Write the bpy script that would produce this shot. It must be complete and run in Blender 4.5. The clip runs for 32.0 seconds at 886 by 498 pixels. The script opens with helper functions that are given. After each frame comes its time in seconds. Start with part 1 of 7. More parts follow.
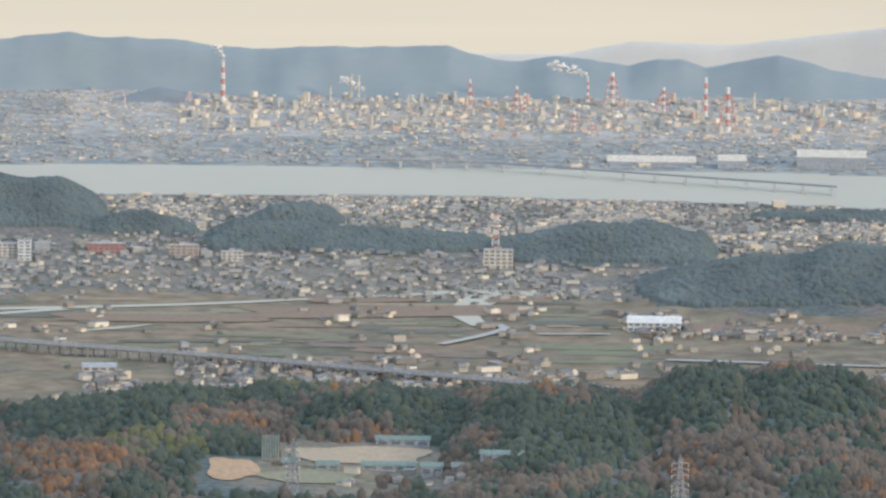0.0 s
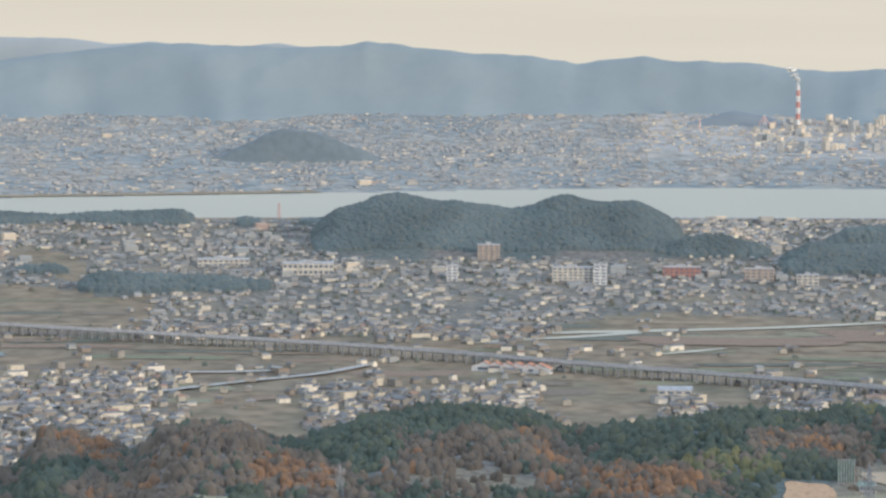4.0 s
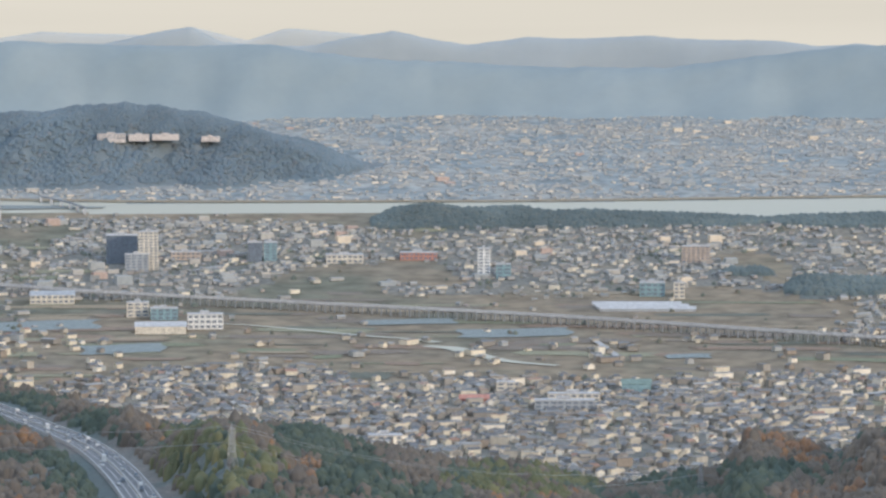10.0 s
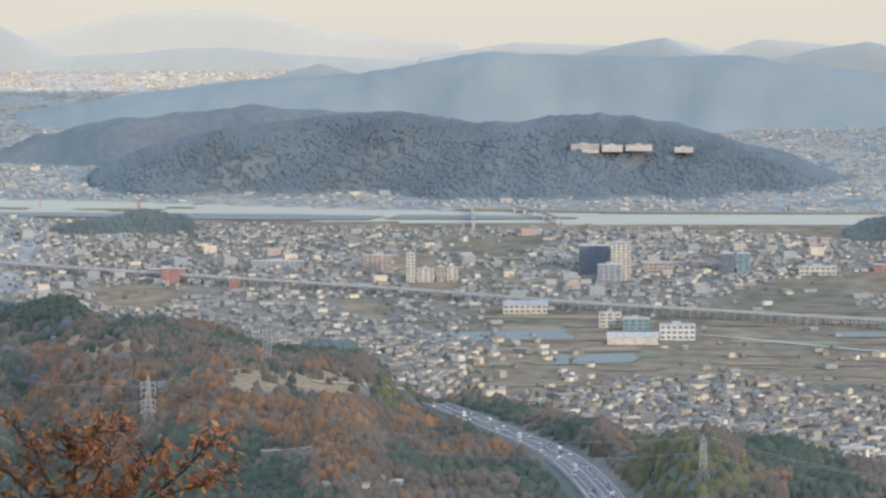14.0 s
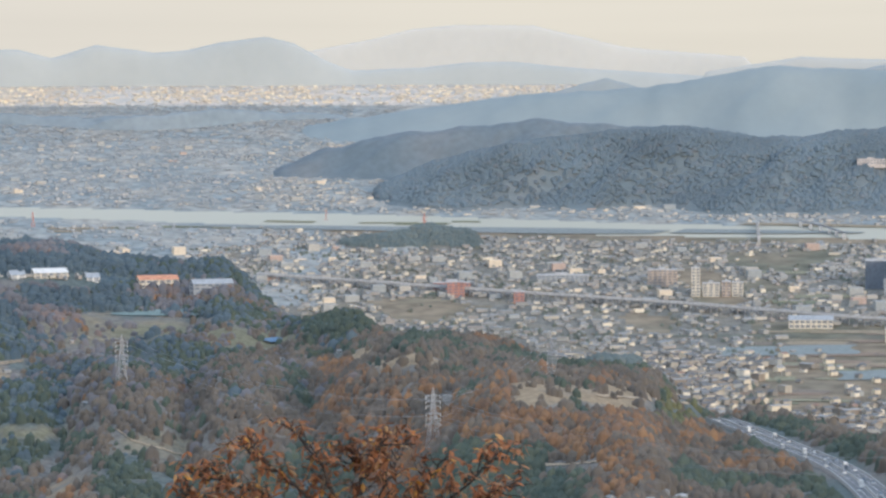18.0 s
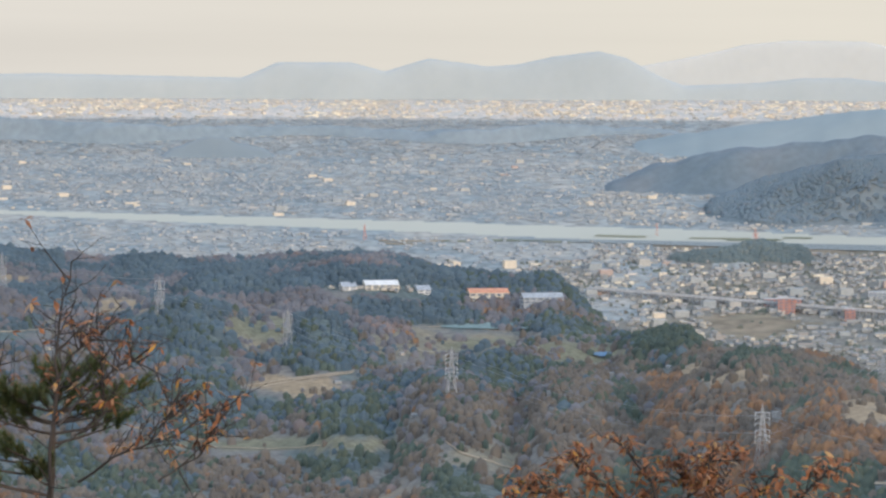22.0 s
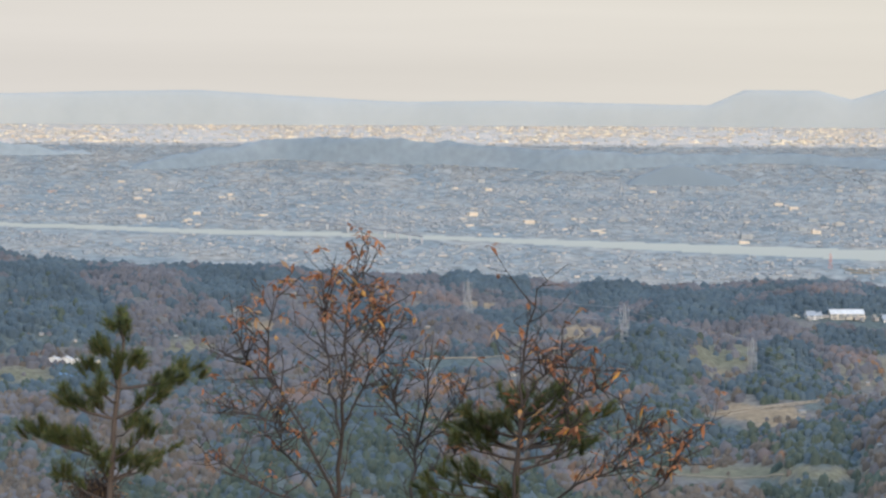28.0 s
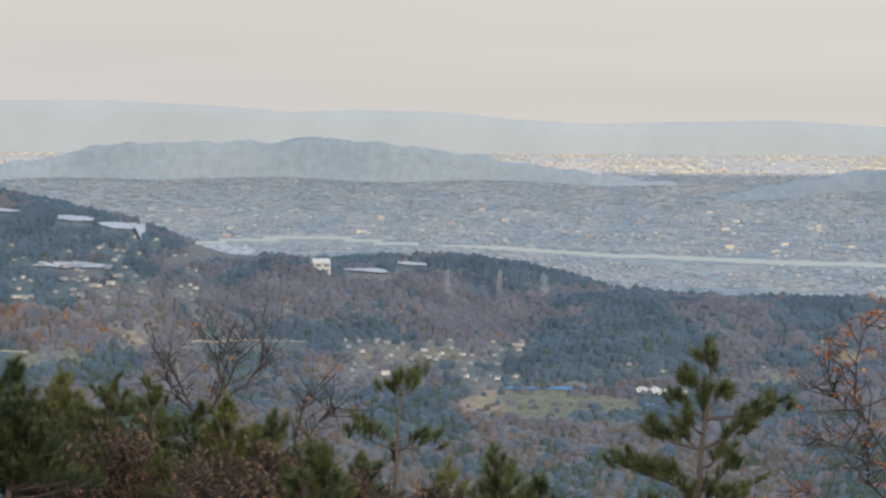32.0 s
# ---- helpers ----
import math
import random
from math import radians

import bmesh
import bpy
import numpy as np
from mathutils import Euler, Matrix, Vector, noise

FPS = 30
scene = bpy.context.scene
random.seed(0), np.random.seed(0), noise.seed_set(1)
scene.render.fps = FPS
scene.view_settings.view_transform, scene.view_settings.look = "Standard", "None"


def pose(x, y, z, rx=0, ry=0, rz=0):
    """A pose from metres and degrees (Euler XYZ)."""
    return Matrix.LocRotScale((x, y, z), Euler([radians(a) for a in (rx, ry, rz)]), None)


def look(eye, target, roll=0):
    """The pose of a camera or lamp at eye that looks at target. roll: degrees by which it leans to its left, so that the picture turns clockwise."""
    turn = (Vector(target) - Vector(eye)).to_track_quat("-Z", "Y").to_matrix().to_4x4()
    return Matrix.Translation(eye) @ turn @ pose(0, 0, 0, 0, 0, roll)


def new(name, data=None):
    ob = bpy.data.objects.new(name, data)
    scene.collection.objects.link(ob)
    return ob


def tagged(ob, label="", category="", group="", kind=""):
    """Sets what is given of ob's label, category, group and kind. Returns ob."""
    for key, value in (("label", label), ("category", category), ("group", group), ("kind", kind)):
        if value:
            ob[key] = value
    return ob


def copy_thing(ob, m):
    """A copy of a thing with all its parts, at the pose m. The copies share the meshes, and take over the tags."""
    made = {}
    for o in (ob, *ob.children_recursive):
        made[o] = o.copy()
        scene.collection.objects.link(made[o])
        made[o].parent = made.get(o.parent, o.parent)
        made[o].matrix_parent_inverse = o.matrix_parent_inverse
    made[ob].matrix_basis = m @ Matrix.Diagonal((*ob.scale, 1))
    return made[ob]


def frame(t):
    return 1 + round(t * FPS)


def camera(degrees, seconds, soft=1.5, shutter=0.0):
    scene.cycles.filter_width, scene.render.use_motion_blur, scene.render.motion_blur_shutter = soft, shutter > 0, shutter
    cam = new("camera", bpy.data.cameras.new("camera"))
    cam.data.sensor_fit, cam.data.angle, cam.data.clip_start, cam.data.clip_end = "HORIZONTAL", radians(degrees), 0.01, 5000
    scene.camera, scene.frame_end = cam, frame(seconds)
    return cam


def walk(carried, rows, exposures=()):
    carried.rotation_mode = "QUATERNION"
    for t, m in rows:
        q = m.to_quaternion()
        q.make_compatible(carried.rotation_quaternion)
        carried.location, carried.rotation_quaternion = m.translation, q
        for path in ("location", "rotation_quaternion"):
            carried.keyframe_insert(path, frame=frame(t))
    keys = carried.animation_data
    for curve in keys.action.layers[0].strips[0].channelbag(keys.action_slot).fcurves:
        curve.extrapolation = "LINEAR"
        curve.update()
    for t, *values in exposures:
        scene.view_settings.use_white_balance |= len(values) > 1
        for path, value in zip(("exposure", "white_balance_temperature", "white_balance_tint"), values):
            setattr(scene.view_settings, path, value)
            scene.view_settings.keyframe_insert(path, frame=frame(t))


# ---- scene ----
EYE = Vector((0, 0, 300))
cam = camera(11.935, 32.0, soft=2.6)
# seconds, degrees turned to the left, degrees up, roll: the view pans across the valley from one standing place
PAN = [(0, 0, -3.529, 0.769), (0.5, 0.838, -3.498, 0.332), (1, 2.369, -3.465, 0.276), (1.5, 2.959, -3.513, 0.146), (2, 3.606, -3.518, 0.19), (2.5, 4.965, -3.459, 0.123), (3, 5.788, -3.432, 0.317), (3.5, 6.782, -3.375, 0.35), (4, 7.781, -3.273, 0.196), (4.5, 8.776, -3.152, 0.043), (6.5, 12.209, -3.324, 0.219), (7, 13.025, -3.323, 0.184), (7.5, 13.849, -3.341, -0.058), (8, 14.623, -3.311, 0.037), (8.5, 15.288, -3.301, -0.122), (9, 15.969, -3.26, 0.026), (9.5, 16.683, -3.257, -0.239), (10, 17.32, -3.247, -0.133), (10.5, 18.002, -3.235, -0.131), (11, 18.654, -3.237, -0.103), (11.5, 19.36, -3.226, -0.091), (12, 20.144, -3.212, -0.059), (12.5, 21.12, -3.181, -0.078), (13, 22.105, -3.164, -0.193), (13.5, 22.939, -3.126, -0.124), (14, 23.712, -3.085, -0.151), (14.5, 24.229, -3.056, -0.114), (16.5, 25.907, -2.974, 0.019), (17, 26.442, -2.951, -0.146), (17.5, 26.997, -2.906, -0.176), (18, 27.569, -2.882, -0.177), (18.5, 28.15, -2.826, -0.194), (19, 28.704, -2.767, -0.169), (19.5, 29.228, -2.703, 0.056), (20, 29.794, -2.687, -0.035), (20.5, 30.368, -2.682, -0.144), (21, 30.967, -2.687, -0.241), (21.5, 31.517, -2.67, -0.084), (22, 32.041, -2.686, 0.196), (22.5, 32.502, -2.618, 0.107), (23, 32.973, -2.619, -0.026), (23.5, 33.397, -2.612, 0.052), (24, 33.87, -2.599, -0.035), (24.5, 34.334, -2.568, 0.138), (26.5, 36.288, -2.526, 0.059), (27, 36.835, -2.518, 0.269), (27.5, 37.553, -2.463, 0.263), (28, 38.33, -2.335, 0.28), (28.5, 39.291, -2.207, 0.225), (29, 39.993, -2.131, 0.289), (29.5, 40.816, -2.121, 0.241), (30, 42.027, -2.044, 0.111), (30.5, 43.3, -1.994, 0.088), (31, 44.4, -1.947, 0.305), (31.5, 45.257, -1.915, 0.362), (32, 46.272, -1.955, 0.298)]
walk(cam, [(t, look(EYE, EYE + Vector((-math.sin(radians(a)) * math.cos(radians(e)), math.cos(radians(a)) * math.cos(radians(e)), math.sin(radians(e)))), r)) for t, a, e, r in PAN],
     exposures=[(0, 0.14, 6430, 10), (4, 0.09, 6270, 9.5), (9, 0.1, 6180, 10), (17, 0.16, 6170, 10), (24, 0.15, 6160, 10), (27, 0.16, 6150, 10.5), (32, 0.02, 6120, 10)])

# ---- world and sun ----
world = bpy.data.worlds.new("world")
scene.world = world
world.use_nodes = True
wn, wl = world.node_tree.nodes, world.node_tree.links
wn.clear()
SUN_AZ, SUN_EL = -118.0, 13.0  # degrees to the left of +y, degrees up
sky = wn.new("ShaderNodeTexSky")
sky.sky_type, sky.sun_disc = "NISHITA", False
sky.sun_elevation, sky.sun_rotation = radians(SUN_EL), radians(-SUN_AZ)
sky.dust_density, sky.altitude = 3.0, 300
bg_sky = wn.new("ShaderNodeBackground")
bg_sky.inputs["Strength"].default_value = 0.03
wl.new(sky.outputs[0], bg_sky.inputs["Color"])
wco = wn.new("ShaderNodeTexCoord")
wsep = wn.new("ShaderNodeSeparateXYZ")
wl.new(wco.outputs["Generated"], wsep.inputs[0])
wramp = wn.new("ShaderNodeValToRGB")
cr = wramp.color_ramp
cr.elements[0].position, cr.elements[0].color = 0.0, (0.67, 0.61, 0.51, 1)
cr.elements[1].position, cr.elements[1].color = 1.0, (0.66, 0.83, 1.07, 1)
for p, c in ((0.02, (0.70, 0.64, 0.54, 1)), (0.045, (0.63, 0.60, 0.55, 1)), (0.12, (0.57, 0.61, 0.66, 1)), (0.4, (0.665, 0.785, 0.965, 1))):
    cr.elements.new(p).color = c
wl.new(wsep.outputs["Z"], wramp.inputs["Fac"])
wmap = wn.new("ShaderNodeMapping")
wmap.inputs["Scale"].default_value = (1.2, 1.2, 26)
wl.new(wco.outputs["Generated"], wmap.inputs[0])
wnoise = wn.new("ShaderNodeTexNoise")
wnoise.inputs["Scale"].default_value, wnoise.inputs["Detail"].default_value = 3.0, 3.0
wl.new(wmap.outputs[0], wnoise.inputs["Vector"])
wmr = wn.new("ShaderNodeMapRange")
wmr.inputs["From Min"].default_value, wmr.inputs["From Max"].default_value = 0.3, 0.7
wmr.inputs["To Min"].default_value, wmr.inputs["To Max"].default_value = 0.96, 1.06
wl.new(wnoise.outputs["Fac"], wmr.inputs["Value"])
bg_cloud = wn.new("ShaderNodeBackground")
wside = wn.new("ShaderNodeMapRange")
wside.inputs["From Min"].default_value, wside.inputs["From Max"].default_value = -0.45, -0.78
wl.new(wsep.outputs["X"], wside.inputs["Value"])
wmix = wn.new("ShaderNodeMix")
wmix.data_type = "RGBA"
wl.new(wside.outputs[0], wmix.inputs["Factor"])
wl.new(wramp.outputs[0], wmix.inputs["A"])
wmix.inputs["B"].default_value = (0.62, 0.568, 0.515, 1)
wl.new(wmix.outputs["Result"], bg_cloud.inputs["Color"])
wl.new(wmr.outputs[0], bg_cloud.inputs["Strength"])
wadd = wn.new("ShaderNodeAddShader")
wl.new(bg_sky.outputs[0], wadd.inputs[0])
wl.new(bg_cloud.outputs[0], wadd.inputs[1])
wout = wn.new("ShaderNodeOutputWorld")
wl.new(wadd.outputs[0], wout.inputs["Surface"])

sun = new("sun", bpy.data.lights.new("sun", "SUN"))
sun.data.energy, sun.data.angle, sun.data.color = 1.35, radians(4), (1.0, 0.80, 0.58)
sun.matrix_world = look((0, 0, 900), Vector((0, 0, 900)) - Vector((-math.sin(radians(SUN_AZ)) * math.cos(radians(SUN_EL)), math.cos(radians(SUN_AZ)) * math.cos(radians(SUN_EL)), math.sin(radians(SUN_EL)))))

# ---- the lie of the land: degrees to the left, metres along the ground, metres above the plain ----
NEAR = 2000.0
SPAN = 2850.0
R = np.random.RandomState(7)


def reach(d):
    """Ground distances past 2 km close up, so that the whole valley fits in 5 km."""
    d = np.asarray(d, float)
    x = np.maximum(d - NEAR, 0)
    return np.where(d < NEAR, d, NEAR + SPAN * x / (x + SPAN))


def places(az, d, z):
    """World points (n, 3) for degrees left, metres out, metres above the plain."""
    az, d, z = np.broadcast_arrays(np.radians(az), np.asarray(d, float), np.asarray(z, float))
    s = np.where(d < NEAR, 1.0, reach(d) / np.maximum(d, 1.0))
    return np.stack([-np.sin(az) * d * s, np.cos(az) * d * s, EYE.z + (z - EYE.z) * s], -1)


def wave(x, y, seed, octaves=4):
    """Smooth noise in -1 to 1 from sums of turned sines."""
    r = np.random.RandomState(seed)
    out, amp, f, tot = 0, 1.0, 1.0, 0
    for k in range(octaves):
        for j in range(3):
            a, p, q = r.uniform(0, math.pi), r.uniform(0, 6.28), r.uniform(0.7, 1.4)
            out = out + amp * np.sin(f * q * (x * math.cos(a) + y * math.sin(a)) + p + 1.3 * np.sin(f * 0.7 * (y * math.cos(a) - x * math.sin(a)) + q * 5))
            tot += amp * 0.6
        amp, f = amp * 0.5, f * 2.1
    return out / tot


def step(a, b, x):
    t = np.clip((x - a) / (b - a), 0, 1)
    return t * t * (3 - 2 * t)


def curve(points, x):
    p = np.array(points)
    return np.interp(x, p[:, 0], p[:, 1])


CREST = [(-6.02, -5.32), (-5.5, -5.26), (-4.74, -5.18), (-3.97, -5.15), (-3.21, -5.27), (-2.83, -5.39), (-2.45, -5.47), (-0.53, -5.42), (0.62, -5.44), (1.69, -5.37), (2.31, -5.32), (2.76, -5.46), (3.99, -5.47), (5.2, -5.67), (5.66, -5.68), (6.12, -5.7), (6.5, -5.47), (7.27, -5.4), (7.96, -5.37), (8.57, -5.48), (9.03, -5.67), (9.64, -5.83), (10.1, -5.83), (10.56, -5.67), (11.1, -5.63), (11.56, -5.71), (11.94, -6.01), (12.4, -5.93), (13.16, -5.82), (13.54, -6.37), (15.08, -6.53), (15.46, -6.34), (16.15, -6.12), (17.07, -6.11), (17.69, -6), (18.15, -5.88), (18.68, -5.8), (19.06, -5.65), (19.83, -5.61), (20.44, -5.64), (21.22, -5.64), (21.61, -5.49), (22.3, -5.23), (22.91, -5.12), (23.37, -5.06), (23.83, -5.17), (24.44, -5.05), (24.79, -4.47), (25.4, -4.4), (26.09, -4.36), (26.78, -4.09), (27.55, -3.99), (28.16, -4.02), (28.77, -3.85), (29.76, -3.77)]
CREST_FAR = [(29.23, -3.86), (29.76, -3.75), (30.57, -3.1), (31.26, -3.05), (32.09, -2.97), (32.62, -2.8), (33.16, -2.73), (34.07, -2.75), (34.69, -2.8), (35.3, -2.78), (35.91, -2.82), (36.67, -2.79), (37.29, -2.72), (38.34, -2.66), (39.74, -2.64), (40.5, -2.56), (41.03, -2.6), (41.72, -2.53), (42.33, -2.57), (43.85, -2.45), (44.54, -2.43), (45.99, -2.33), (46.76, -2.26), (47.37, -2.11), (48.14, -2.09), (49.2, -1.96), (49.74, -1.81), (50.5, -1.51), (51.26, -1.36), (52.24, -1.17)]

CREST_ALL = [p for p in CREST if p[0] < 28.9] + [p for p in CREST_FAR if p[0] > 29.5]
OUT = [(-8, 2450), (13, 2350), (17, 2250), (20, 2250), (21.5, 2450), (22.5, 2700), (23.8, 2930), (24.6, 2800), (25.5, 2650), (28, 2900), (29.6, 3600), (31, 4300), (45, 4500), (54, 4300)]
FOOT = [(-8, 1850), (15, 1750), (22, 1500), (24.5, 1550), (28, 1850), (34, 2000), (54, 2050)]
# wooded rises on the plain: crest line (degrees left, degrees up), distance, half depth
TWIN_HILL = [(4.56, -3.04), (4.76, -2.83), (5.14, -2.59), (5.67, -2.57), (6.06, -2.59), (6.44, -2.65), (6.9, -2.73), (7.28, -2.73), (7.66, -2.62), (8.12, -2.53), (8.73, -2.6), (9.19, -2.75), (9.53, -3.03)]
RISES = [
    (TWIN_HILL, 5450, 330),
    ([(11.0, -2.95), (11.3, -2.75), (12.2, -2.78), (13.0, -2.83), (13.9, -2.77), (15.0, -2.74), (16.1, -2.7), (17.2, -2.66), (18.0, -2.68), (18.4, -2.9)], 5900, 160),
    ([(8.6, -2.95), (9.2, -2.85), (10.0, -2.9), (10.5, -2.86), (11.0, -3.0)], 5800, 140),
    ([(9.2, -4.05), (9.5, -3.98), (9.9, -3.82), (10.2, -3.7), (11.0, -3.65), (11.6, -3.62), (12.0, -3.6), (12.4, -3.58), (12.7, -3.7)], 4480, 95),
    ([(12.6, -3.6), (13.0, -3.48), (13.5, -3.5), (13.7, -3.62)], 4750, 60),
    ([(-6.5, -3.35), (-5.6, -3.4), (-4.7, -3.5), (-4.0, -3.62), (-3.2, -3.78), (-2.6, -3.95), (-2.2, -4.1)], 4250, 240),
    ([(-3.6, -3.25), (-2.8, -3.15), (-2.0, -3.16), (-1.2, -3.3), (-0.6, -3.45)], 4800, 190),
    ([(-0.6, -3.35), (0.4, -3.28), (1.4, -3.25), (2.2, -3.17), (2.8, -3.18), (3.2, -3.35)], 4900, 150),
    ([(1.4, -3.05), (1.8, -2.92), (2.3, -2.93), (2.6, -3.1)], 5300, 110),
    ([(3.4, -3.2), (4.0, -3.06), (4.5, -3.1), (4.8, -3.25)], 5130, 80),
    ([(-6.3, -2.9), (-5.2, -2.93), (-4.2, -2.98), (-3.4, -3.1)], 5600, 110),
    ([(27.05, -2.75), (27.2, -2.6), (27.75, -2.52), (28.1, -2.6), (28.7, -2.7), (29.3, -2.85)], 6050, 90),
    ([(24.6, -4.6), (25.0, -4.38), (25.5, -4.33), (26.0, -4.42), (26.3, -4.6)], 3450, 90),
]
# the river: near and far bank
BANK_NEAR = [(-8, 5800), (-5, 6000), (0, 6110), (5, 6050), (11, 5990), (16, 6220), (21, 6230), (25, 6330), (28.55, 6578), (31.30, 6864), (31.45, 6896), (34.51, 7228), (36.80, 7532), (37.90, 7720), (39.74, 7907), (41.65, 8025), (43.39, 8306), (43.86, 8299), (46.91, 9169), (47.98, 9656), (54, 7900)]
BANK_FAR = [(-8, 7000), (0, 7080), (5, 7050), (11, 6740), (16, 6550), (21, 6560), (25, 6760), (28.55, 7120), (31.30, 7311), (31.46, 7346), (34.51, 7594), (36.80, 7793), (37.90, 7910), (39.74, 8136), (41.65, 8261), (43.39, 8526), (43.86, 8519), (46.91, 9399), (47.98, 9912), (54, 8050)]


def rise(points, out, half, az, d):
    p = np.array(points)
    top = np.tan(np.radians(np.interp(az, p[:, 0], p[:, 1]))) * out + EYE.z - 4
    inside = step(p[0, 0] - 0.15, p[0, 0] + 0.12, az) * (1 - step(p[-1, 0] - 0.12, p[-1, 0] + 0.15, az))
    return np.maximum(top, 0) * inside * np.exp(-((d - out) / half) ** 2 * 1.2)


# the expressway through the near hills: degrees left, metres out, degrees up
EXPRESSWAY = [(24.25, 2860, -5.02), (23.83, 2730, -5.18), (23.37, 2600, -5.36), (22.76, 2400, -5.61), (22.3, 2250, -5.79), (21.99, 2120, -5.97), (21.69, 1980, -6.25), (21.46, 1850, -6.53), (21.2, 1700, -6.95), (20.8, 1500, -7.6)]
def road_az(d):
    p = np.array(EXPRESSWAY)[::-1]
    a = np.interp(d, p[:, 1], p[:, 0])
    return (a + np.interp(d - 50, p[:, 1], p[:, 0]) + np.interp(d + 50, p[:, 1], p[:, 0])) / 3


def road_z(d):
    p = np.array(EXPRESSWAY)[::-1]
    z = EYE.z + p[:, 1] * np.tan(np.radians(p[:, 2]))
    return (np.interp(d - 60, p[:, 1], z) + np.interp(d, p[:, 1], z) + np.interp(d + 60, p[:, 1], z)) / 3


# open ground among the woods: degrees left from, to, degrees up from, to
OPEN = [(-0.021, 2.14, -6.534, -6.166), (0.913, 2.519, -6.805, -6.49), (2.333, 3.325, -6.758, -6.344), (24.2, 25.6, -5.02, -4.9), (10.6, 11.2, -6.72, -6.6)]
# the lie of the woods: degrees left from, to, degrees up of foot and top, how far the knoll stands out, and its cover
# (E evergreen, B bare brown, R russet, Y bamboo, G grass, F dry field, T terraces with scrub, M mixed)
NEAR_RIDGE_1 = [(30.09, 33.87, -3.40, -2.89, 0.6, "E"), (34.33, 35.62, -3.39, -2.93, 0.5, "E"), (33.23, 34.33, -3.58, -3.17, 0.4, "B"), (33.46, 34.07, -4.06, -3.63, 1, "E"), (34.79, 35.77, -3.96, -3.46, 0.5, "E"), (34.03, 35.09, -3.89, -3.58, 0.2, "G"), (33.15, 34.68, -4.42, -3.97, 0.6, "E"), (35.02, 35.78, -4.90, -4.53, 0.7, "E"), (33.34, 34.72, -4.74, -4.41, 0.3, "F"), (32.62, 33.89, -5.17, -4.64, 0.7, "E"), (32.74, 33.79, -5.73, -5.13, 0.8, "E"), (30.90, 32.58, -6.03, -4.28, 0.5, "B"), (29.44, 31.21, -6.04, -4.28, 0.5, "B"), (30.90, 33.27, -4.20, -3.76, 0.2, "T"), (30.90, 32.20, -4.04, -3.90, 0, "G")]
NEAR_RIDGE_2 = [(30.71, 31.74, -4.64, -3.98, 0.6, "E"), (29.14, 30.90, -4.24, -3.84, 0.2, "G"), (28.52, 29.75, -4.08, -3.73, 0.8, "E"), (27.68, 28.75, -4.53, -4.18, 0.1, "F"), (27.53, 29.44, -5.43, -4.40, 0.7, "R"), (25.62, 27.76, -5.65, -4.58, 0.6, "R"), (24.78, 26.69, -5.05, -4.61, 0.2, "F"), (24.06, 24.67, -5.29, -4.81, 0.8, "Y"), (23.81, 25.85, -6.03, -5.14, 0.5, "R"), (25.77, 27.83, -6.05, -5.51, 0.8, "E"), (33.81, 35.78, -5.86, -5.40, 0.3, "B"), (30.90, 32.12, -5.73, -5.35, 0.2, "T"), (29.44, 30.90, -4.59, -4.24, 0.3, "B"), (32.58, 35.78, -5.41, -5.22, 0, "G")]
ROLLING_1 = [(35.68, 36.45, -3.00, -2.71, 0.6, "E"), (37.67, 38.33, -2.90, -2.63, 0.6, "E"), (37.15, 37.49, -2.84, -2.70, 0.8, "E"), (38.28, 39.43, -3.02, -2.70, 0.4, "B"), (37.52, 38.05, -3.15, -3.03, 0, "F"), (37.61, 38.75, -3.79, -3.21, 0.8, "B"), (35.98, 36.79, -3.57, -3.33, 0, "F"), (34.76, 36.48, -4.31, -3.46, 0.8, "E"), (34.80, 35.53, -3.24, -2.92, 0.6, "E"), (34.11, 34.80, -4.07, -3.43, 0.3, "T"), (34.91, 36.24, -4.81, -4.36, 0.8, "E"), (36.21, 38.20, -4.76, -3.92, 0.5, "B"), (42.73, 44.30, -3.66, -2.88, 0.5, "E"), (41.03, 42.73, -3.48, -2.74, 0.4, "B"), (39.43, 41.03, -3.25, -2.79, 0.4, "M")]
ROLLING_2 = [(40.50, 40.97, -3.50, -3.30, 0.2, "F"), (41.30, 42.02, -3.57, -3.25, 0.7, "E"), (41.26, 42.06, -3.71, -3.57, 0, "G"), (38.74, 41.26, -4.32, -3.48, 0.4, "B"), (36.36, 37.44, -3.92, -3.54, 0.3, "T"), (41.10, 44.30, -5.08, -4.32, 0.5, "B"), (38.19, 41.10, -5.70, -4.47, 0.5, "E")]
FAR_HILLS_1 = [(45.98, 47.36, -4.70, -3.86, 0.6, "E"), (43.00, 47.05, -4.93, -4.25, 0.5, "B"), (43.58, 45.95, -4.24, -3.83, 0, "G"), (45.34, 46.02, -4.25, -3.85, 0.2, "F"), (47.37, 48.97, -2.91, -2.17, 0.8, "B"), (45.76, 47.68, -3.02, -2.27, 0.7, "B"), (48.94, 51.36, -3.27, -2.25, 0.8, "B"), (50.72, 52.24, -3.43, -2.82, 0.7, "R"), (51.03, 52.24, -3.50, -3.35, 0, "G"), (50.22, 50.69, -3.27, -3.14, 0, "F"), (46.14, 47.37, -3.48, -3.17, 0.3, "T"), (51.18, 52.24, -2.19, -1.24, 0.3, "E"), (49.74, 51.26, -2.19, -1.66, 0.3, "E"), (48.59, 50.35, -2.42, -2.00, 0.3, "M"), (51.26, 52.24, -2.88, -2.27, 0.4, "E")]
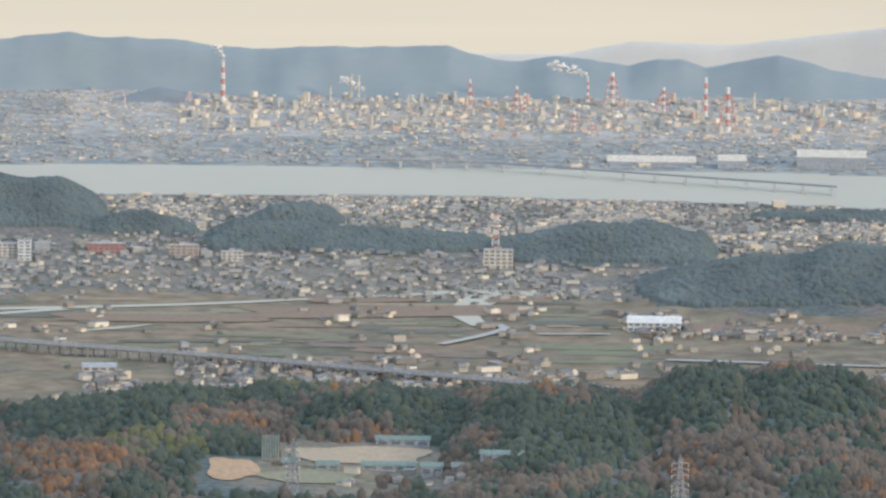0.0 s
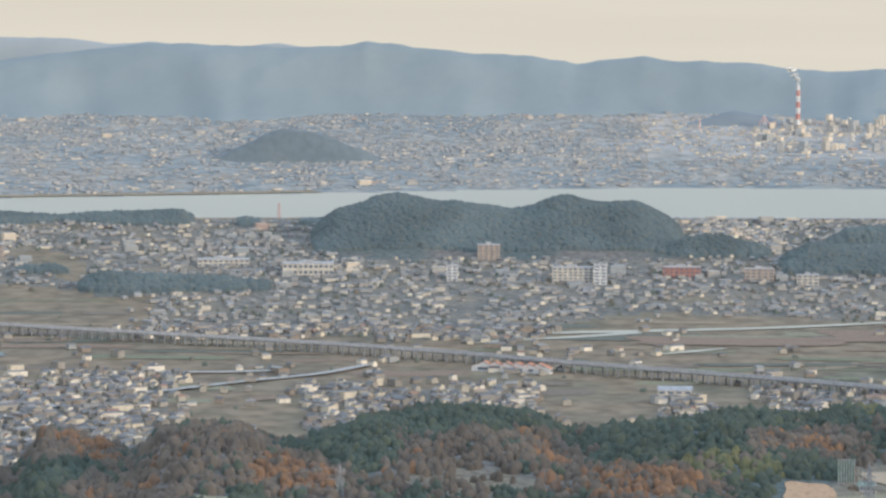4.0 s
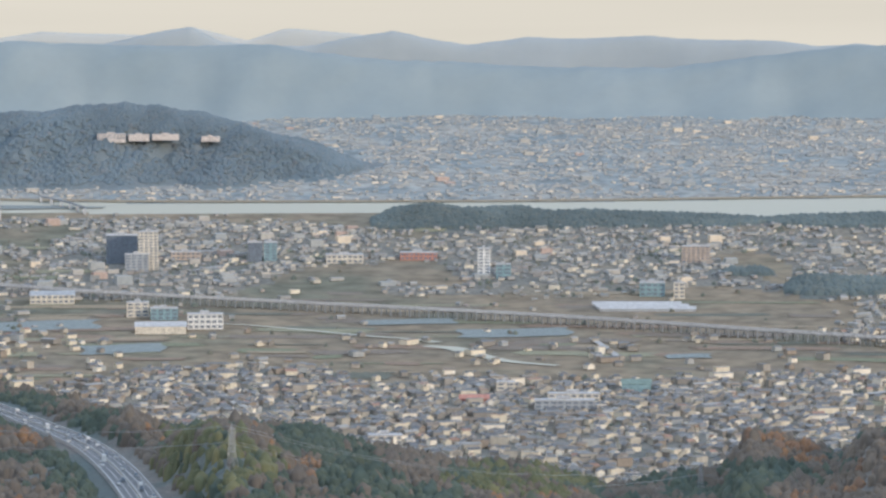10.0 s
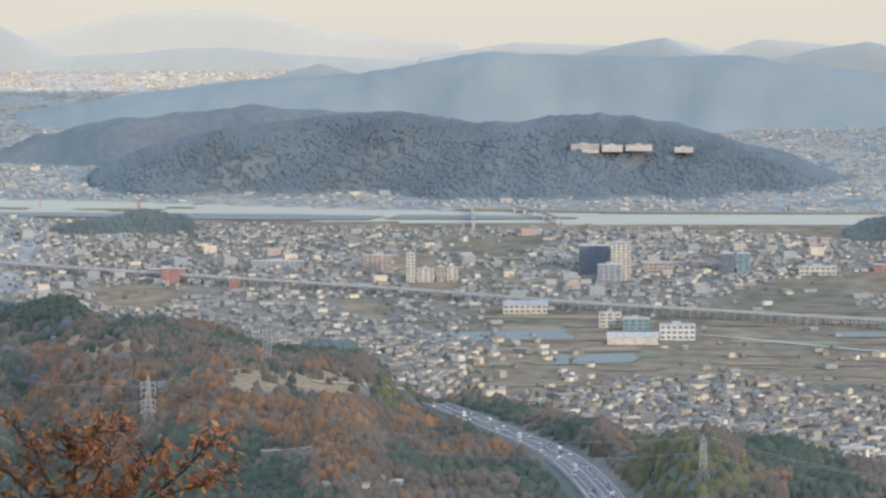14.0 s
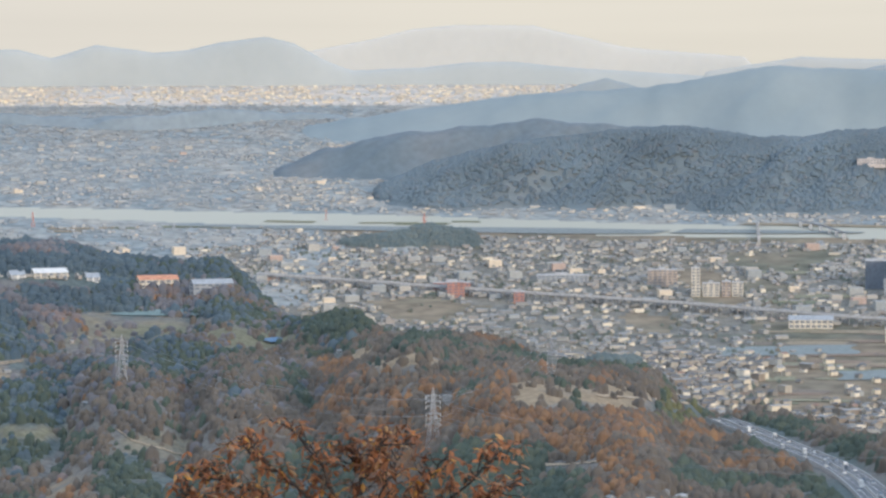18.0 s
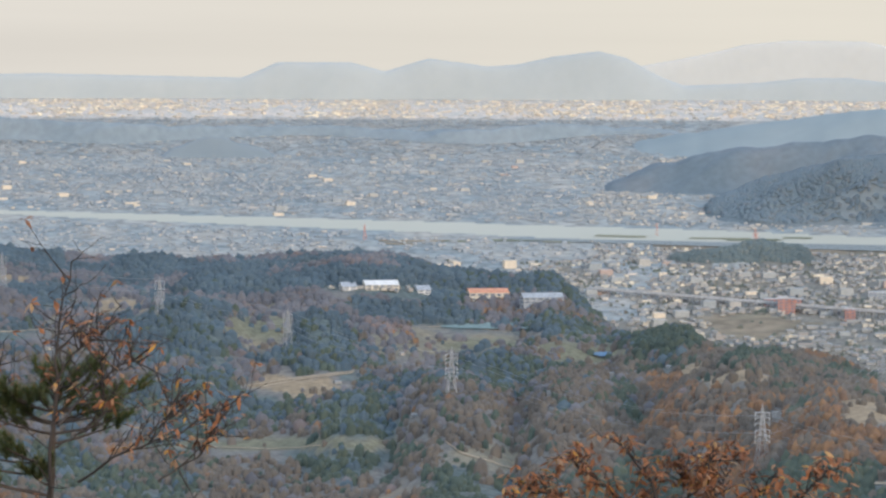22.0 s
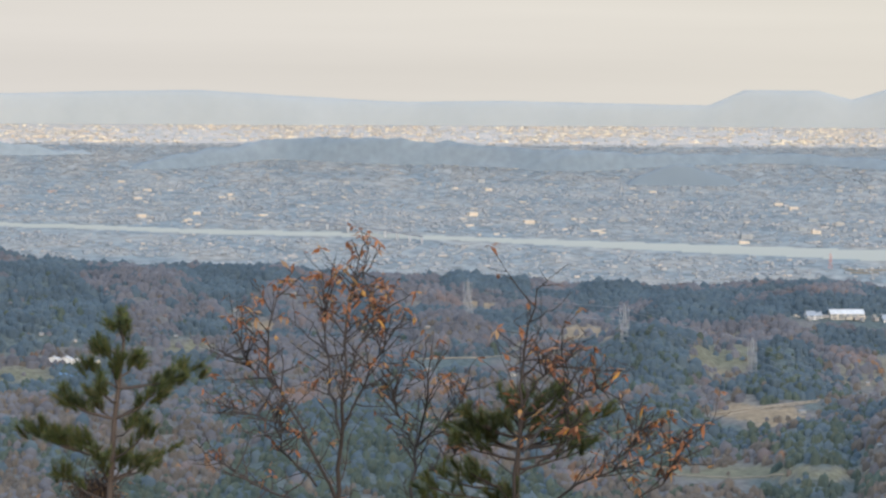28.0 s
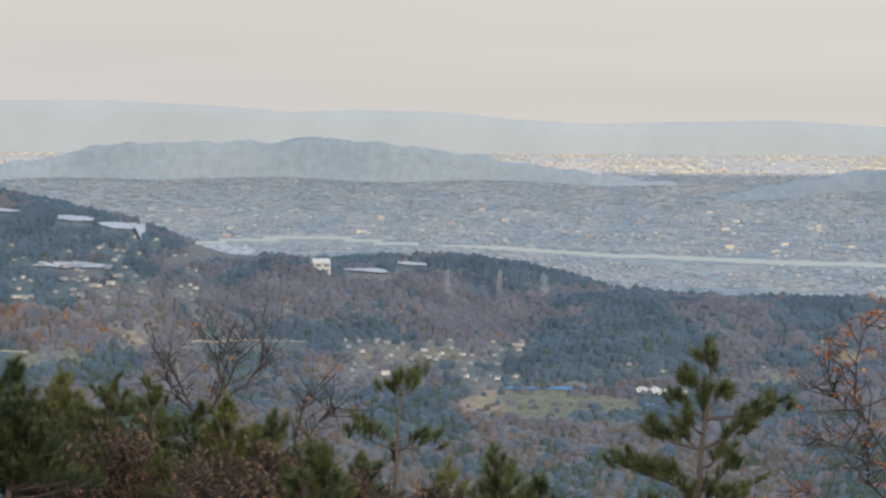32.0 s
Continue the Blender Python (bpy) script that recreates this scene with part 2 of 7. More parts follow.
FAR_HILLS_2 = [(44.35, 47.3, -2.55, -2.05, 0.9, "E"), (44.85, 45.76, -2.86, -2.55, 0.5, "B"), (43.05, 44.88, -3.35, -2.56, 0.7, "E"), (43.39, 45.07, -3.80, -3.28, 0.7, "E"), (41.57, 43.09, -3.45, -2.61, 0.6, "B"), (40.29, 41.72, -3.13, -2.52, 0.5, "E"), (41.41, 41.94, -3.65, -3.55, 0, "G"), (45.07, 46.98, -3.47, -2.75, 0.5, "B"), (49.05, 50.72, -4.10, -3.49, 0.4, "B"), (47.36, 49.05, -4.09, -3.64, 0.3, "M"), (46.90, 49.96, -5.33, -4.09, 0.4, "B")]
WEST_WOODS = [(-0.6, 3.3, -6.85, -6.15, 0, "T"), (-4.29, -2.76, -5.98, -5.21, 0.8, "E"), (-6.02, -4.13, -5.87, -5.17, 0.8, "E"), (-6.03, -3.08, -6.64, -5.96, 0.6, "B"), (4.05, 5.96, -6.93, -6.24, 0.6, "R"), (3.06, 4.59, -6.38, -6.02, 0.5, "Y"), (4.44, 5.96, -6.12, -5.63, 0.6, "E"), (2.76, 4.44, -5.70, -5.45, 0.7, "E"), (2.38, 3.06, -6.07, -5.84, 0.5, "R"), (0.93, 2.38, -5.53, -5.31, 0.3, "Y"), (-0.31, 1.84, -6.05, -5.52, 0.8, "E"), (-0.93, -0.31, -6.26, -5.99, 0.6, "R"), (-2.76, -0.31, -6.48, -5.48, 0.7, "E"), (-2.47, -0.93, -6.87, -6.55, 0.5, "B"), (0.61, 1.68, -6.13, -5.98, 0.3, "B")]
MIDDLE_WOODS = [(12.21, 13.77, -6.23, -5.84, 0.3, "B"), (10.49, 11.86, -6.32, -5.73, 0.7, "B"), (11.79, 12.47, -6.54, -6.28, 0.3, "M"), (9.18, 10.41, -6.64, -6.13, 0.7, "R"), (8.26, 9.72, -6.24, -5.64, 0.8, "E"), (6.19, 8.72, -5.78, -5.42, 0.7, "E"), (6.42, 8.26, -6.24, -5.78, 0.7, "B"), (3.36, 5.88, -6.30, -5.69, 0.8, "E"), (6.42, 8.49, -6.64, -6.20, 0.1, "T"), (2.60, 4.59, -5.76, -5.41, 0.6, "E"), (3.89, 7.03, -6.62, -6.31, 0.6, "R"), (2.44, 3.97, -6.60, -5.98, 0.4, "E")]
TOWN_WOODS = [(12.17, 14.85, -6.30, -5.88, 0.4, "E"), (9.97, 11.94, -6.43, -5.67, 0.8, "B"), (21.20, 21.96, -5.97, -5.33, 0.6, "B"), (19.45, 21.28, -6.61, -5.68, 0.7, "Y"), (18.60, 19.68, -6.07, -5.61, 0.8, "E"), (17.99, 19.07, -6.62, -6.07, 0.5, "E"), (17.07, 18.38, -6.46, -6.00, 0.6, "B"), (15.08, 17.38, -6.63, -6.23, 0.5, "Y"), (9.97, 12.55, -6.60, -6.28, 0.4, "B")]
LAND = sorted(NEAR_RIDGE_1 + NEAR_RIDGE_2 + ROLLING_1 + ROLLING_2 + FAR_HILLS_1 + FAR_HILLS_2 + WEST_WOODS + MIDDLE_WOODS + TOWN_WOODS, key=lambda p: -(p[1] - p[0]) * (p[3] - p[2]))


def in_open(az, el):
    k = np.zeros(np.shape(az), bool)
    for a0, a1, e0, e1 in OPEN:
        k |= (((az - (a0 + a1) / 2) / (a1 - a0) * 2) ** 4 + ((el - (e0 + e1) / 2) / (e1 - e0) * 2) ** 4) < 1
    return k


def slope_up(az, d):
    """Degrees up at which the bare rise of the near hills is seen."""
    dc, db, ec = curve(OUT, az), curve(FOOT, az), curve(CREST_ALL, az)
    u = np.clip((d - db) / (dc - db), 0, 1)
    el = -7.3 + (ec + 7.3) * (0.25 * u + 0.75 * np.sin(u * math.pi / 2))
    return np.where(d < db, -7.3 - 5.6 * np.clip((db - d) / (db - 500), 0, 1), el), u


def knolls():
    """Middle, half width, distance, half depth and height of each knoll."""
    rows = []
    for a0, a1, e0, e1, out, kind in LAND:
        if out > 0:
            a = (a0 + a1) / 2
            ds = np.linspace(float(curve(FOOT, a)) - 300, float(curve(OUT, a)) - 20, 300)
            es = slope_up(a, ds)[0]
            near, mid, far = (float(np.interp(e, es, ds)) for e in (e0, e0 + 0.38 * (e1 - e0), e1))
            up = mid * (math.tan(radians(e1)) - math.tan(radians(float(np.interp(mid, ds, es)))))
            rows.append((a, (a1 - a0) * 0.52, mid, max(55.0, 0.5 * (far - near)), max(up, 0) * min(1.25 * out, 1.0)))
    return rows


KNOLLS = knolls()


def hills(az, d):
    """Height of the near wooded hills, without the plain."""
    az, d = np.broadcast_arrays(np.asarray(az, float), np.asarray(d, float))
    dc, ec = curve(OUT, az), curve(CREST_ALL, az)
    x, y = d * np.radians(az), d
    el, u = slope_up(az, d)
    z = EYE.z + d * np.tan(np.radians(el))
    bump = wave(x / 95, y / 95, 3, 3) * step(300, 1200, d)
    up = np.zeros(z.shape)
    for a, w, out, half, h in KNOLLS:
        k = (np.abs(az - a) < 1.9 * w) & (np.abs(d - out) < 2.6 * half)
        if k.any():
            x1, y1 = np.abs(az[k] - a) / w, (d[k] - out) / half
            up[k] = np.maximum(up[k], h * np.exp(-x1 * x1 * x1 - y1 * y1))
    z = z + up * step(600, 1000, d) + bump * (2 + 2 * u * (1 - u) * 4) * (1 - step(0.8, 1.0, u) * 0.6)
    z = np.where(d < 700, np.minimum(z, 999) * step(400, 700, d) + (1 - step(400, 700, d)) * (296.3 - 0.235 * d), z)
    lt = (az - road_az(d)) * np.radians(1) * d
    cut = (1 - step(15, 34, np.abs(lt))) * step(1480, 1560, d) * (1 - step(2740, 2800, d))
    z = (z - 5 * u) * (1 - cut) + (road_z(d) - 1.2) * cut
    drop = 1 - step(0, 1, (d - dc) / (180 + 0.06 * dc))
    return np.where(d > dc, (EYE.z - 5 + dc * np.tan(np.radians(ec)) + bump * 1.5 + up) * drop, z)


def height(az, d):
    az, d = np.broadcast_arrays(np.asarray(az, float), np.asarray(d, float))
    z = np.maximum(hills(az, d), 0)
    for p, out, half in RISES:
        z = np.maximum(z, rise(p, out, half, az, d) * (1 + 0.12 * wave(az * 4, d / 120, 11, 2)))
    z = np.where((z < 1) & (d > 9000), z - d * d / 1.48e7, z)
    behind = 14500 + 26000 * step(23.5, 26.5, az)
    return z - 500 * step(1.0, 1.35, d / behind)


# ---- materials ----
def material(name, rough=0.8):
    m = bpy.data.materials.new(name)
    m.use_nodes = True
    b = m.node_tree.nodes["Principled BSDF"]
    b.inputs["Roughness"].default_value = rough
    b.inputs["Specular IOR Level"].default_value = 0.25
    return m, m.node_tree.nodes, m.node_tree.links, b


def ramp(nodes, colours, constant=False):
    r = nodes.new("ShaderNodeValToRGB")
    e = r.color_ramp.elements
    r.color_ramp.interpolation = "CONSTANT" if constant else "LINEAR"
    for i, (p, c) in enumerate(colours):
        el = e[i] if i < 2 else e.new(p)
        el.position = p
        el.color = (*c, 1)
    return r


def noisy(name, colours, scale=0.02, rough=0.85, detail=5.0, bump=0.0, fine=0.0, grit=0.3):
    """Earth, grass, rock: noise over world places, with a finer grain laid over it."""
    m, n, l, b = material(name, rough)
    g = n.new("ShaderNodeNewGeometry")
    t = n.new("ShaderNodeTexNoise")
    t.inputs["Scale"].default_value, t.inputs["Detail"].default_value = scale, detail
    l.new(g.outputs["Position"], t.inputs["Vector"])
    r = ramp(n, colours)
    l.new(t.outputs["Fac"], r.inputs["Fac"])
    out = r.outputs[0]
    if fine:
        t2 = n.new("ShaderNodeTexNoise")
        t2.inputs["Scale"].default_value, t2.inputs["Detail"].default_value = fine, 3.0
        l.new(g.outputs["Position"], t2.inputs["Vector"])
        mr = n.new("ShaderNodeMapRange")
        mr.inputs["From Min"].default_value, mr.inputs["From Max"].default_value = 0.3, 0.7
        mr.inputs["To Min"].default_value, mr.inputs["To Max"].default_value = 1 - grit, 1 + grit
        l.new(t2.outputs["Fac"], mr.inputs["Value"])
        mx = n.new("ShaderNodeVectorMath")
        mx.operation = "SCALE"
        l.new(out, mx.inputs[0])
        l.new(mr.outputs[0], mx.inputs["Scale"])
        out = mx.outputs[0]
    l.new(out, b.inputs["Base Color"])
    if bump:
        bp = n.new("ShaderNodeBump")
        bp.inputs["Distance"].default_value = bump
        l.new(t.outputs["Fac"], bp.inputs["Height"])
        l.new(bp.outputs[0], b.inputs["Normal"])
    return m


def varied(name, colours, rough=0.8, constant=False, by_object=False, spread=0.25, leafy=0.0, grain=0.35, soft=0.0):
    """Each loose piece (or object) takes its own colour from the row."""
    m, n, l, b = material(name, rough)
    if by_object:
        rnd = n.new("ShaderNodeObjectInfo").outputs["Random"]
    else:
        rnd = n.new("ShaderNodeNewGeometry").outputs["Random Per Island"]
    r = ramp(n, colours, constant)
    l.new(rnd, r.inputs["Fac"])
    g = n.new("ShaderNodeNewGeometry")
    t = n.new("ShaderNodeTexNoise")
    t.inputs["Scale"].default_value, t.inputs["Detail"].default_value = grain, 3.0
    l.new(g.outputs["Position"], t.inputs["Vector"])
    mr = n.new("ShaderNodeMapRange")
    mr.inputs["From Min"].default_value, mr.inputs["From Max"].default_value = 0.3, 0.7
    mr.inputs["To Min"].default_value, mr.inputs["To Max"].default_value = 1 - spread, 1 + spread
    l.new(t.outputs["Fac"], mr.inputs["Value"])
    mx = n.new("ShaderNodeVectorMath")
    mx.operation = "SCALE"
    l.new(r.outputs[0], mx.inputs[0])
    l.new(mr.outputs[0], mx.inputs["Scale"])
    l.new(mx.outputs[0], b.inputs["Base Color"])
    if soft:
        up, nv = n.new("ShaderNodeVectorMath"), n.new("ShaderNodeVectorMath")
        up.operation, nv.operation = "ADD", "NORMALIZE"
        up.inputs[1].default_value = (0, 0, soft)
        l.new(g.outputs["Normal"], up.inputs[0])
        l.new(up.outputs[0], nv.inputs[0])
        l.new(nv.outputs[0], b.inputs["Normal"])
    if leafy:
        tr, mix = n.new("ShaderNodeBsdfTranslucent"), n.new("ShaderNodeMixShader")
        l.new(mx.outputs[0], tr.inputs["Color"])
        mix.inputs[0].default_value = leafy
        l.new(b.outputs[0], mix.inputs[1])
        l.new(tr.outputs[0], mix.inputs[2])
        l.new(mix.outputs[0], n["Material Output"].inputs["Surface"])
    return m


def hill_floor():
    """Woodland floor: evergreen, brown or open dry ground, as the land's own 'cover' values tell."""
    m, n, l, b = material("woodland_floor", 0.9)
    at, g, t, ad, r = n.new("ShaderNodeAttribute"), n.new("ShaderNodeNewGeometry"), n.new("ShaderNodeTexNoise"), n.new("ShaderNodeMath"), None
    at.attribute_name = "cover"
    t.inputs["Scale"].default_value, t.inputs["Detail"].default_value = 0.05, 6.0
    l.new(g.outputs["Position"], t.inputs["Vector"])
    ad.operation = "MULTIPLY_ADD"
    ad.inputs[1].default_value = 0.45
    l.new(t.outputs["Fac"], ad.inputs[0])
    l.new(at.outputs["Fac"], ad.inputs[2])
    r = ramp(n, [(0.3, (0.12, 0.15, 0.145)), (0.48, (0.14, 0.158, 0.148)), (0.58, (0.18, 0.174, 0.16)), (0.72, (0.205, 0.19, 0.17)), (0.86, (0.23, 0.205, 0.172)), (1.0, (0.335, 0.255, 0.165))])
    l.new(ad.outputs[0], r.inputs["Fac"])
    ag, mg, t2, fg = n.new("ShaderNodeAttribute"), n.new("ShaderNodeMix"), n.new("ShaderNodeTexNoise"), n.new("ShaderNodeVectorMath")
    ag.attribute_name = "grass"
    mg.data_type = "RGBA"
    l.new(ag.outputs["Fac"], mg.inputs["Factor"])
    l.new(r.outputs[0], mg.inputs["A"])
    mg.inputs["B"].default_value = (0.2, 0.19, 0.125, 1)
    t2.inputs["Scale"].default_value, t2.inputs["Detail"].default_value = 0.22, 4.0
    l.new(g.outputs["Position"], t2.inputs["Vector"])
    mr = n.new("ShaderNodeMapRange")
    mr.inputs["From Min"].default_value, mr.inputs["From Max"].default_value = 0.3, 0.7
    mr.inputs["To Min"].default_value, mr.inputs["To Max"].default_value = 0.7, 1.3
    l.new(t2.outputs["Fac"], mr.inputs["Value"])
    fg.operation = "SCALE"
    l.new(mg.outputs["Result"], fg.inputs[0])
    l.new(mr.outputs[0], fg.inputs["Scale"])
    l.new(fg.outputs[0], b.inputs["Base Color"])
    return m


HILL = hill_floor()
FIELD = noisy("field_soil", [(0.33, (0.17, 0.165, 0.12)), (0.45, (0.235, 0.195, 0.14)), (0.55, (0.265, 0.21, 0.145)), (0.68, (0.18, 0.175, 0.125))], 0.006, fine=0.06)
TOWN = noisy("town_ground", [(0.33, (0.17, 0.17, 0.15)), (0.5, (0.225, 0.21, 0.18)), (0.66, (0.255, 0.22, 0.165))], 0.02, fine=0.2)
# haze over the far ground is painted into its blue-grey colours
HAZED_LAND = noisy("hazed_plain", [(0.35, (0.255, 0.29, 0.295)), (0.46, (0.3, 0.32, 0.312)), (0.56, (0.345, 0.345, 0.32)), (0.68, (0.4, 0.375, 0.33))], 0.02, fine=0.09, grit=0.3)
# warm sun and haze round the works are painted into this ground
SUN_HAZE_WORKS_LAND = noisy("sun_haze_works_ground", [(0.35, (0.36, 0.37, 0.36)), (0.5, (0.41, 0.4, 0.375)), (0.65, (0.47, 0.43, 0.38))], 0.012, fine=0.07, grit=0.28)
# sunlight on the horizon is painted in as warm, bright ground
SUN_PAINTED_LAND = noisy("sun_painted_horizon", [(0.35, (0.52, 0.49, 0.44)), (0.65, (0.7, 0.6, 0.5))], 0.05, fine=0.5)
WATER = noisy("water", [(0.3, (0.49, 0.47, 0.375)), (0.7, (0.52, 0.495, 0.4))], 0.004, rough=0.55)


def mesh(name, verts, faces, mats, index=None, smooth=False):
    """A mesh from arrays: verts (n, 3), faces (m, 3 or 4)."""
    me = bpy.data.meshes.new(name)
    v, f = np.asarray(verts, np.float32), np.asarray(faces, np.int32)
    k = f.shape[1]
    me.vertices.add(len(v))
    me.vertices.foreach_set("co", v.ravel())
    me.loops.add(f.size)
    me.loops.foreach_set("vertex_index", f.ravel())
    me.polygons.add(len(f))
    me.polygons.foreach_set("loop_start", np.arange(len(f), dtype=np.int32) * k)
    if index is not None:
        me.polygons.foreach_set("material_index", np.asarray(index, np.int32))
    me.polygons.foreach_set("use_smooth", np.full(len(f), smooth))
    for m in mats:
        me.materials.append(m)
    me.update(calc_edges=True)
    return me


def sheet(name, az, d, z, mats, index=None, smooth=True):
    """A grid of ground over the rows d and columns az."""
    A, D = np.meshgrid(az, d)
    P = places(A, D, z(A, D)).reshape(-1, 3)
    n, m = len(d), len(az)
    i = (np.arange(n - 1)[:, None] * m + np.arange(m - 1)[None]).ravel()
    f = np.stack([i, i + m, i + m + 1, i + 1], 1)[:, ::-1]
    ix = index(((A[:-1, :-1] + A[1:, 1:]) / 2).ravel(), ((D[:-1, :-1] + D[1:, 1:]) / 2).ravel()) if index else None
    return new(name, mesh(name, P, f, mats, ix, smooth))


# ---- ground: one sheet ----
def town_share(az, d):
    """How closely houses stand, 0 to 1."""
    az, d = np.broadcast_arrays(np.asarray(az, float), np.asarray(d, float))
    n = wave(az * 1.1, d / 330, 21, 3)
    front = step(10.8, 12.2, az) * (1 - step(22.6, 24.0, az)) * (1 - step(3350, 3560, d + 140 * n)) * 1.0
    mid = step(4330, 4560, d + 120 * n) * (1 - step(0, 120, d - curve(BANK_NEAR, az) + 230))
    west = (1 - step(11.0, 12.4, az)) * step(-60, 60, d + 60 * n - 4090 + 250 * step(5.6, 6.6, az)) * (1 - step(0, 120, d - curve(BANK_NEAR, az) + 90))
    east = step(22.4, 24.5, az) * step(3000, 3200, d) * (1 - step(0, 120, d - curve(BANK_NEAR, az) + 230))
    hamlet = (1 - step(9.6, 11.6, az)) * (1 - step(3260, 3420, d)) * step(-0.1, 0.2, n)
    hamlet = np.maximum(hamlet, (1 - step(-2.9, -2.1, az)) * step(3620, 3680, d) * (1 - step(3900, 3960, d)) * step(-0.4, 0.1, n))
    scatter = 0.13 * step(0.1, 0.3, wave(az * 3, d / 120, 5, 2))
    s = np.maximum.reduce([front, mid * step(-0.55, -0.2, n), west, east * step(-0.75, -0.35, n), hamlet * 0.8, scatter])
    return s * (d < curve(BANK_NEAR, az) - 60) * (d > curve(OUT, az) + 60)


KIND_PICK = {"E": -0.55, "B": 0.12, "R": 0.5, "Y": -0.1, "G": 0.0, "F": 0.1, "T": 0.15, "M": 0.0}
KIND_OPEN = {"E": 0.0, "B": 0.12, "R": 0.05, "Y": 0.0, "G": 0.9, "F": 0.92, "T": 0.7, "M": 0.1}
KIND_FLOOR = {"E": 0.1, "B": 0.43, "R": 0.48, "Y": 0.2, "G": 0.6, "F": 0.82, "T": 0.66, "M": 0.35}


def wood_patch(az, d, h):
    """Which wood grows where: low values evergreen, then bare brown, then russet; how open the ground lies; its floor; bamboo; grass."""
    el = np.degrees(np.arctan2(h - EYE.z, d))
    n1 = wave(az * 2.6, d / 75, 51, 3)
    pick = 0.75 * n1 - 0.1 - 0.1 * step(27, 30, az)
    bare = 0.8 * step(0.45, 0.8, wave(az * 3.0, d / 70, 53, 3)) * step(26.3, 28, az)
    floor = np.clip(0.34 + 0.4 * pick + 0.25 * bare, 0, 1)
    bamboo, grass = 0.0 * el, 0.0 * el
    edge = 0.75 * wave(az * 4.0, d / 40, 57, 4)
    for a0, a1, e0, e1, out, kind in LAND:
        s = np.abs(az - (a0 + a1) / 2) < 0.7 * (a1 - a0)
        f = ((az[s] - (a0 + a1) / 2) / (a1 - a0) * 2) ** 2 + ((el[s] - (e0 + e1) / 2) / (e1 - e0) * 2) ** 2 + edge[s]
        k = np.clip((1.2 - f) / 0.5, 0, 1)
        for v, to in ((pick, KIND_PICK[kind] + 0.22 * n1[s]), (bare, KIND_OPEN[kind]), (floor, KIND_FLOOR[kind] + 0.06 * n1[s]), (bamboo, kind == "Y"), (grass, (kind == "G") + 0.4 * (kind == "T"))):
            v[s] += (to - v[s]) * k
    return pick, bare, floor, bamboo, grass


def ground_use(az, d):
    bn, bf = curve(BANK_NEAR, az), curve(BANK_FAR, az)
    h = height(az, d)
    ix = np.where(town_share(az, d) > 0.45, 2, 1)
    ix = np.where(h > 3, 0, ix)
    # farther ground takes the materials with haze or sunlight painted in
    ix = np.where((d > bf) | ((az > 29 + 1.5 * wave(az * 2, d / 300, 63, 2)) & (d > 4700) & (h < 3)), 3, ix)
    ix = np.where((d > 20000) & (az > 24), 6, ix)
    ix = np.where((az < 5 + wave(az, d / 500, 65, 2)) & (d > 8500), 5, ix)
    return np.where((d > bn) & (d < bf), 4, ix)


fine = np.arange(-7.5, 54.01, 0.1)
AZ = np.concatenate([np.arange(-180, -8, 8.0), fine, np.arange(60, 181, 8.0)])
DS = np.concatenate([[0.0, 3, 6, 10, 15, 20, 30, 45, 70, 100, 150, 220, 300, 400, 500, 600, 700, 800, 900], np.arange(950, 3000, 25.0), np.arange(3000, 4800, 45.0),
                     np.arange(4800, 9000, 55.0), np.arange(9000, 15000, 200.0), np.arange(15000, 22000, 350.0), [23000, 25000, 28000, 34000, 60000]])
ground = sheet("ground", AZ, DS, height, [HILL, FIELD, TOWN, HAZED_LAND, WATER, SUN_HAZE_WORKS_LAND, SUN_PAINTED_LAND], ground_use)
ga_, gd_ = [v.ravel() for v in np.meshgrid(AZ, DS)]
gp, gb, gf, gy, gg = wood_patch(ga_, gd_, height(ga_, gd_))
for nm, v in (("cover", gf), ("grass", gg)):
    ground.data.attributes.new(nm, "FLOAT", "POINT").data.foreach_set("value", np.clip(v, 0, 1).astype(np.float32))
tagged(ground, "brown winter valley floor with fields, wooded hillside and a pale river", "ground", kind="structure")

# ---- far ridges ----
RIDGE_Z = {}


def ridge(name, points, out, depth, colours, label, seed, rough_line=0.012, folds=0.09, fine=0.0, roam=0.0):
    p = np.array(points)
    az = np.arange(p[0, 0] - 0.5, p[-1, 0] + 0.5, 0.06)
    d = np.linspace(out - 1.45 * depth - roam, out + 1.1 * depth + roam, 45 if not roam else 110)
    def z(A, D):
        el = np.interp(A, p[:, 0], p[:, 1]) + rough_line * wave(A * 9, A * 0, seed, 4)
        mid = out + roam * np.clip(wave(A * 0.8, A * 0 + 1, seed + 7, 2), -1, 1)
        top = EYE.z + mid * np.tan(np.radians(el))
        ends = step(p[0, 0] - 0.45, p[0, 0], A) * (1 - step(p[-1, 0], p[-1, 0] + 0.45, A))
        u = (D - mid) / depth * (1 + 0.22 * wave(A * 1.4, A * 0 + 2, seed + 3, 3) * (D < mid))
        fold = 1 + folds * wave(A * 2.6 + 3.0 * u, u * 5 + 1.4 * A, seed + 1, 4) * (1 - np.exp(-u * u * 14))
        bell = np.maximum((np.exp(-u * u * 2.6) - 0.08) / 0.92, 0)
        sink = 18 + D * D / 1.48e7 + (500 if out > 18000 else 0)
        return (top + sink) * bell * ends * fold - sink

    m = noisy("hazed_ridge_" + name, colours, 0.012, detail=7.0, fine=fine or 0.1, grit=0.09 if fine else 0.015)
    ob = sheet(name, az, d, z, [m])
    RIDGE_Z[label] = z
    return tagged(ob, label, "mountain", kind="structure")


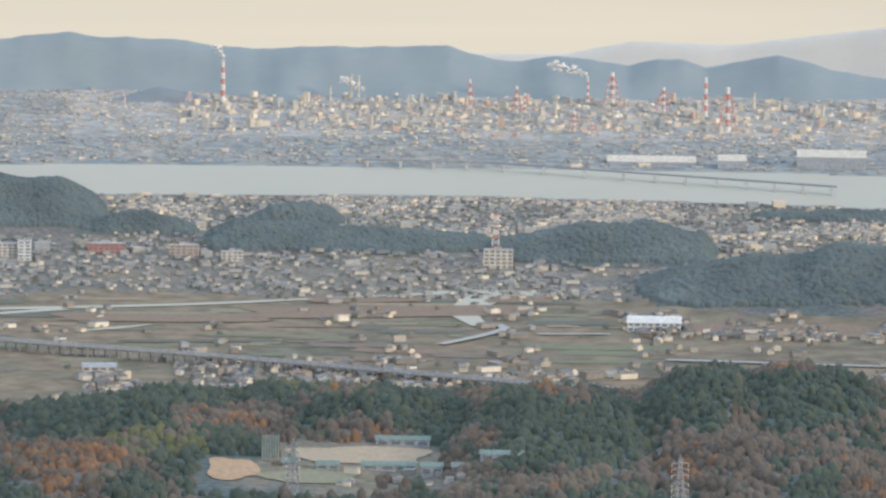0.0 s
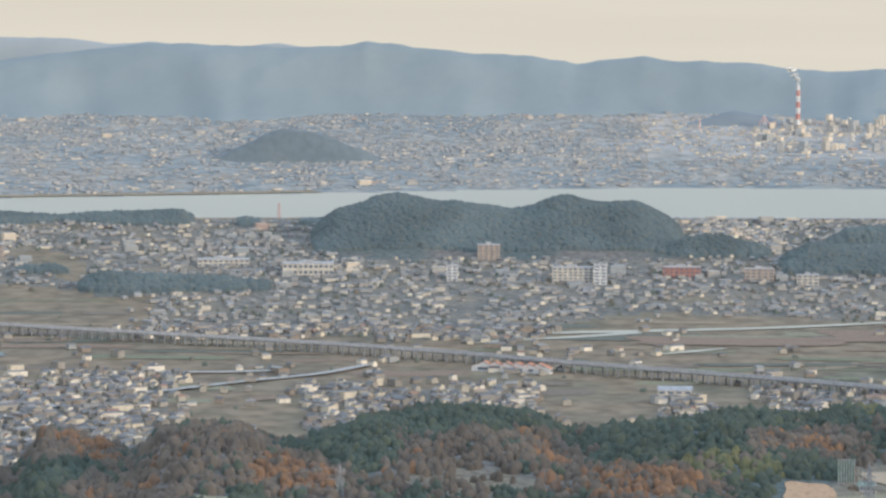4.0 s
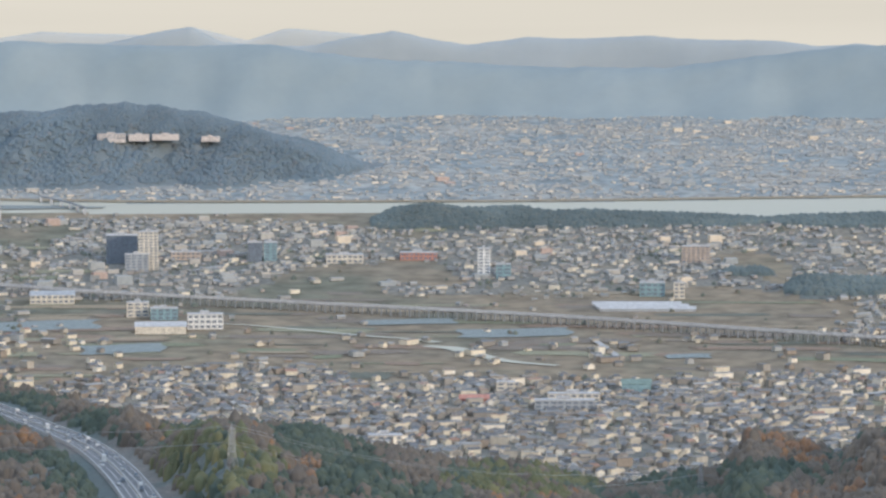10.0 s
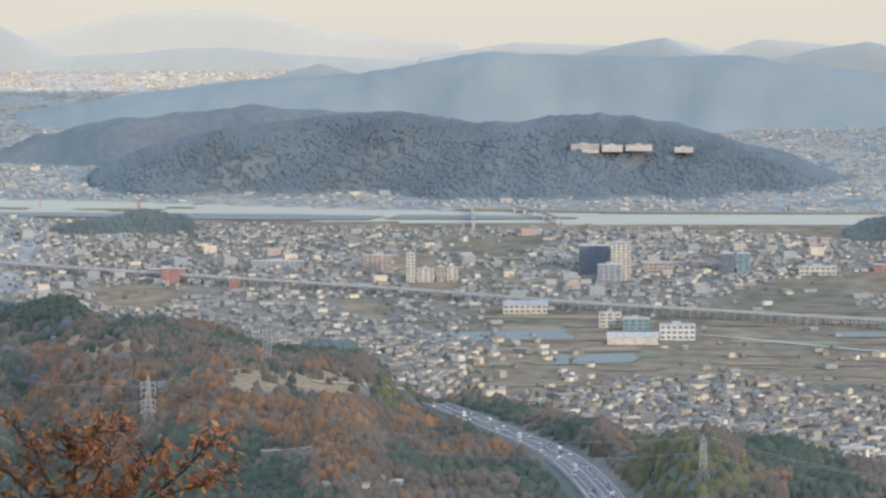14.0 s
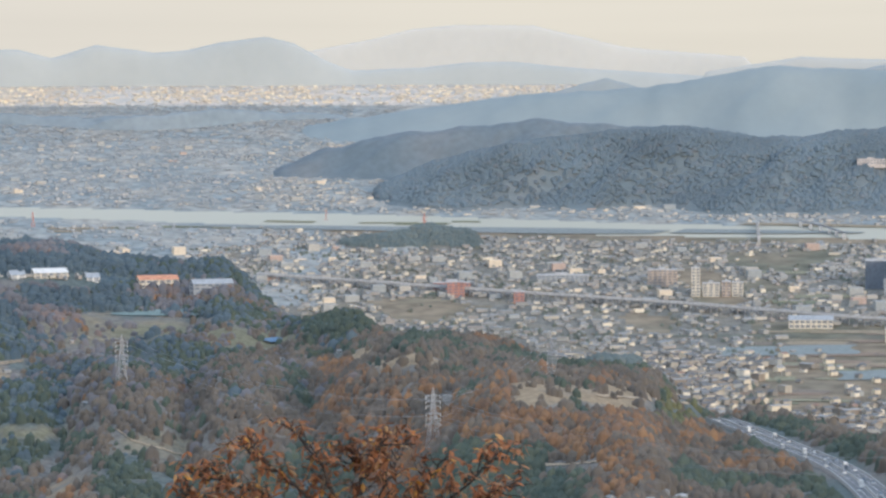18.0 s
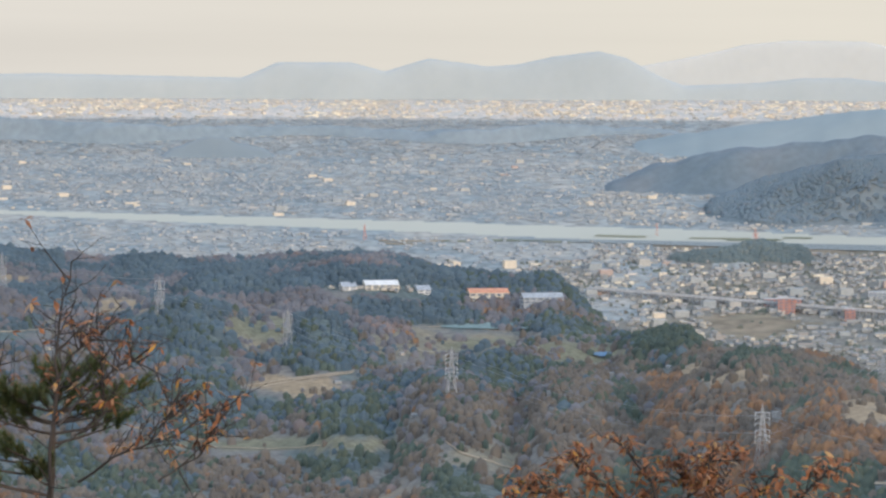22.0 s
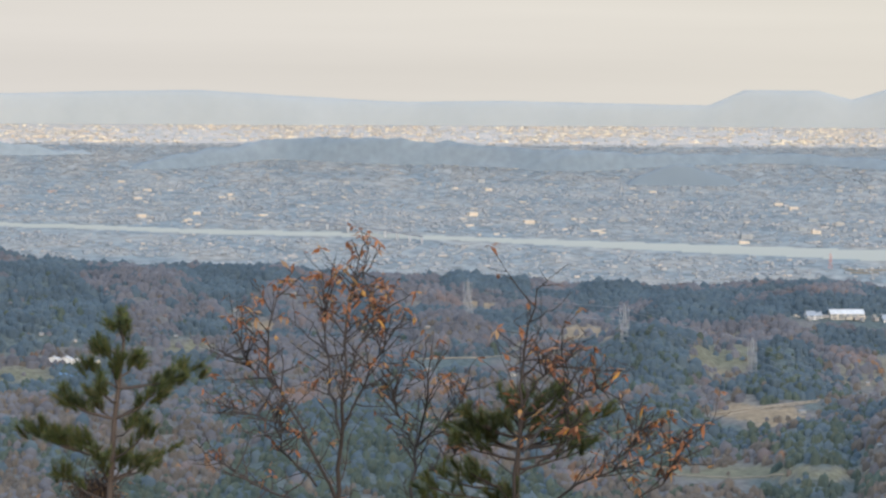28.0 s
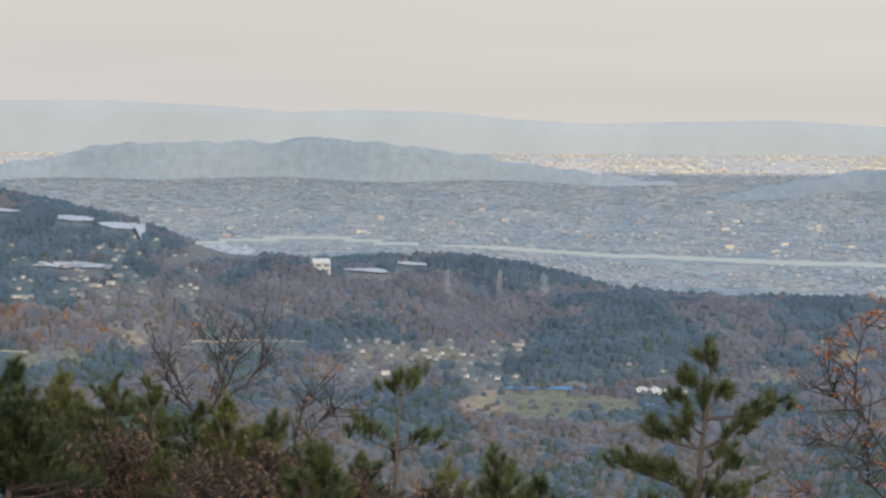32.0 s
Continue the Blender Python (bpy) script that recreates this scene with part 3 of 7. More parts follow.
RIDGE_NEAR = [(-7.5, -1.27), (-5.93, -1.17), (-5.34, -1.08), (-4.81, -0.92), (-4.47, -0.85), (-3.9, -0.96), (-3.52, -1.04), (-3.21, -0.94), (-2.87, -0.92), (-2.45, -1.03), (-2.0, -0.95), (-1.5, -0.91), (-1.0, -0.98), (-0.7, -0.97), (-0.32, -0.88), (-0.05, -0.78), (0.53, -0.8), (1.14, -0.82), (1.75, -0.81), (2.58, -0.87), (3.19, -0.81), (3.65, -0.74), (4.11, -0.73), (4.64, -0.73), (5.09, -0.66), (5.55, -0.71), (6.0, -0.76), (6.68, -0.65), (7.29, -0.64), (8.28, -0.53), (8.81, -0.47), (9.19, -0.54), (9.96, -0.55), (11.74, -0.5), (12.8, -0.62), (14.32, -0.81), (16.15, -0.79), (17.07, -0.72), (17.98, -0.7), (19.13, -0.58), (19.66, -0.47), (20.45, -0.49), (21.21, -0.49), (21.97, -0.47), (22.58, -0.44), (23.19, -0.42), (23.5, -0.48), (24.11, -0.59), (24.79, -0.7), (25.79, -0.77), (26.55, -0.8), (27.08, -0.88), (28.15, -1.03), (28.99, -1.16), (29.75, -1.34), (30.28, -1.54)]
RIDGE_BEHIND = [(8.6, -0.72), (10.01, -0.5), (10.72, -0.57), (11.74, -0.48), (12.27, -0.52), (12.8, -0.44), (13.87, -0.43), (14.55, -0.37), (15.39, -0.41), (16.15, -0.39), (16.99, -0.49), (17.37, -0.43), (17.98, -0.3), (18.52, -0.37), (19.05, -0.49), (19.66, -0.51), (20.3, -0.44), (20.71, -0.24), (21.29, -0.33), (21.67, -0.42), (22.74, -0.63)]
PEAKS_EAST = [(24, -0.56), (25.14, -0.48), (25.83, -0.44), (26.59, -0.36), (27.2, -0.36), (27.81, -0.43), (28.8, -0.47), (29.11, -0.35), (29.57, -0.1), (29.95, -0.01), (30.56, -0.08), (31.01, -0.19), (31.47, -0.22), (32.23, -0.11), (32.84, -0.29), (33.3, -0.17), (34.28, -0.17), (34.76, -0.38), (35.9, -0.36), (37.42, -0.33), (38.93, -0.35), (40.66, -0.26), (41.65, -0.2), (43.17, -0.23), (44.3, -0.26), (45.4, -0.2), (46.16, -0.11), (47.53, -0.09), (48.3, -0.12), (49.21, -0.05), (50.73, 0.02), (52.25, 0.01)]
HILL_BY_RIVER = [(17.68, -2.2), (18.3, -2.12), (18.7, -2.0), (19.05, -1.84), (19.66, -1.69), (20.45, -1.44), (21.06, -1.33), (21.59, -1.29), (22.28, -1.32), (22.74, -1.41), (23.2, -1.4), (23.81, -1.32), (24.42, -1.24), (25.17, -1.3), (25.79, -1.36), (26.32, -1.42), (27.08, -1.56), (27.7, -1.72), (28.3, -1.98)]
RIVER_HILL_TAIL = [(23.4, -1.5), (24.42, -1.22), (25.17, -1.23), (25.79, -1.17), (26.32, -1.13), (27.08, -1.22), (27.84, -1.3), (28.66, -1.43), (29.27, -1.58), (29.73, -1.75), (30.0, -1.93)]
LOW_HILLS = [(29.04, -1.05), (30.56, -0.99), (31.32, -1.05), (32.39, -1.08), (33.61, -1.02), (34.68, -1.05), (35.45, -1.02), (35.92, -1), (37.68, -0.96), (38.21, -0.89), (38.98, -0.85), (39.74, -0.81), (40.51, -0.86), (41.12, -0.93), (41.72, -1.04), (42.33, -1.16)]
FAR_LOW_HILLS = [(42.33, -1.16), (45.39, -0.76), (46.16, -0.63), (47.38, -0.5), (47.99, -0.46), (48.6, -0.51), (49.97, -0.53), (50.88, -0.55), (51.41, -0.71), (52.25, -0.83)]
FAINT_EAST = [(23.5, -0.3), (25.07, -0.17), (25.83, 0.01), (26.36, 0.13), (27.35, 0.14), (27.96, 0.09), (28.57, -0.06), (29.34, -0.2), (30, -0.4)]
FAINT_WEST = [(-8, -0.4), (-5.92, -0.46), (-3.89, -0.72), (-2.52, -0.69), (-1.61, -0.87), (1, -0.9)]
FAINT_MIDDLE = [(17.2, -0.5), (18.59, -0.33), (19.43, -0.26), (19.96, -0.43), (20.68, -0.24), (21.33, -0.35), (22.73, -0.3), (24, -0.5)]
BUMP = [(24.5, -0.78), (24.94, -0.7), (25.36, -0.57), (25.8, -0.7), (26.5, -0.85)]

# haze is painted into the ridge colours, paler and bluer the farther they stand
ridge("mountain_ridge", FAINT_WEST, 30000, 3000, [(0.3, (0.64, 0.635, 0.6)), (0.7, (0.67, 0.66, 0.62))], "haze-tinted, very pale mountain ridge far on the horizon", 31, 0.005)
ridge("mountain_ridge", FAINT_EAST, 45000, 3000, [(0.3, (0.62, 0.61, 0.57)), (0.7, (0.65, 0.635, 0.59))], "haze-tinted, very pale mountain far on the horizon", 33, 0.004)
ridge("mountain_ridge", FAINT_MIDDLE, 26000, 3000, [(0.3, (0.49, 0.5, 0.475)), (0.7, (0.53, 0.53, 0.5))], "haze-tinted pale mountain ridge far on the horizon", 35, 0.005)
ridge("mountain_ridge", PEAKS_EAST, 33000, 4000, [(0.3, (0.44, 0.465, 0.455)), (0.7, (0.49, 0.51, 0.495))], "haze-tinted grey-green range of low peaks beyond the plain", 37, 0.004)
ridge("mountain_ridge", RIDGE_BEHIND, 20000, 2600, [(0.3, (0.35, 0.385, 0.4)), (0.7, (0.4, 0.43, 0.435))], "wooded mountain ridge tinted pale blue with haze", 39, 0.008)
ridge("mountain_ridge", RIDGE_NEAR, 14000, 2500, [(0.3, (0.262, 0.312, 0.325)), (0.7, (0.312, 0.356, 0.36))], "long wooded mountain ridge behind the works and the city, haze-tinted blue-grey", 41, 0.014, 0.11)
ridge("mountain_ridge", BUMP, 16500, 900, [(0.3, (0.3, 0.345, 0.365)), (0.7, (0.36, 0.39, 0.395))], "small peak behind a ridge, haze-tinted blue-grey", 45)
ridge("river_hill", RIVER_HILL_TAIL, 9500, 1000, [(0.4, (0.155, 0.195, 0.22)), (0.5, (0.175, 0.21, 0.232)), (0.6, (0.2, 0.222, 0.235))], "wooded spur behind the hill by the river, haze-tinted blue-grey", 61, 0.02, 0.35, 0.14)
ridge("river_hill", HILL_BY_RIVER, 8050, 1080, [(0.4, (0.15, 0.19, 0.21)), (0.5, (0.17, 0.208, 0.225)), (0.6, (0.195, 0.22, 0.228))], "long wooded hill beside the river, haze-tinted blue-green", 47, 0.02, 0.4, 0.14)
ridge("works_hill", sorted([(2.50, -1.72), (2.96, -1.61), (3.41, -1.46), (3.87, -1.39), (4.18, -1.47), (4.63, -1.59), (5.24, -1.64), (5.69, -1.72)]), 11300, 500, [(0.3, (0.24, 0.28, 0.31)), (0.7, (0.3, 0.33, 0.34))], "low hill beside the works, haze-tinted grey-blue", 53, 0.01)
ridge("plain_hill", [(8.7, -2.02), (8.86, -1.94), (9.32, -1.77), (9.55, -1.68), (9.93, -1.65), (10.24, -1.75), (10.5, -1.88), (10.8, -2.02)], 8300, 260, [(0.35, (0.175, 0.215, 0.235)), (0.65, (0.22, 0.25, 0.255))], "small wooded hill on the far plain, haze-tinted grey-green", 57, 0.02, 0.12, 0.14)
ridge("town_hill", [(34.55, -1.31), (34.82, -1.26), (35.0, -1.18), (35.2, -1.17), (35.43, -1.23), (35.6, -1.3)], 12300, 320, [(0.3, (0.23, 0.275, 0.305)), (0.7, (0.27, 0.31, 0.33))], "small wooded hill in the city, haze-tinted blue-grey", 55, 0.01)
ridge("low_hills", LOW_HILLS, 15600, 420, [(0.3, (0.245, 0.295, 0.325)), (0.7, (0.295, 0.335, 0.357))], "low wooded hills in the plain, haze-tinted blue-grey", 49, 0.03, 0.3, 0.12, 1500)
ridge("low_hills", FAR_LOW_HILLS, 17900, 420, [(0.3, (0.31, 0.36, 0.385)), (0.7, (0.36, 0.4, 0.415))], "wooded hills at the end of the plain, haze-tinted pale blue-grey", 59, 0.03, 0.3, 0.12, 1500)


# ---- trees ----
def clump_set(seed, n, flat, plump=0.0):
    """A crown: n uneven little clumps round a trunk, about 1 wide and `flat` high; returns verts, tris."""
    r = np.random.RandomState(seed)
    base = np.array([(1, 0, 0), (-1, 0, 0), (0, 1, 0), (0, -1, 0), (0, 0, 1), (0, 0, -1)], float)
    tri = np.array([(4, 0, 2), (4, 2, 1), (4, 1, 3), (4, 3, 0), (5, 2, 0), (5, 1, 2), (5, 3, 1), (5, 0, 3)])
    V, T = [], []
    for k in range(n):
        a, h = r.uniform(0, 6.28), r.uniform(0.12, 1)
        w = 0.5 * math.sqrt(max(0.05, 1 - (2 * h - 1.0) ** 2)) * r.uniform(0.35, 0.85)
        c = np.array([w * math.cos(a), w * math.sin(a), h * flat])
        s = r.uniform(0.15, 0.27) + plump
        q = Euler(r.uniform(0, 6.28, 3)).to_matrix()
        v = base * s * r.uniform(0.6, 1.25, (6, 1))
        v = v @ np.array(q).T * (1, 1, 0.8)
        V.append(v + c)
        T.append(tri + 6 * k)
    if n > 2:
        V.append(np.array([(0.035, 0, 0), (-0.02, 0.03, 0), (-0.02, -0.03, 0), (0.0, 0, flat * 0.8)]))
        T.append(np.array([(0, 1, 3), (1, 2, 3), (2, 0, 3)]) + 6 * n)
    return np.concatenate(V), np.concatenate(T)


def dome_set(seed, n, flat, sides=5):
    """A tree crown seen in a wood: n uneven domes grown together, 1 wide and `flat` high, rooted in the canopy."""
    r = np.random.RandomState(seed)
    V, T = [], []
    for k in range(n):
        w = 0.5 if n == 1 else r.uniform(0.27, 0.4)
        c = np.zeros(3) if k == 0 else np.array([r.uniform(-0.3, 0.3), r.uniform(-0.3, 0.3), r.uniform(-0.2, 0.0) * flat])
        h = flat * r.uniform(0.75, 1.1)
        a = np.arange(sides) * 2 * math.pi / sides + r.uniform(0, 6.28)
        lo = np.stack([np.cos(a) * w, np.sin(a) * w, np.full(sides, -0.45 * flat)], 1) * r.uniform(0.8, 1.2, (sides, 1))
        hi = np.stack([np.cos(a + 0.5) * w * 0.78, np.sin(a + 0.5) * w * 0.78, np.full(sides, 0.55 * h)], 1) * r.uniform(0.75, 1.2, (sides, 1))
        top = np.array([[r.uniform(-0.08, 0.08), r.uniform(-0.08, 0.08), h]])
        b = len(V) * (2 * sides + 1)
        for i in range(sides):
            j = (i + 1) % sides
            T += [(b + i, b + j, b + sides + i), (b + j, b + sides + j, b + sides + i), (b + sides + i, b + sides + j, b + 2 * sides)]
        V.append(np.concatenate([lo, hi, top]) + c)
    return np.concatenate(V), np.array(T)


def scatter_mesh(name, protos, at, size, turn, mats, which=None, stretch=None):
    """Many copies of the prototypes joined into one mesh."""
    VV, FF, off = [], [], 0
    which = R.randint(0, len(protos), len(at)) if which is None else which
    for k, (v, f) in enumerate(protos):
        sel = which == k
        if not sel.any():
            continue
        p, s, t = at[sel], size[sel], turn[sel]
        c, sn = np.cos(t)[:, None], np.sin(t)[:, None]
        h = np.ones(len(s)) if stretch is None else stretch[sel]
        x = (v[None, :, 0] * c - v[None, :, 1] * sn) * s[:, None] + p[:, 0:1]
        y = (v[None, :, 0] * sn + v[None, :, 1] * c) * s[:, None] + p[:, 1:2]
        z = v[None, :, 2] * (s * h)[:, None] + p[:, 2:3]
        P = np.stack([x, y, z], -1).reshape(-1, 3)
        F_ = (f[None] + (np.arange(len(s)) * len(v))[:, None, None]).reshape(-1, f.shape[1]) + off
        VV.append(P)
        FF.append(F_)
        off += len(P)
    return new(name, mesh(name, np.concatenate(VV), np.concatenate(FF), mats, smooth=len(protos) > 1))


def leaf_row(name, a, b, c):
    return varied(name, [(0, a), (0.5, b), (1, c)], spread=0.22, grain=0.03, soft=1.2)


FOLIAGE = {
    "evergreen": leaf_row("evergreen_leaf", (0.078, 0.104, 0.086), (0.09, 0.112, 0.086), (0.108, 0.124, 0.086)),
    "brown": leaf_row("bare_twig", (0.152, 0.128, 0.106), (0.168, 0.139, 0.11), (0.188, 0.152, 0.115)),
    "rust": leaf_row("autumn_leaf", (0.2, 0.13, 0.09), (0.25, 0.145, 0.085), (0.31, 0.175, 0.09)),
    "bamboo": leaf_row("bamboo_leaf", (0.125, 0.135, 0.075), (0.15, 0.152, 0.08), (0.185, 0.172, 0.085)),
    # the same woods again, with blue-grey haze painted into the leaf colours
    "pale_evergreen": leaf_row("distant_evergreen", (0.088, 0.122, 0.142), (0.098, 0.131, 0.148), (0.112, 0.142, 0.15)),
    "pale_brown": leaf_row("hazed_twig", (0.155, 0.15, 0.158), (0.17, 0.16, 0.163), (0.188, 0.172, 0.168)),
    "pale_rust": leaf_row("hazed_autumn_leaf", (0.2, 0.163, 0.15), (0.215, 0.166, 0.148), (0.24, 0.176, 0.148)),
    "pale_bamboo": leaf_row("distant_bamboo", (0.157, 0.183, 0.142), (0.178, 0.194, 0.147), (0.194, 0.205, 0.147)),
}
SMALL = [dome_set(180 + k, 2, 0.8) for k in range(9)]
TINY = [dome_set(160 + k, 1, 0.8) for k in range(9)]

# rows of greenhouses: degrees left from, to, degrees up from, to
GLASS = ((51.0, 51.5, -1.62, -1.55), (50.3, 50.9, -1.72, -1.64), (48.8, 49.7, -2.05, -1.92), (50.8, 51.8, -2.25, -2.18), (47.0, 47.6, -2.3, -2.25), (52.0, 52.4, -1.5, -1.46), (46.5, 46.9, -2.2, -2.16))
# lanes and hamlets that lie open in the woods: degrees left, degrees up
LANES = (([(34.69, -4.54), (34.00, -4.44), (33.23, -4.34)], "pale lane on a wooded hill"), ([(32.01, -5.28), (31.78, -5.45), (31.09, -5.65)], "winding pale lane on the hill"), ([(35.15, -5.37), (34.38, -5.40), (33.69, -5.36)], "pale lane on the hill"),
                 ([(38.69, -3.83), (38.08, -3.81), (37.32, -3.79)], "pale lane along the hillside"), ([(49.66, -3.23), (48.97, -3.21), (48.13, -3.22)], "pale lane by a hamlet"), ([(26.21, -5.81), (25.83, -5.80), (25.45, -5.77)], "pale lane below the hill"),
                 ([(52.24, -3.35), (51.86, -3.37)], "pale lane in the hills"), ([(34.47, -4.55), (33.86, -4.44), (33.25, -4.37)], "pale lane along a terrace"), ([(32.38, -3.73), (31.61, -3.76), (31.00, -3.83)], "pale lane on the hill"))
rh = np.random.RandomState(12)
ha = np.concatenate([rh.uniform(45.2, 47.6, 44), rh.uniform(49.6, 52.2, 60), rh.uniform(32.2, 33.7, 16), rh.uniform(24.2, 25.6, 5), rh.uniform(-0.3, 2.2, 14), rh.uniform(36, 44, 12), rh.uniform(26, 36, 9)])
he = np.concatenate([rh.uniform(-3.75, -3.2, 44), rh.uniform(-2.75, -1.75, 60), rh.uniform(-3.28, -3.2, 16), rh.uniform(-6.35, -6.2, 5), rh.uniform(-6.75, -6.55, 14), rh.uniform(-4.2, -2.9, 12), rh.uniform(-5.2, -3.6, 9)])


def beside(az, el):
    """Where trees are left out so that lanes, hamlet houses and greenhouses show from the camera."""
    k = np.zeros(len(az), bool)
    for pts, lab in LANES:
        q = np.array(sorted(pts))
        line = np.interp(az, q[:, 0], q[:, 1])
        k |= (az > q[0, 0] - 0.05) & (az < q[-1, 0] + 0.05) & (el < line + 0.03) & (el > line - 0.15)
    for a, e in zip(ha, he):
        k |= (np.abs(az - a) < 0.1) & (el < e + 0.03) & (el > e - 0.12)
    for a0, a1, e0, e1 in GLASS:
        k |= (az > a0 - 0.03) & (az < a1 + 0.03) & (el < e1 + 0.02) & (el > e0 - 0.1)
    return k


# near wooded hills
count = 140000
az = np.concatenate([R.uniform(-7.2, 25, 46000), R.uniform(24, 53.5, count - 46000)])
dc = curve(OUT, az)
db = curve(FOOT, az) - 150
d = R.uniform(db ** 1.7, (dc + 130) ** 1.7) ** (1 / 1.7)
hz = height(az, d)
el = np.degrees(np.arctan2(hz - EYE.z, d))
pick, open_land, _, bamboo, _ = wood_patch(az, d, hz)
ahead = wood_patch(az, d, hz + 4)[1]
keep = R.uniform(0, 1, count) > np.maximum(open_land, ahead * step(0.6, 0.8, ahead))
keep &= ~beside(az, el)
keep &= ~in_open(az, el) & ~in_open(az, el + 0.14)
lt = (az - road_az(d)) * np.radians(1) * d
keep &= ~((np.abs(lt) < 19) & (d > 1450) & (d < 2800))
p = np.array(EXPRESSWAY)[::-1]
rd, re_ = np.interp(az, p[:, 0], p[:, 1]), np.interp(az, p[:, 0], p[:, 2])
keep &= ~((az > 21.1) & (az < 23.75) & (d < rd) & (d > rd - 700) & (np.degrees(np.arctan2(hz + 6 - EYE.z, d)) > re_ - 0.05))
az, d, hz, pick, bamboo = az[keep], d[keep], hz[keep], pick[keep], bamboo[keep]
pick = pick + R.normal(0, 0.16, len(az))
kind = np.where(pick < -0.12, 0, np.where(pick < 0.48, 1, 2))
kind = np.where((bamboo > 0.5) & (R.uniform(0, 1, len(az)) < 0.75), 3, kind)
# farther trees take the haze-painted leaf colours more often
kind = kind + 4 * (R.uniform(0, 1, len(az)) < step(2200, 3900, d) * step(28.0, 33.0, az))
P = places(az, d, hz + 0.5)
size = np.clip(R.lognormal(1.78, 0.3, len(az)), 3, 11) * reach(d) / d
turn = R.uniform(0, 6.28, len(az))
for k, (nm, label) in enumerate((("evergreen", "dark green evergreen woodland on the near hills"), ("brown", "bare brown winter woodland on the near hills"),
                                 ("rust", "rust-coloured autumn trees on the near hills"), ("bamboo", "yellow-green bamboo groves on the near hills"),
                                 ("pale_evergreen", "evergreen woodland on the rolling hills, haze-tinted blue-green"), ("pale_brown", "bare brown woodland on the rolling hills, haze-tinted grey"),
                                 ("pale_rust", "russet trees on the rolling hills, dulled by haze tint"), ("pale_bamboo", "bamboo groves on the rolling hills, haze-tinted grey-green"))):
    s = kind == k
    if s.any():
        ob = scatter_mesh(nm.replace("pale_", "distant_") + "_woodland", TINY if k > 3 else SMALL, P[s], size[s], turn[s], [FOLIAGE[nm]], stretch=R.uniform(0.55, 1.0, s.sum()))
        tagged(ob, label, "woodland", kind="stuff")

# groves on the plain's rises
# leaf colour lifted towards blue-grey, haze painted in
GROVE = varied("hazed_grove_leaf", [(0, (0.14, 0.172, 0.168)), (0.6, (0.152, 0.182, 0.172)), (1, (0.178, 0.194, 0.172))], spread=0.2, grain=0.02, soft=1.2)
pts = []
for p, out, half in RISES:
    q = np.array(p)
    nn = int((q[-1, 0] - q[0, 0]) * half * 6.5) + 150
    a = R.uniform(q[0, 0] - 0.1, q[-1, 0] + 0.1, nn)
    dd = out + half * R.uniform(-1.15, 0.5, nn)
    hh = rise(p, out, half, a, dd)
    s = hh > 4
    pts.append(np.stack([a[s], dd[s]], 1))
pts = np.concatenate(pts)
LOW = [dome_set(140 + k, 2, 0.8) for k in range(7)]
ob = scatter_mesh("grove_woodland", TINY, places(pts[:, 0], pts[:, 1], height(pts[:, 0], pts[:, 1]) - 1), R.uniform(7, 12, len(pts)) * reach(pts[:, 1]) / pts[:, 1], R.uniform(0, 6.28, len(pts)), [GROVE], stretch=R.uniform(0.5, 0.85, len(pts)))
tagged(ob, "dark green wooded rises among the houses on the plain", "woodland", kind="stuff")

# woods on the hill beside the river
n = 18000
a = R.uniform(17.6, 28.7, n)
u = np.where(np.arange(n) % 2 > 0, R.uniform(-0.95, 0, n), R.uniform(-0.3, 0.08, n))
dd = 8050 + 1080 * u
hz = RIDGE_Z["long wooded hill beside the river, haze-tinted blue-green"](a, dd)
s = hz > 5
# these leaves carry the hill's painted blue haze
HILLWOOD = varied("hazed_river_hill_leaf", [(0, (0.165, 0.208, 0.23)), (0.5, (0.175, 0.216, 0.235)), (0.85, (0.19, 0.225, 0.236)), (1, (0.21, 0.225, 0.232))], spread=0.2, grain=0.015, soft=1.2)
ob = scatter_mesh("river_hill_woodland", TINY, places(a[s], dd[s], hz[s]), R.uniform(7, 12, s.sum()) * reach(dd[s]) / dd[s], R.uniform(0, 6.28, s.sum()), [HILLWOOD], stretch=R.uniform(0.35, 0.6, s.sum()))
tagged(ob, "woods covering the hill beside the river, haze-tinted blue-green", "woodland", kind="stuff")

# ---- houses ----
def house_proto(w, l, h, rf, hip=0.0):
    """Walls and a pitched roof with eaves; tris, walls first."""
    e, o = 0.5, 0.0
    V = [(-w, -l, 0), (w, -l, 0), (w, l, 0), (-w, l, 0), (-w, -l, h), (w, -l, h), (w, l, h), (-w, l, h), (0, -l, h + rf * 0.92), (0, l, h + rf * 0.92)]
    F_ = [(0, 1, 5), (0, 5, 4), (1, 2, 6), (1, 6, 5), (2, 3, 7), (2, 7, 6), (3, 0, 4), (3, 4, 7), (4, 5, 8), (6, 7, 9)]
    nw = len(F_)
    b = len(V)
    V += [(-w - e, -l - e, h - 0.25), (w + e, -l - e, h - 0.25), (w + e, l + e, h - 0.25), (-w - e, l + e, h - 0.25), (0, -(l + e) * (1 - hip), h + rf), (0, (l + e) * (1 - hip), h + rf)]
    F_ += [(b, b + 4, b + 5), (b, b + 5, b + 3), (b + 1, b + 2, b + 5), (b + 1, b + 5, b + 4)]
    if hip:
        F_ += [(b, b + 1, b + 4), (b + 2, b + 3, b + 5)]
    return np.array(V, float), np.array(F_), nw


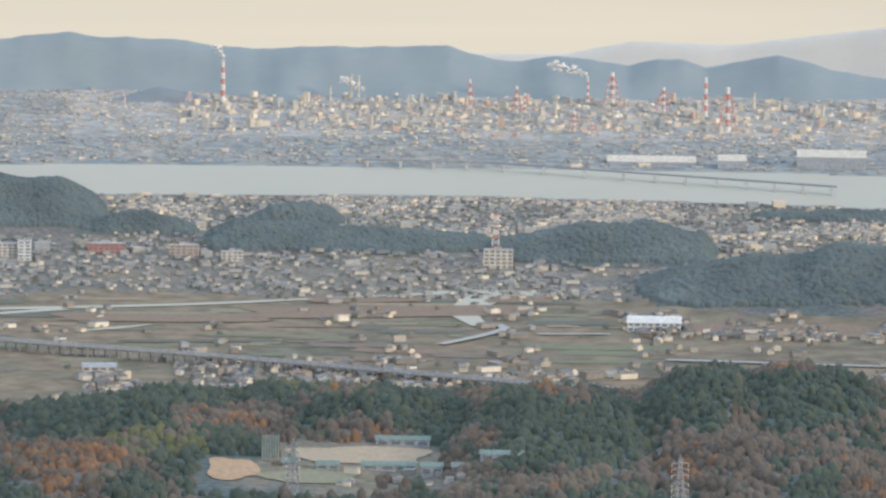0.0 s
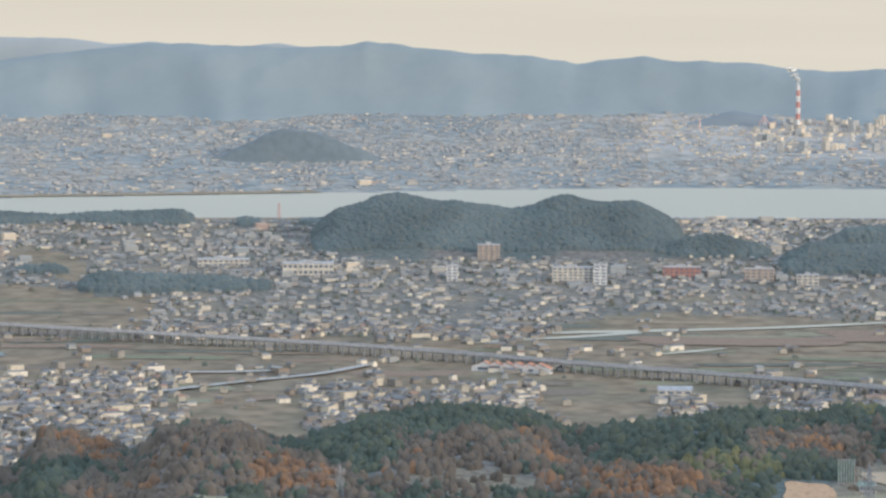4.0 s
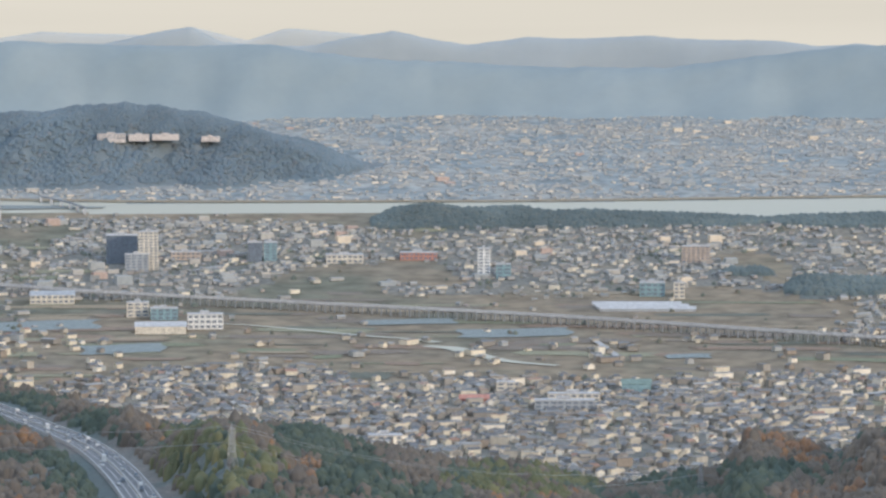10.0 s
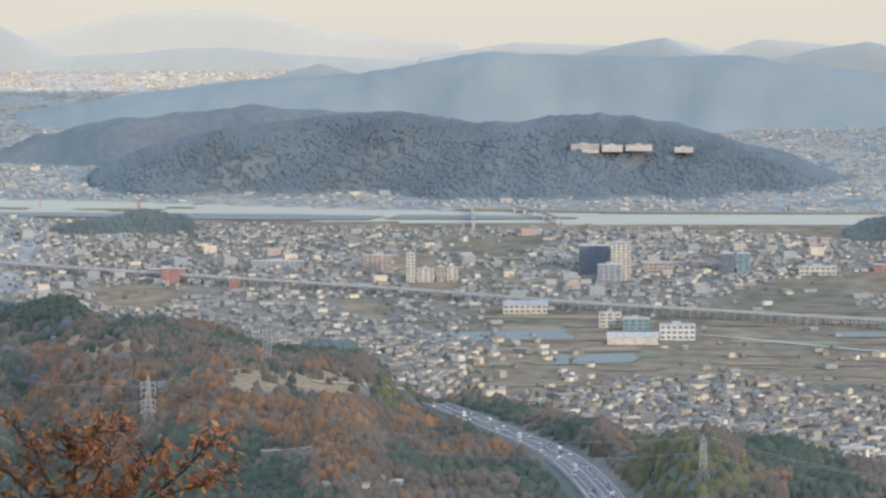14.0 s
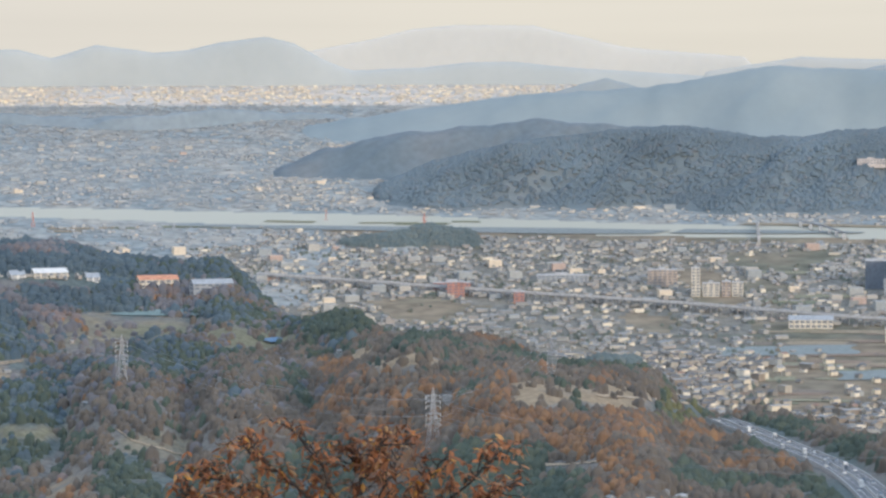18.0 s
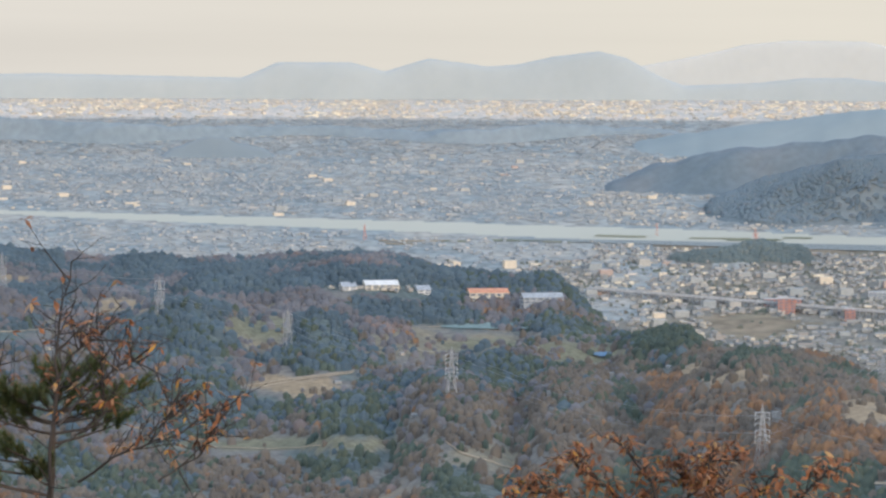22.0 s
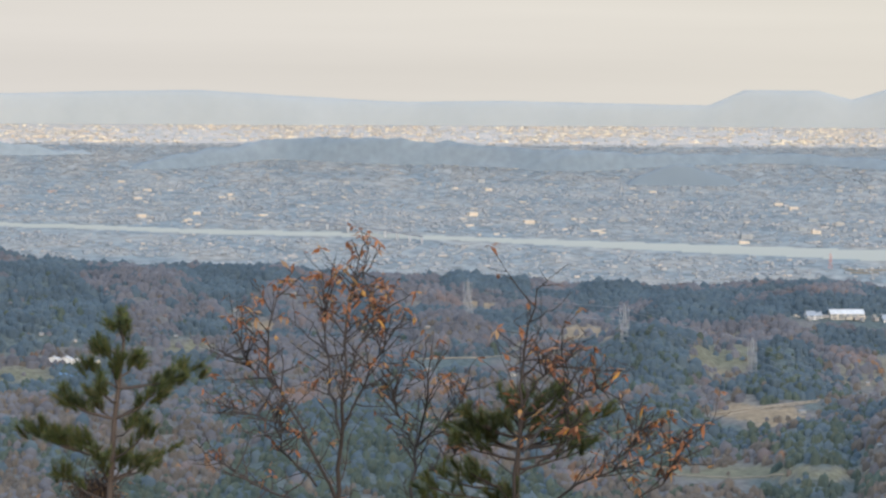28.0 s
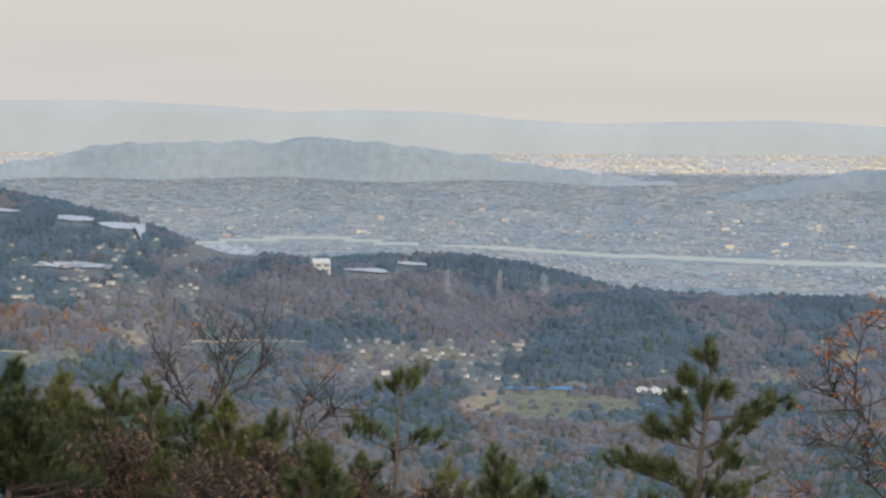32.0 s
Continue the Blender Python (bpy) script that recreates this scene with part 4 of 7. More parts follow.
def house_field(name, az, d, scale, wall, roof, label, boxy=0.0, low=1.0):
    protos = [house_proto(3.6, 4.6, 5.6, 1.9), house_proto(4.2, 5.6, 5.4, 2.2, 0.45), house_proto(3.4, 5.0, 3.2, 1.7, 0.4), house_proto(4.6, 7.0, 5.6, 2.3), house_proto(7, 13, 6.5, 1.2), house_proto(5, 9, 9, 0.3, 0.5)]
    share = [0.3, 0.28, 0.2, 0.12, 0.06 + boxy / 2, 0.04 + boxy / 2]
    which = R.choice(len(protos), len(az), p=np.array(share) / sum(share))
    s = reach(d) / d * scale
    P = places(az, d, height(az, d))
    turn = np.radians(az) + R.choice([0, math.pi / 2], len(az)) + 0.5 * wave(az * 1.5, d / 300, 61, 2) + R.normal(0, 0.06, len(az)) + 0.35
    VW, FW, VR, FR, ow, orr = [], [], [], [], 0, 0
    for k, (v, f, nw) in enumerate(protos):
        sel = which == k
        if not sel.any():
            continue
        c, sn = np.cos(turn[sel])[:, None], np.sin(turn[sel])[:, None]
        S = s[sel][:, None]
        x = (v[None, :, 0] * c - v[None, :, 1] * sn) * S + P[sel, 0:1]
        y = (v[None, :, 0] * sn + v[None, :, 1] * c) * S + P[sel, 1:2]
        z = v[None, :, 2] * S * low + P[sel, 2:3]
        Q = np.stack([x, y, z], -1)
        a, b = Q[:, :10], Q[:, 10:]
        m = len(Q)
        VW.append(a.reshape(-1, 3))
        FW.append((f[:nw][None] + (np.arange(m) * 10)[:, None, None]).reshape(-1, 3) + ow)
        ow += m * 10
        VR.append(b.reshape(-1, 3))
        FR.append((f[nw:][None] - 10 + (np.arange(m) * 6)[:, None, None]).reshape(-1, 3) + orr)
        orr += m * 6
    root = tagged(new(name), label, "houses", kind="stuff")
    w = new("walls", mesh(name + "_walls", np.concatenate(VW), np.concatenate(FW), [wall]))
    r = new("roofs", mesh(name + "_roofs", np.concatenate(VR), np.concatenate(FR), [roof]))
    w.parent = r.parent = root
    tagged(w, kind="stuff"), tagged(r, kind="stuff")
    return root


WALL_NEAR = varied("wall_plaster", [(0, (0.3, 0.28, 0.25)), (0.22, (0.48, 0.44, 0.37)), (0.45, (0.38, 0.35, 0.31)), (0.58, (0.74, 0.66, 0.52)), (0.75, (0.33, 0.28, 0.23)), (0.82, (0.84, 0.77, 0.65)), (0.94, (0.42, 0.43, 0.42))], constant=True, spread=0.12)
ROOF_NEAR = varied("roof_tile", [(0, (0.15, 0.152, 0.155)), (0.35, (0.19, 0.19, 0.19)), (0.6, (0.225, 0.225, 0.22)), (0.75, (0.24, 0.2, 0.165)), (0.88, (0.33, 0.325, 0.31)), (0.97, (0.34, 0.21, 0.155))], rough=0.5, constant=True, spread=0.15)
# farther houses have haze painted in: darks lifted, contrast lowered
WALL_HAZED = varied("wall_hazed", [(0, (0.34, 0.345, 0.335)), (0.35, (0.42, 0.41, 0.385)), (0.62, (0.4, 0.37, 0.34)), (0.78, (0.62, 0.57, 0.48)), (0.92, (0.78, 0.71, 0.58))], constant=True, spread=0.1)
ROOF_HAZED = varied("roof_hazed", [(0, (0.24, 0.25, 0.25)), (0.4, (0.28, 0.285, 0.28)), (0.7, (0.32, 0.32, 0.31)), (0.9, (0.42, 0.41, 0.39)), (0.97, (0.4, 0.31, 0.26))], rough=0.5, constant=True, spread=0.1)
WALL_CITY_HAZED = varied("wall_city_hazed", [(0, (0.4, 0.41, 0.405)), (0.4, (0.46, 0.455, 0.44)), (0.72, (0.57, 0.53, 0.47)), (0.9, (0.8, 0.7, 0.57))], constant=True, spread=0.08, soft=0.25)
ROOF_CITY_HAZED = varied("roof_city_hazed", [(0, (0.33, 0.35, 0.355)), (0.4, (0.38, 0.39, 0.385)), (0.8, (0.45, 0.445, 0.43)), (0.94, (0.52, 0.46, 0.41))], rough=0.7, constant=True, spread=0.08, soft=1.0)
# bluer wall and roof copies, with more haze painted in
WALL_DEEP_HAZE = varied("wall_deep_haze", [(0, (0.355, 0.385, 0.405)), (0.45, (0.4, 0.42, 0.43)), (0.8, (0.5, 0.49, 0.47)), (0.93, (0.7, 0.62, 0.53))], constant=True, spread=0.08, soft=0.4)
ROOF_DEEP_HAZE = varied("roof_deep_haze", [(0, (0.35, 0.38, 0.4)), (0.5, (0.4, 0.42, 0.43)), (0.85, (0.46, 0.46, 0.455))], rough=0.7, constant=True, spread=0.08, soft=1.0)
# sunlit look painted into cream walls; the sun lamp lights all bands alike
WALL_SUN_PAINTED = varied("wall_sun_painted", [(0, (0.6, 0.55, 0.48)), (0.5, (0.78, 0.66, 0.52)), (0.8, (0.97, 0.86, 0.66))], constant=True, spread=0.05)


def settle(n, d0, d1, share, a0=-7.2, a1=53.5):
    a = R.uniform(a0, a1, n)
    d = np.sqrt(R.uniform(d0 ** 2, d1 ** 2, n))
    k = R.uniform(0, 1, n) < share(a, d)
    k &= height(a, d) < 4
    return a[k], d[k]


a, d = settle(22000, 2600, 3950, town_share, -7, 31)
near_row = (a > 13.5) & (a < 21.5) & (d < 3020)
near_k = np.where(near_row)[0][:290]
NEAR_ROWS = [(float(a[k]), float(d[k])) for k in near_k]
a, d = np.delete(a, near_k), np.delete(d, near_k)
house_field("front_town_houses", a, d, 0.66, WALL_NEAR, ROOF_NEAR, "close-set tiled houses of the near town")
a, d = settle(66000, 3950, 8900, town_share, -7.2, 53)
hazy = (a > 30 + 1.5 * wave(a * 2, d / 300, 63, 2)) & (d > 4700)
sparse = hazy & (R.uniform(0, 1, len(a)) < 0.45)
house_field("valley_houses", a[~hazy], d[~hazy], 0.58, WALL_HAZED, ROOF_HAZED, "close-set houses along the valley floor", 0.06, 0.85)
house_field("riverside_houses", a[sparse], d[sparse], 0.56, WALL_DEEP_HAZE, ROOF_DEEP_HAZE, "haze-tinted pale houses scattered along the near bank of the river", 0.1, 0.7)


# low sun along this bank is painted into the cream walls
a, d = settle(5000, 5150, 6080, lambda az, d: (1 - step(3.5, 5, az)) * step(-0.1, 0.3, wave(az * 1.7, d / 200, 91, 2)) * (d < curve(BANK_NEAR, az) - 60), -7.2, 6)
house_field("shore_houses", a, d, 0.6, WALL_SUN_PAINTED, ROOF_HAZED, "houses along the near bank, painted cream as in low sun", 0.1, 0.9)


def city_share(az, d):
    return (d > curve(BANK_FAR, az) + 90) * (1 - step(0.05, 0.45, np.abs(wave(az * 1.2, d / 700, 71, 3))) * 0.6) * (0.35 + 0.65 * (1 - step(9000, 14000, d)))


a, d = settle(72000, 6500, 12500, city_share)
# half the houses by the works take the sun-painted walls
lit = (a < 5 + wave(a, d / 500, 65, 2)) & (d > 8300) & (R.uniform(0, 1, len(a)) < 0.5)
house_field("works_town_houses", a[lit], d[lit], 0.62, WALL_SUN_PAINTED, ROOF_CITY_HAZED, "houses round the works, painted cream as if sunlit", 0.2, 0.6)
a, d = a[~lit & ((a > 5) | (d < 8300))], d[~lit & ((a > 5) | (d < 8300))]
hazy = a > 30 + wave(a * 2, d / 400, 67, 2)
house_field("city_houses", a[~hazy], d[~hazy], 0.62, WALL_CITY_HAZED, ROOF_CITY_HAZED, "haze-tinted pale houses and blocks of the city across the river", 0.12, 0.6)
house_field("north_city_houses", a[hazy], d[hazy], 0.6, WALL_DEEP_HAZE, ROOF_DEEP_HAZE, "houses of the city up the river, haze-tinted blue-grey", 0.12, 0.6)
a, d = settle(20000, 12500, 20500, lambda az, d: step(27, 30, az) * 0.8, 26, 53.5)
house_field("far_city_houses", a, d, 0.9, WALL_DEEP_HAZE, ROOF_DEEP_HAZE, "haze-tinted pale specks of the far city on the plain", 0.4, 0.3)
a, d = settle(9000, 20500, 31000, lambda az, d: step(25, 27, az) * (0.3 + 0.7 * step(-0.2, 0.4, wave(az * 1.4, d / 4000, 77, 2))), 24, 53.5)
house_field("horizon_city_houses", a, d, 1.5, WALL_SUN_PAINTED, WALL_SUN_PAINTED, "specks of the city at the edge of the plain, painted sun-bright", 0.5, 0.5)


# ---- building kit ----
def part(name, me, parent, label="", kind="", at=None):
    ob = new(name, me)
    ob.parent = parent
    if at is not None:
        ob.matrix_basis = at
    return tagged(ob, label, kind=kind)


def spot(az, d, z=None, turn=0.0, scale=1.0):
    """A pose on the ground, x across the view, y away from it, z up, in the size that the distance asks."""
    z = float(height(az, d)) if z is None else z
    s = float(reach(d) / d) * scale
    p = places(az, d, z)
    return Matrix.Translation(Vector(p)) @ Matrix.Rotation(radians(az + turn), 4, "Z") @ Matrix.Diagonal((s, s, s, 1))


MEET_A, MEET_D = np.arange(-8, 54, 0.05), np.arange(900, 9000, 9.0)
MEET_E = np.degrees(np.arctan2(height(MEET_A[:, None], MEET_D[None]) - EYE.z, MEET_D[None]))


def meet(az, el):
    """How far out the ground is met under that angle."""
    g = MEET_E[int(round((az + 8) / 0.05))]
    k = int(np.argmax(g >= el))
    if g[k] < el:
        return 3000.0
    k = max(k, 1)
    return float(MEET_D[k - 1] + 9.0 * (el - g[k - 1]) / max(g[k] - g[k - 1], 1e-6))


def boxes(name, rows, mats, index=None, bevel=0.0):
    """Boxes (x0, x1, y0, y1, z0, z1) joined in one mesh; a bevel draws the upper edge in."""
    q = np.array([(0, 3, 2, 1), (4, 5, 6, 7), (0, 1, 5, 4), (1, 2, 6, 5), (2, 3, 7, 6), (3, 0, 4, 7)])
    V, F_, ix = [], [], []
    for k, (x0, x1, y0, y1, z0, z1) in enumerate(rows):
        b = bevel
        V += [(x0, y0, z0), (x1, y0, z0), (x1, y1, z0), (x0, y1, z0), (x0 + b, y0 + b, z1), (x1 - b, y0 + b, z1), (x1 - b, y1 - b, z1), (x0 + b, y1 - b, z1)]
        F_.append(q + 8 * k)
        ix += [index[k] if index else 0] * 6
    return mesh(name, np.array(V, float), np.concatenate(F_), mats, ix)


def tube(name, r0, r1, z0, z1, mats, n=14, smooth=True, cap=True):
    a = np.arange(n) * 2 * math.pi / n
    V = [(r0 * math.cos(t), r0 * math.sin(t), z0) for t in a] + [(r1 * math.cos(t), r1 * math.sin(t), z1) for t in a] + [(0, 0, z1)]
    F_ = []
    for i in range(n):
        j = (i + 1) % n
        F_ += [(i, j, n + j), (i, n + j, n + i)]
        if cap:
            F_.append((n + i, n + j, 2 * n))
    return mesh(name, np.array(V), np.array(F_), mats)


def beams(name, rows, mats):
    """Square bars from point to point: (p, q, half width)."""
    V, F_ = [], []
    q4 = np.array([(0, 1, 5, 4), (1, 2, 6, 5), (2, 3, 7, 6), (3, 0, 4, 7), (0, 3, 2, 1), (4, 5, 6, 7)])
    for p, q, w in rows:
        p, q = Vector(p), Vector(q)
        d = (q - p).normalized()
        a = d.cross(Vector((0.31, 0.2, 0.93) if abs(d.z) < 0.95 else (1, 0, 0))).normalized() * w
        b = d.cross(a).normalized() * w
        k = len(V)
        for c in (p, q):
            V += [tuple(c + a), tuple(c + b), tuple(c - a), tuple(c - b)]
        F_.append(q4 + k)
    return mesh(name, np.array(V), np.concatenate(F_), mats)


def plain_paint(name, c, rough=0.7, spread=0.12):
    return noisy(name, [(0.3, tuple(x * (1 - spread) for x in c)), (0.7, tuple(x * (1 + spread) for x in c))], 0.25, rough, fine=1.2)


CONCRETE = plain_paint("concrete", (0.5, 0.5, 0.5))
CONCRETE_DARK = plain_paint("dark_concrete", (0.3, 0.31, 0.32))
ASPHALT = plain_paint("asphalt", (0.17, 0.17, 0.175))
PALE_ROAD = plain_paint("pale_road", (0.45, 0.44, 0.42))
CREAM = plain_paint("cream_render", (0.68, 0.62, 0.52))
WHITE = plain_paint("white_render", (0.74, 0.73, 0.7))
GREY = plain_paint("grey_render", (0.4, 0.42, 0.44))
SLATE = plain_paint("dark_cladding", (0.17, 0.2, 0.24), 0.4)
TEAL = plain_paint("teal_cladding", (0.25, 0.37, 0.4), 0.4)
BRICK_RED = plain_paint("red_render", (0.5, 0.25, 0.2))
TAN = plain_paint("tan_render", (0.52, 0.42, 0.34))
ORANGE_TILE = plain_paint("orange_tile", (0.62, 0.3, 0.19))
GREEN_ROOF = plain_paint("green_sheet_roof", (0.21, 0.28, 0.25))
STEEL = plain_paint("galvanised_steel", (0.42, 0.43, 0.44), 0.5)
RED = plain_paint("red_band_paint", (0.62, 0.3, 0.25))
WHITE_BAND = plain_paint("white_band_paint", (0.78, 0.76, 0.72))
WINDOW = plain_paint("window_glass", (0.2, 0.23, 0.27), 0.15)
ROSY = plain_paint("rosy_render", (0.62, 0.55, 0.5))
SAND = plain_paint("sandy_earth", (0.46, 0.36, 0.25))
TURF = plain_paint("dry_turf", (0.28, 0.265, 0.175))
BLUE_NET = plain_paint("blue_netting", (0.245, 0.275, 0.265))
STRAW = plain_paint("straw_field", (0.33, 0.265, 0.18))
OLIVE = plain_paint("winter_crop", (0.21, 0.215, 0.135))
PLOUGHED = plain_paint("ploughed_field", (0.22, 0.18, 0.14))
DARK_BANK = plain_paint("rough_grass_bank", (0.15, 0.155, 0.12))
REED = plain_paint("reed_bed", (0.27, 0.195, 0.14))


def ribbon(name, pts, half, z, mats, label, category, smooth_n=8, kind="structure"):
    """A strip of ground along a line of (degrees left, metres out)."""
    p = np.array(pts, float)
    u = np.linspace(0, len(p) - 1, (len(p) - 1) * smooth_n + 1)
    az, d = np.interp(u, np.arange(len(p)), p[:, 0]), np.interp(u, np.arange(len(p)), p[:, 1])
    k = np.array([0.25, 0.5, 0.25])
    for _ in range(smooth_n):
        az[1:-1], d[1:-1] = np.convolve(az, k, "valid"), np.convolve(d, k, "valid")
    x, y = -np.sin(np.radians(az)) * d, np.cos(np.radians(az)) * d
    tx, ty = np.gradient(x), np.gradient(y)
    n = np.hypot(tx, ty)
    h = np.broadcast_to(np.asarray(half, float) if np.ndim(half) == 0 else np.interp(u, np.linspace(0, len(p) - 1, len(half)), half), u.shape)
    V = []
    for sgn in (-1, 1):
        X, Y = x - sgn * h * ty / n, y + sgn * h * tx / n
        A, D = np.degrees(np.arctan2(-X, Y)), np.hypot(X, Y)
        V.append(places(A, D, height(A, D) + z))
    m = len(u)
    i = np.arange(m - 1)
    F_ = np.stack([i, i + 1, i + 1 + m, i + m], 1)
    return tagged(new(name, mesh(name, np.concatenate(V), F_, mats)), label, category, kind=kind)


def patch(name, a0, a1, d0, d1, z, mats, label, category, skew=0.0, seed=0, kind="structure"):
    """A field: an uneven four-sided sheet with its own grid."""
    u, v = np.meshgrid(np.linspace(0, 1, 12), np.linspace(0, 1, 7))
    A = a0 + (a1 - a0) * u + 0.04 * np.sin(7 * v + a0 * 9) * (a1 - a0)
    D = d0 + (d1 - d0) * v + skew * (d1 - d0) * u + 0.18 * (d1 - d0) * np.sin(3 * u + d0)
    P = places(A, D, height(A, D) + z).reshape(-1, 3)
    i = (np.arange(6)[:, None] * 12 + np.arange(11)[None]).ravel()
    return tagged(new(name, mesh(name, P, np.stack([i, i + 1, i + 13, i + 12], 1), mats)), label, category, kind=kind)


# ---- fields, streams and roads on the plain ----
r = np.random.RandomState(5)
for k in range(330):
    a0, d0 = r.uniform(-7, 24), r.uniform(3200, 4480)
    if town_share(a0, d0) > 0.3 or float(height(a0, d0)) > 2:
        continue
    w, l = r.uniform(0.4, 2.2), r.uniform(8, 50)
    patch("field", a0, a0 + w, d0, d0 + l, 0.25 + 0.04 * (k % 9), [(STRAW, OLIVE, PLOUGHED, TURF, REED, DARK_BANK, PLOUGHED)[k % 7]], "winter field on the valley floor", "field", r.uniform(-0.4, 0.4), k)
for k in range(40):
    a0, d0 = r.uniform(20, 34), r.uniform(6400, 6850)
    a0, d0 = (a0, d0) if k < 12 else (r.uniform(-7, 33), r.uniform(4600, 5900))
    if float(height(a0, d0)) > 2:
        continue
    patch("field", a0, a0 + r.uniform(0.3, 0.9), d0, d0 + r.uniform(30, 70), 0.9, [(STRAW, OLIVE, TURF)[k % 3]], "winter field between the houses", "field", 0.2, k)
for pts, h, nm in (
    ([(6.43, 3888), (4.91, 3923), (3.31, 3969), (1.86, 4047), (0.71, 4112)], [13, 14, 12, 9, 6], "pale stream winding between reed beds"),
    ([(7.35, 3772), (6.66, 3814), (5.97, 3843), (5.13, 3901)], [5, 9, 9, 12], "pale backwater of the stream"),
    ([(0.71, 4090), (0.18, 4150), (-0.51, 4182), (-0.90, 4172), (-1.36, 4080)], [6, 14, 26, 30, 16], "wide pale pool of the stream"),
    ([(-0.67, 4131), (-0.44, 4024), (-0.25, 3895), (-0.52, 3754)], [22, 18, 14, 8], "pale stream below the weir"),
    ([(4.98, 3648), (4.45, 3687), (3.96, 3727)], [3, 8, 3], "pale pond in the fields"),
    ([(2.93, 3804), (2.16, 3869), (1.40, 3931)], [2, 4, 2], "narrow pale ditch in the fields"),
    ([(20.37, 4039), (19.76, 4001), (18.22, 3862), (17.68, 3835), (17.42, 3795)], [3, 4, 5, 6, 7], "pale stream crossing the rice fields"),
    ([(17.57, 3757), (17.19, 3738), (16.88, 3664), (16.46, 3587), (15.77, 3548)], [8, 11, 9, 7, 5], "pale stream at the edge of the town")):
    ribbon("stream", pts, h, 0.75, [WATER], nm, "stream")
for pts, w, lab in (
    ([(13.36, 3159), (11.75, 3274), (10.37, 3379), (9.45, 3436), (8.80, 3526)], 5, "pale country road across the fields"),
    ([(13.76, 3081), (12.85, 3188)], 5, "pale country road across the fields"),
    ([(12.05, 3461), (10.91, 3455), (9.99, 3470)], 6, "pale road beside low sheds"),
    ([(0.01, 3546), (-0.45, 3620), (-0.90, 3715), (-0.75, 3763)], 5, "pale road bending over the stream"),
    ([(15.31, 3834), (14.96, 3635)], 3, "narrow field road"),
    ([(-1.29, 3665), (-2.28, 3678)], 5, "pale road in the fields"),
    ([(-3.05, 3428), (-6.01, 3407)], 6, "pale road along the valley")):
    ribbon("road", pts, w, 1.6, [PALE_ROAD], lab, "road")
for k, (a0, a1, d0, d1) in enumerate(((17.15, 18.4, 4010, 4080), (15.6, 17.1, 3860, 3960), (22.0, 23.9, 3960, 4080), (21.1, 22.2, 3690, 3790), (13.7, 14.3, 3620, 3665), (23.6, 24.3, 3800, 3850))):
    patch("netted_field", a0, a1, d0, d1, 0.7, [BLUE_NET], "field covered with blue netting", "field", 0.1, k)
for k, (a0, a1, d0, d1) in enumerate(((-1.2, 2.6, 3860, 3990), (2.4, 5.2, 3780, 3870), (0.2, 1.8, 4030, 4100), (-6.9, -2.8, 3700, 3820), (-1.5, -0.6, 4040, 4120))):
    patch("reed_bed", a0, a1, d0, d1, 0.8, [REED], "russet-brown reed bed by the stream", "reeds", -0.2, k)

# banks and bars of the river
ribbon("river_beach", [(a, curve(BANK_FAR, a) + 40) for a in np.arange(9.5, 24, 1.0)], 34, 1.2, [STRAW], "tan beach along the far bank", "beach")
ribbon("river_beach", [(a, curve(BANK_NEAR, a) - 30) for a in np.arange(-7, 8, 1.0)], 14, 1.2, [PALE_ROAD], "pale embankment along the near bank", "embankment")
BAR = plain_paint("river_bar_scrub", (0.25, 0.27, 0.26))
ribbon("river_bar", [(24.6, 6440), (26, 6480), (28, 6560), (29.6, 6640), (31.2, 6730)], [60, 95, 75, 60, 20], 1.2, [BAR], "scrub-covered bar in the river", "river bar")
ribbon("river_bar", [(21.9, 6420), (23.0, 6440), (24.4, 6470)], [20, 60, 70], 1.3, [BAR], "scrub-covered bar in the river", "river bar")

# ---- the railway viaduct ----
LINE = [(-7.5, 2890), (-2.68, 3074), (-0.15, 3173), (2.92, 3321), (5.97, 3465), (7.65, 3575), (9.6, 3675), (12.94, 3840), (16, 4030), (18.91, 4190), (21.95, 4378), (24.2, 4606), (26.47, 4805), (28.86, 5060), (30.2, 5230)]
viaduct = tagged(new("railway_viaduct"), "long pale concrete railway viaduct on rows of piers", "viaduct")
lp = np.array(LINE)
la = np.arange(-7.4, 30.1, 0.12)
ld = np.interp(la, lp[:, 0], lp[:, 1])
for _ in range(40):
    ld[1:-1] = np.convolve(ld, [0.25, 0.5, 0.25], "valid")
lx, ly = -np.sin(np.radians(la)) * ld, np.cos(np.radians(la)) * ld


def along(off, z):
    tx, ty = np.gradient(lx), np.gradient(ly)
    n = np.hypot(tx, ty)
    X, Y = lx - off * ty / n, ly + off * tx / n
    return places(np.degrees(np.arctan2(-X, Y)), np.hypot(X, Y), z)


def strip_mesh(name, section, mats):
    """A closed section (offset, height) carried along the line."""
    rings = [along(o, h) for o, h in section]
    m, k = len(la), len(section)
    V = np.stack(rings, 1).reshape(-1, 3)
    F_ = []
    for j in range(k):
        j2 = (j + 1) % k
        i = np.arange(m - 1) * k
        F_.append(np.stack([i + j, i + j2, i + k + j2, i + k + j], 1))
    return mesh(name, V, np.concatenate(F_), mats)


part("deck", strip_mesh("deck", [(-5.6, 7.0), (5.6, 7.0), (5.9, 8.2), (-5.9, 8.2)], [CONCRETE_DARK]), viaduct, "grey concrete deck")
part("parapet", strip_mesh("parapet", [(-6.3, 7.9), (-5.9, 7.9), (-5.9, 9.7), (-6.3, 9.7)], [CONCRETE]), viaduct, "pale concrete parapet")
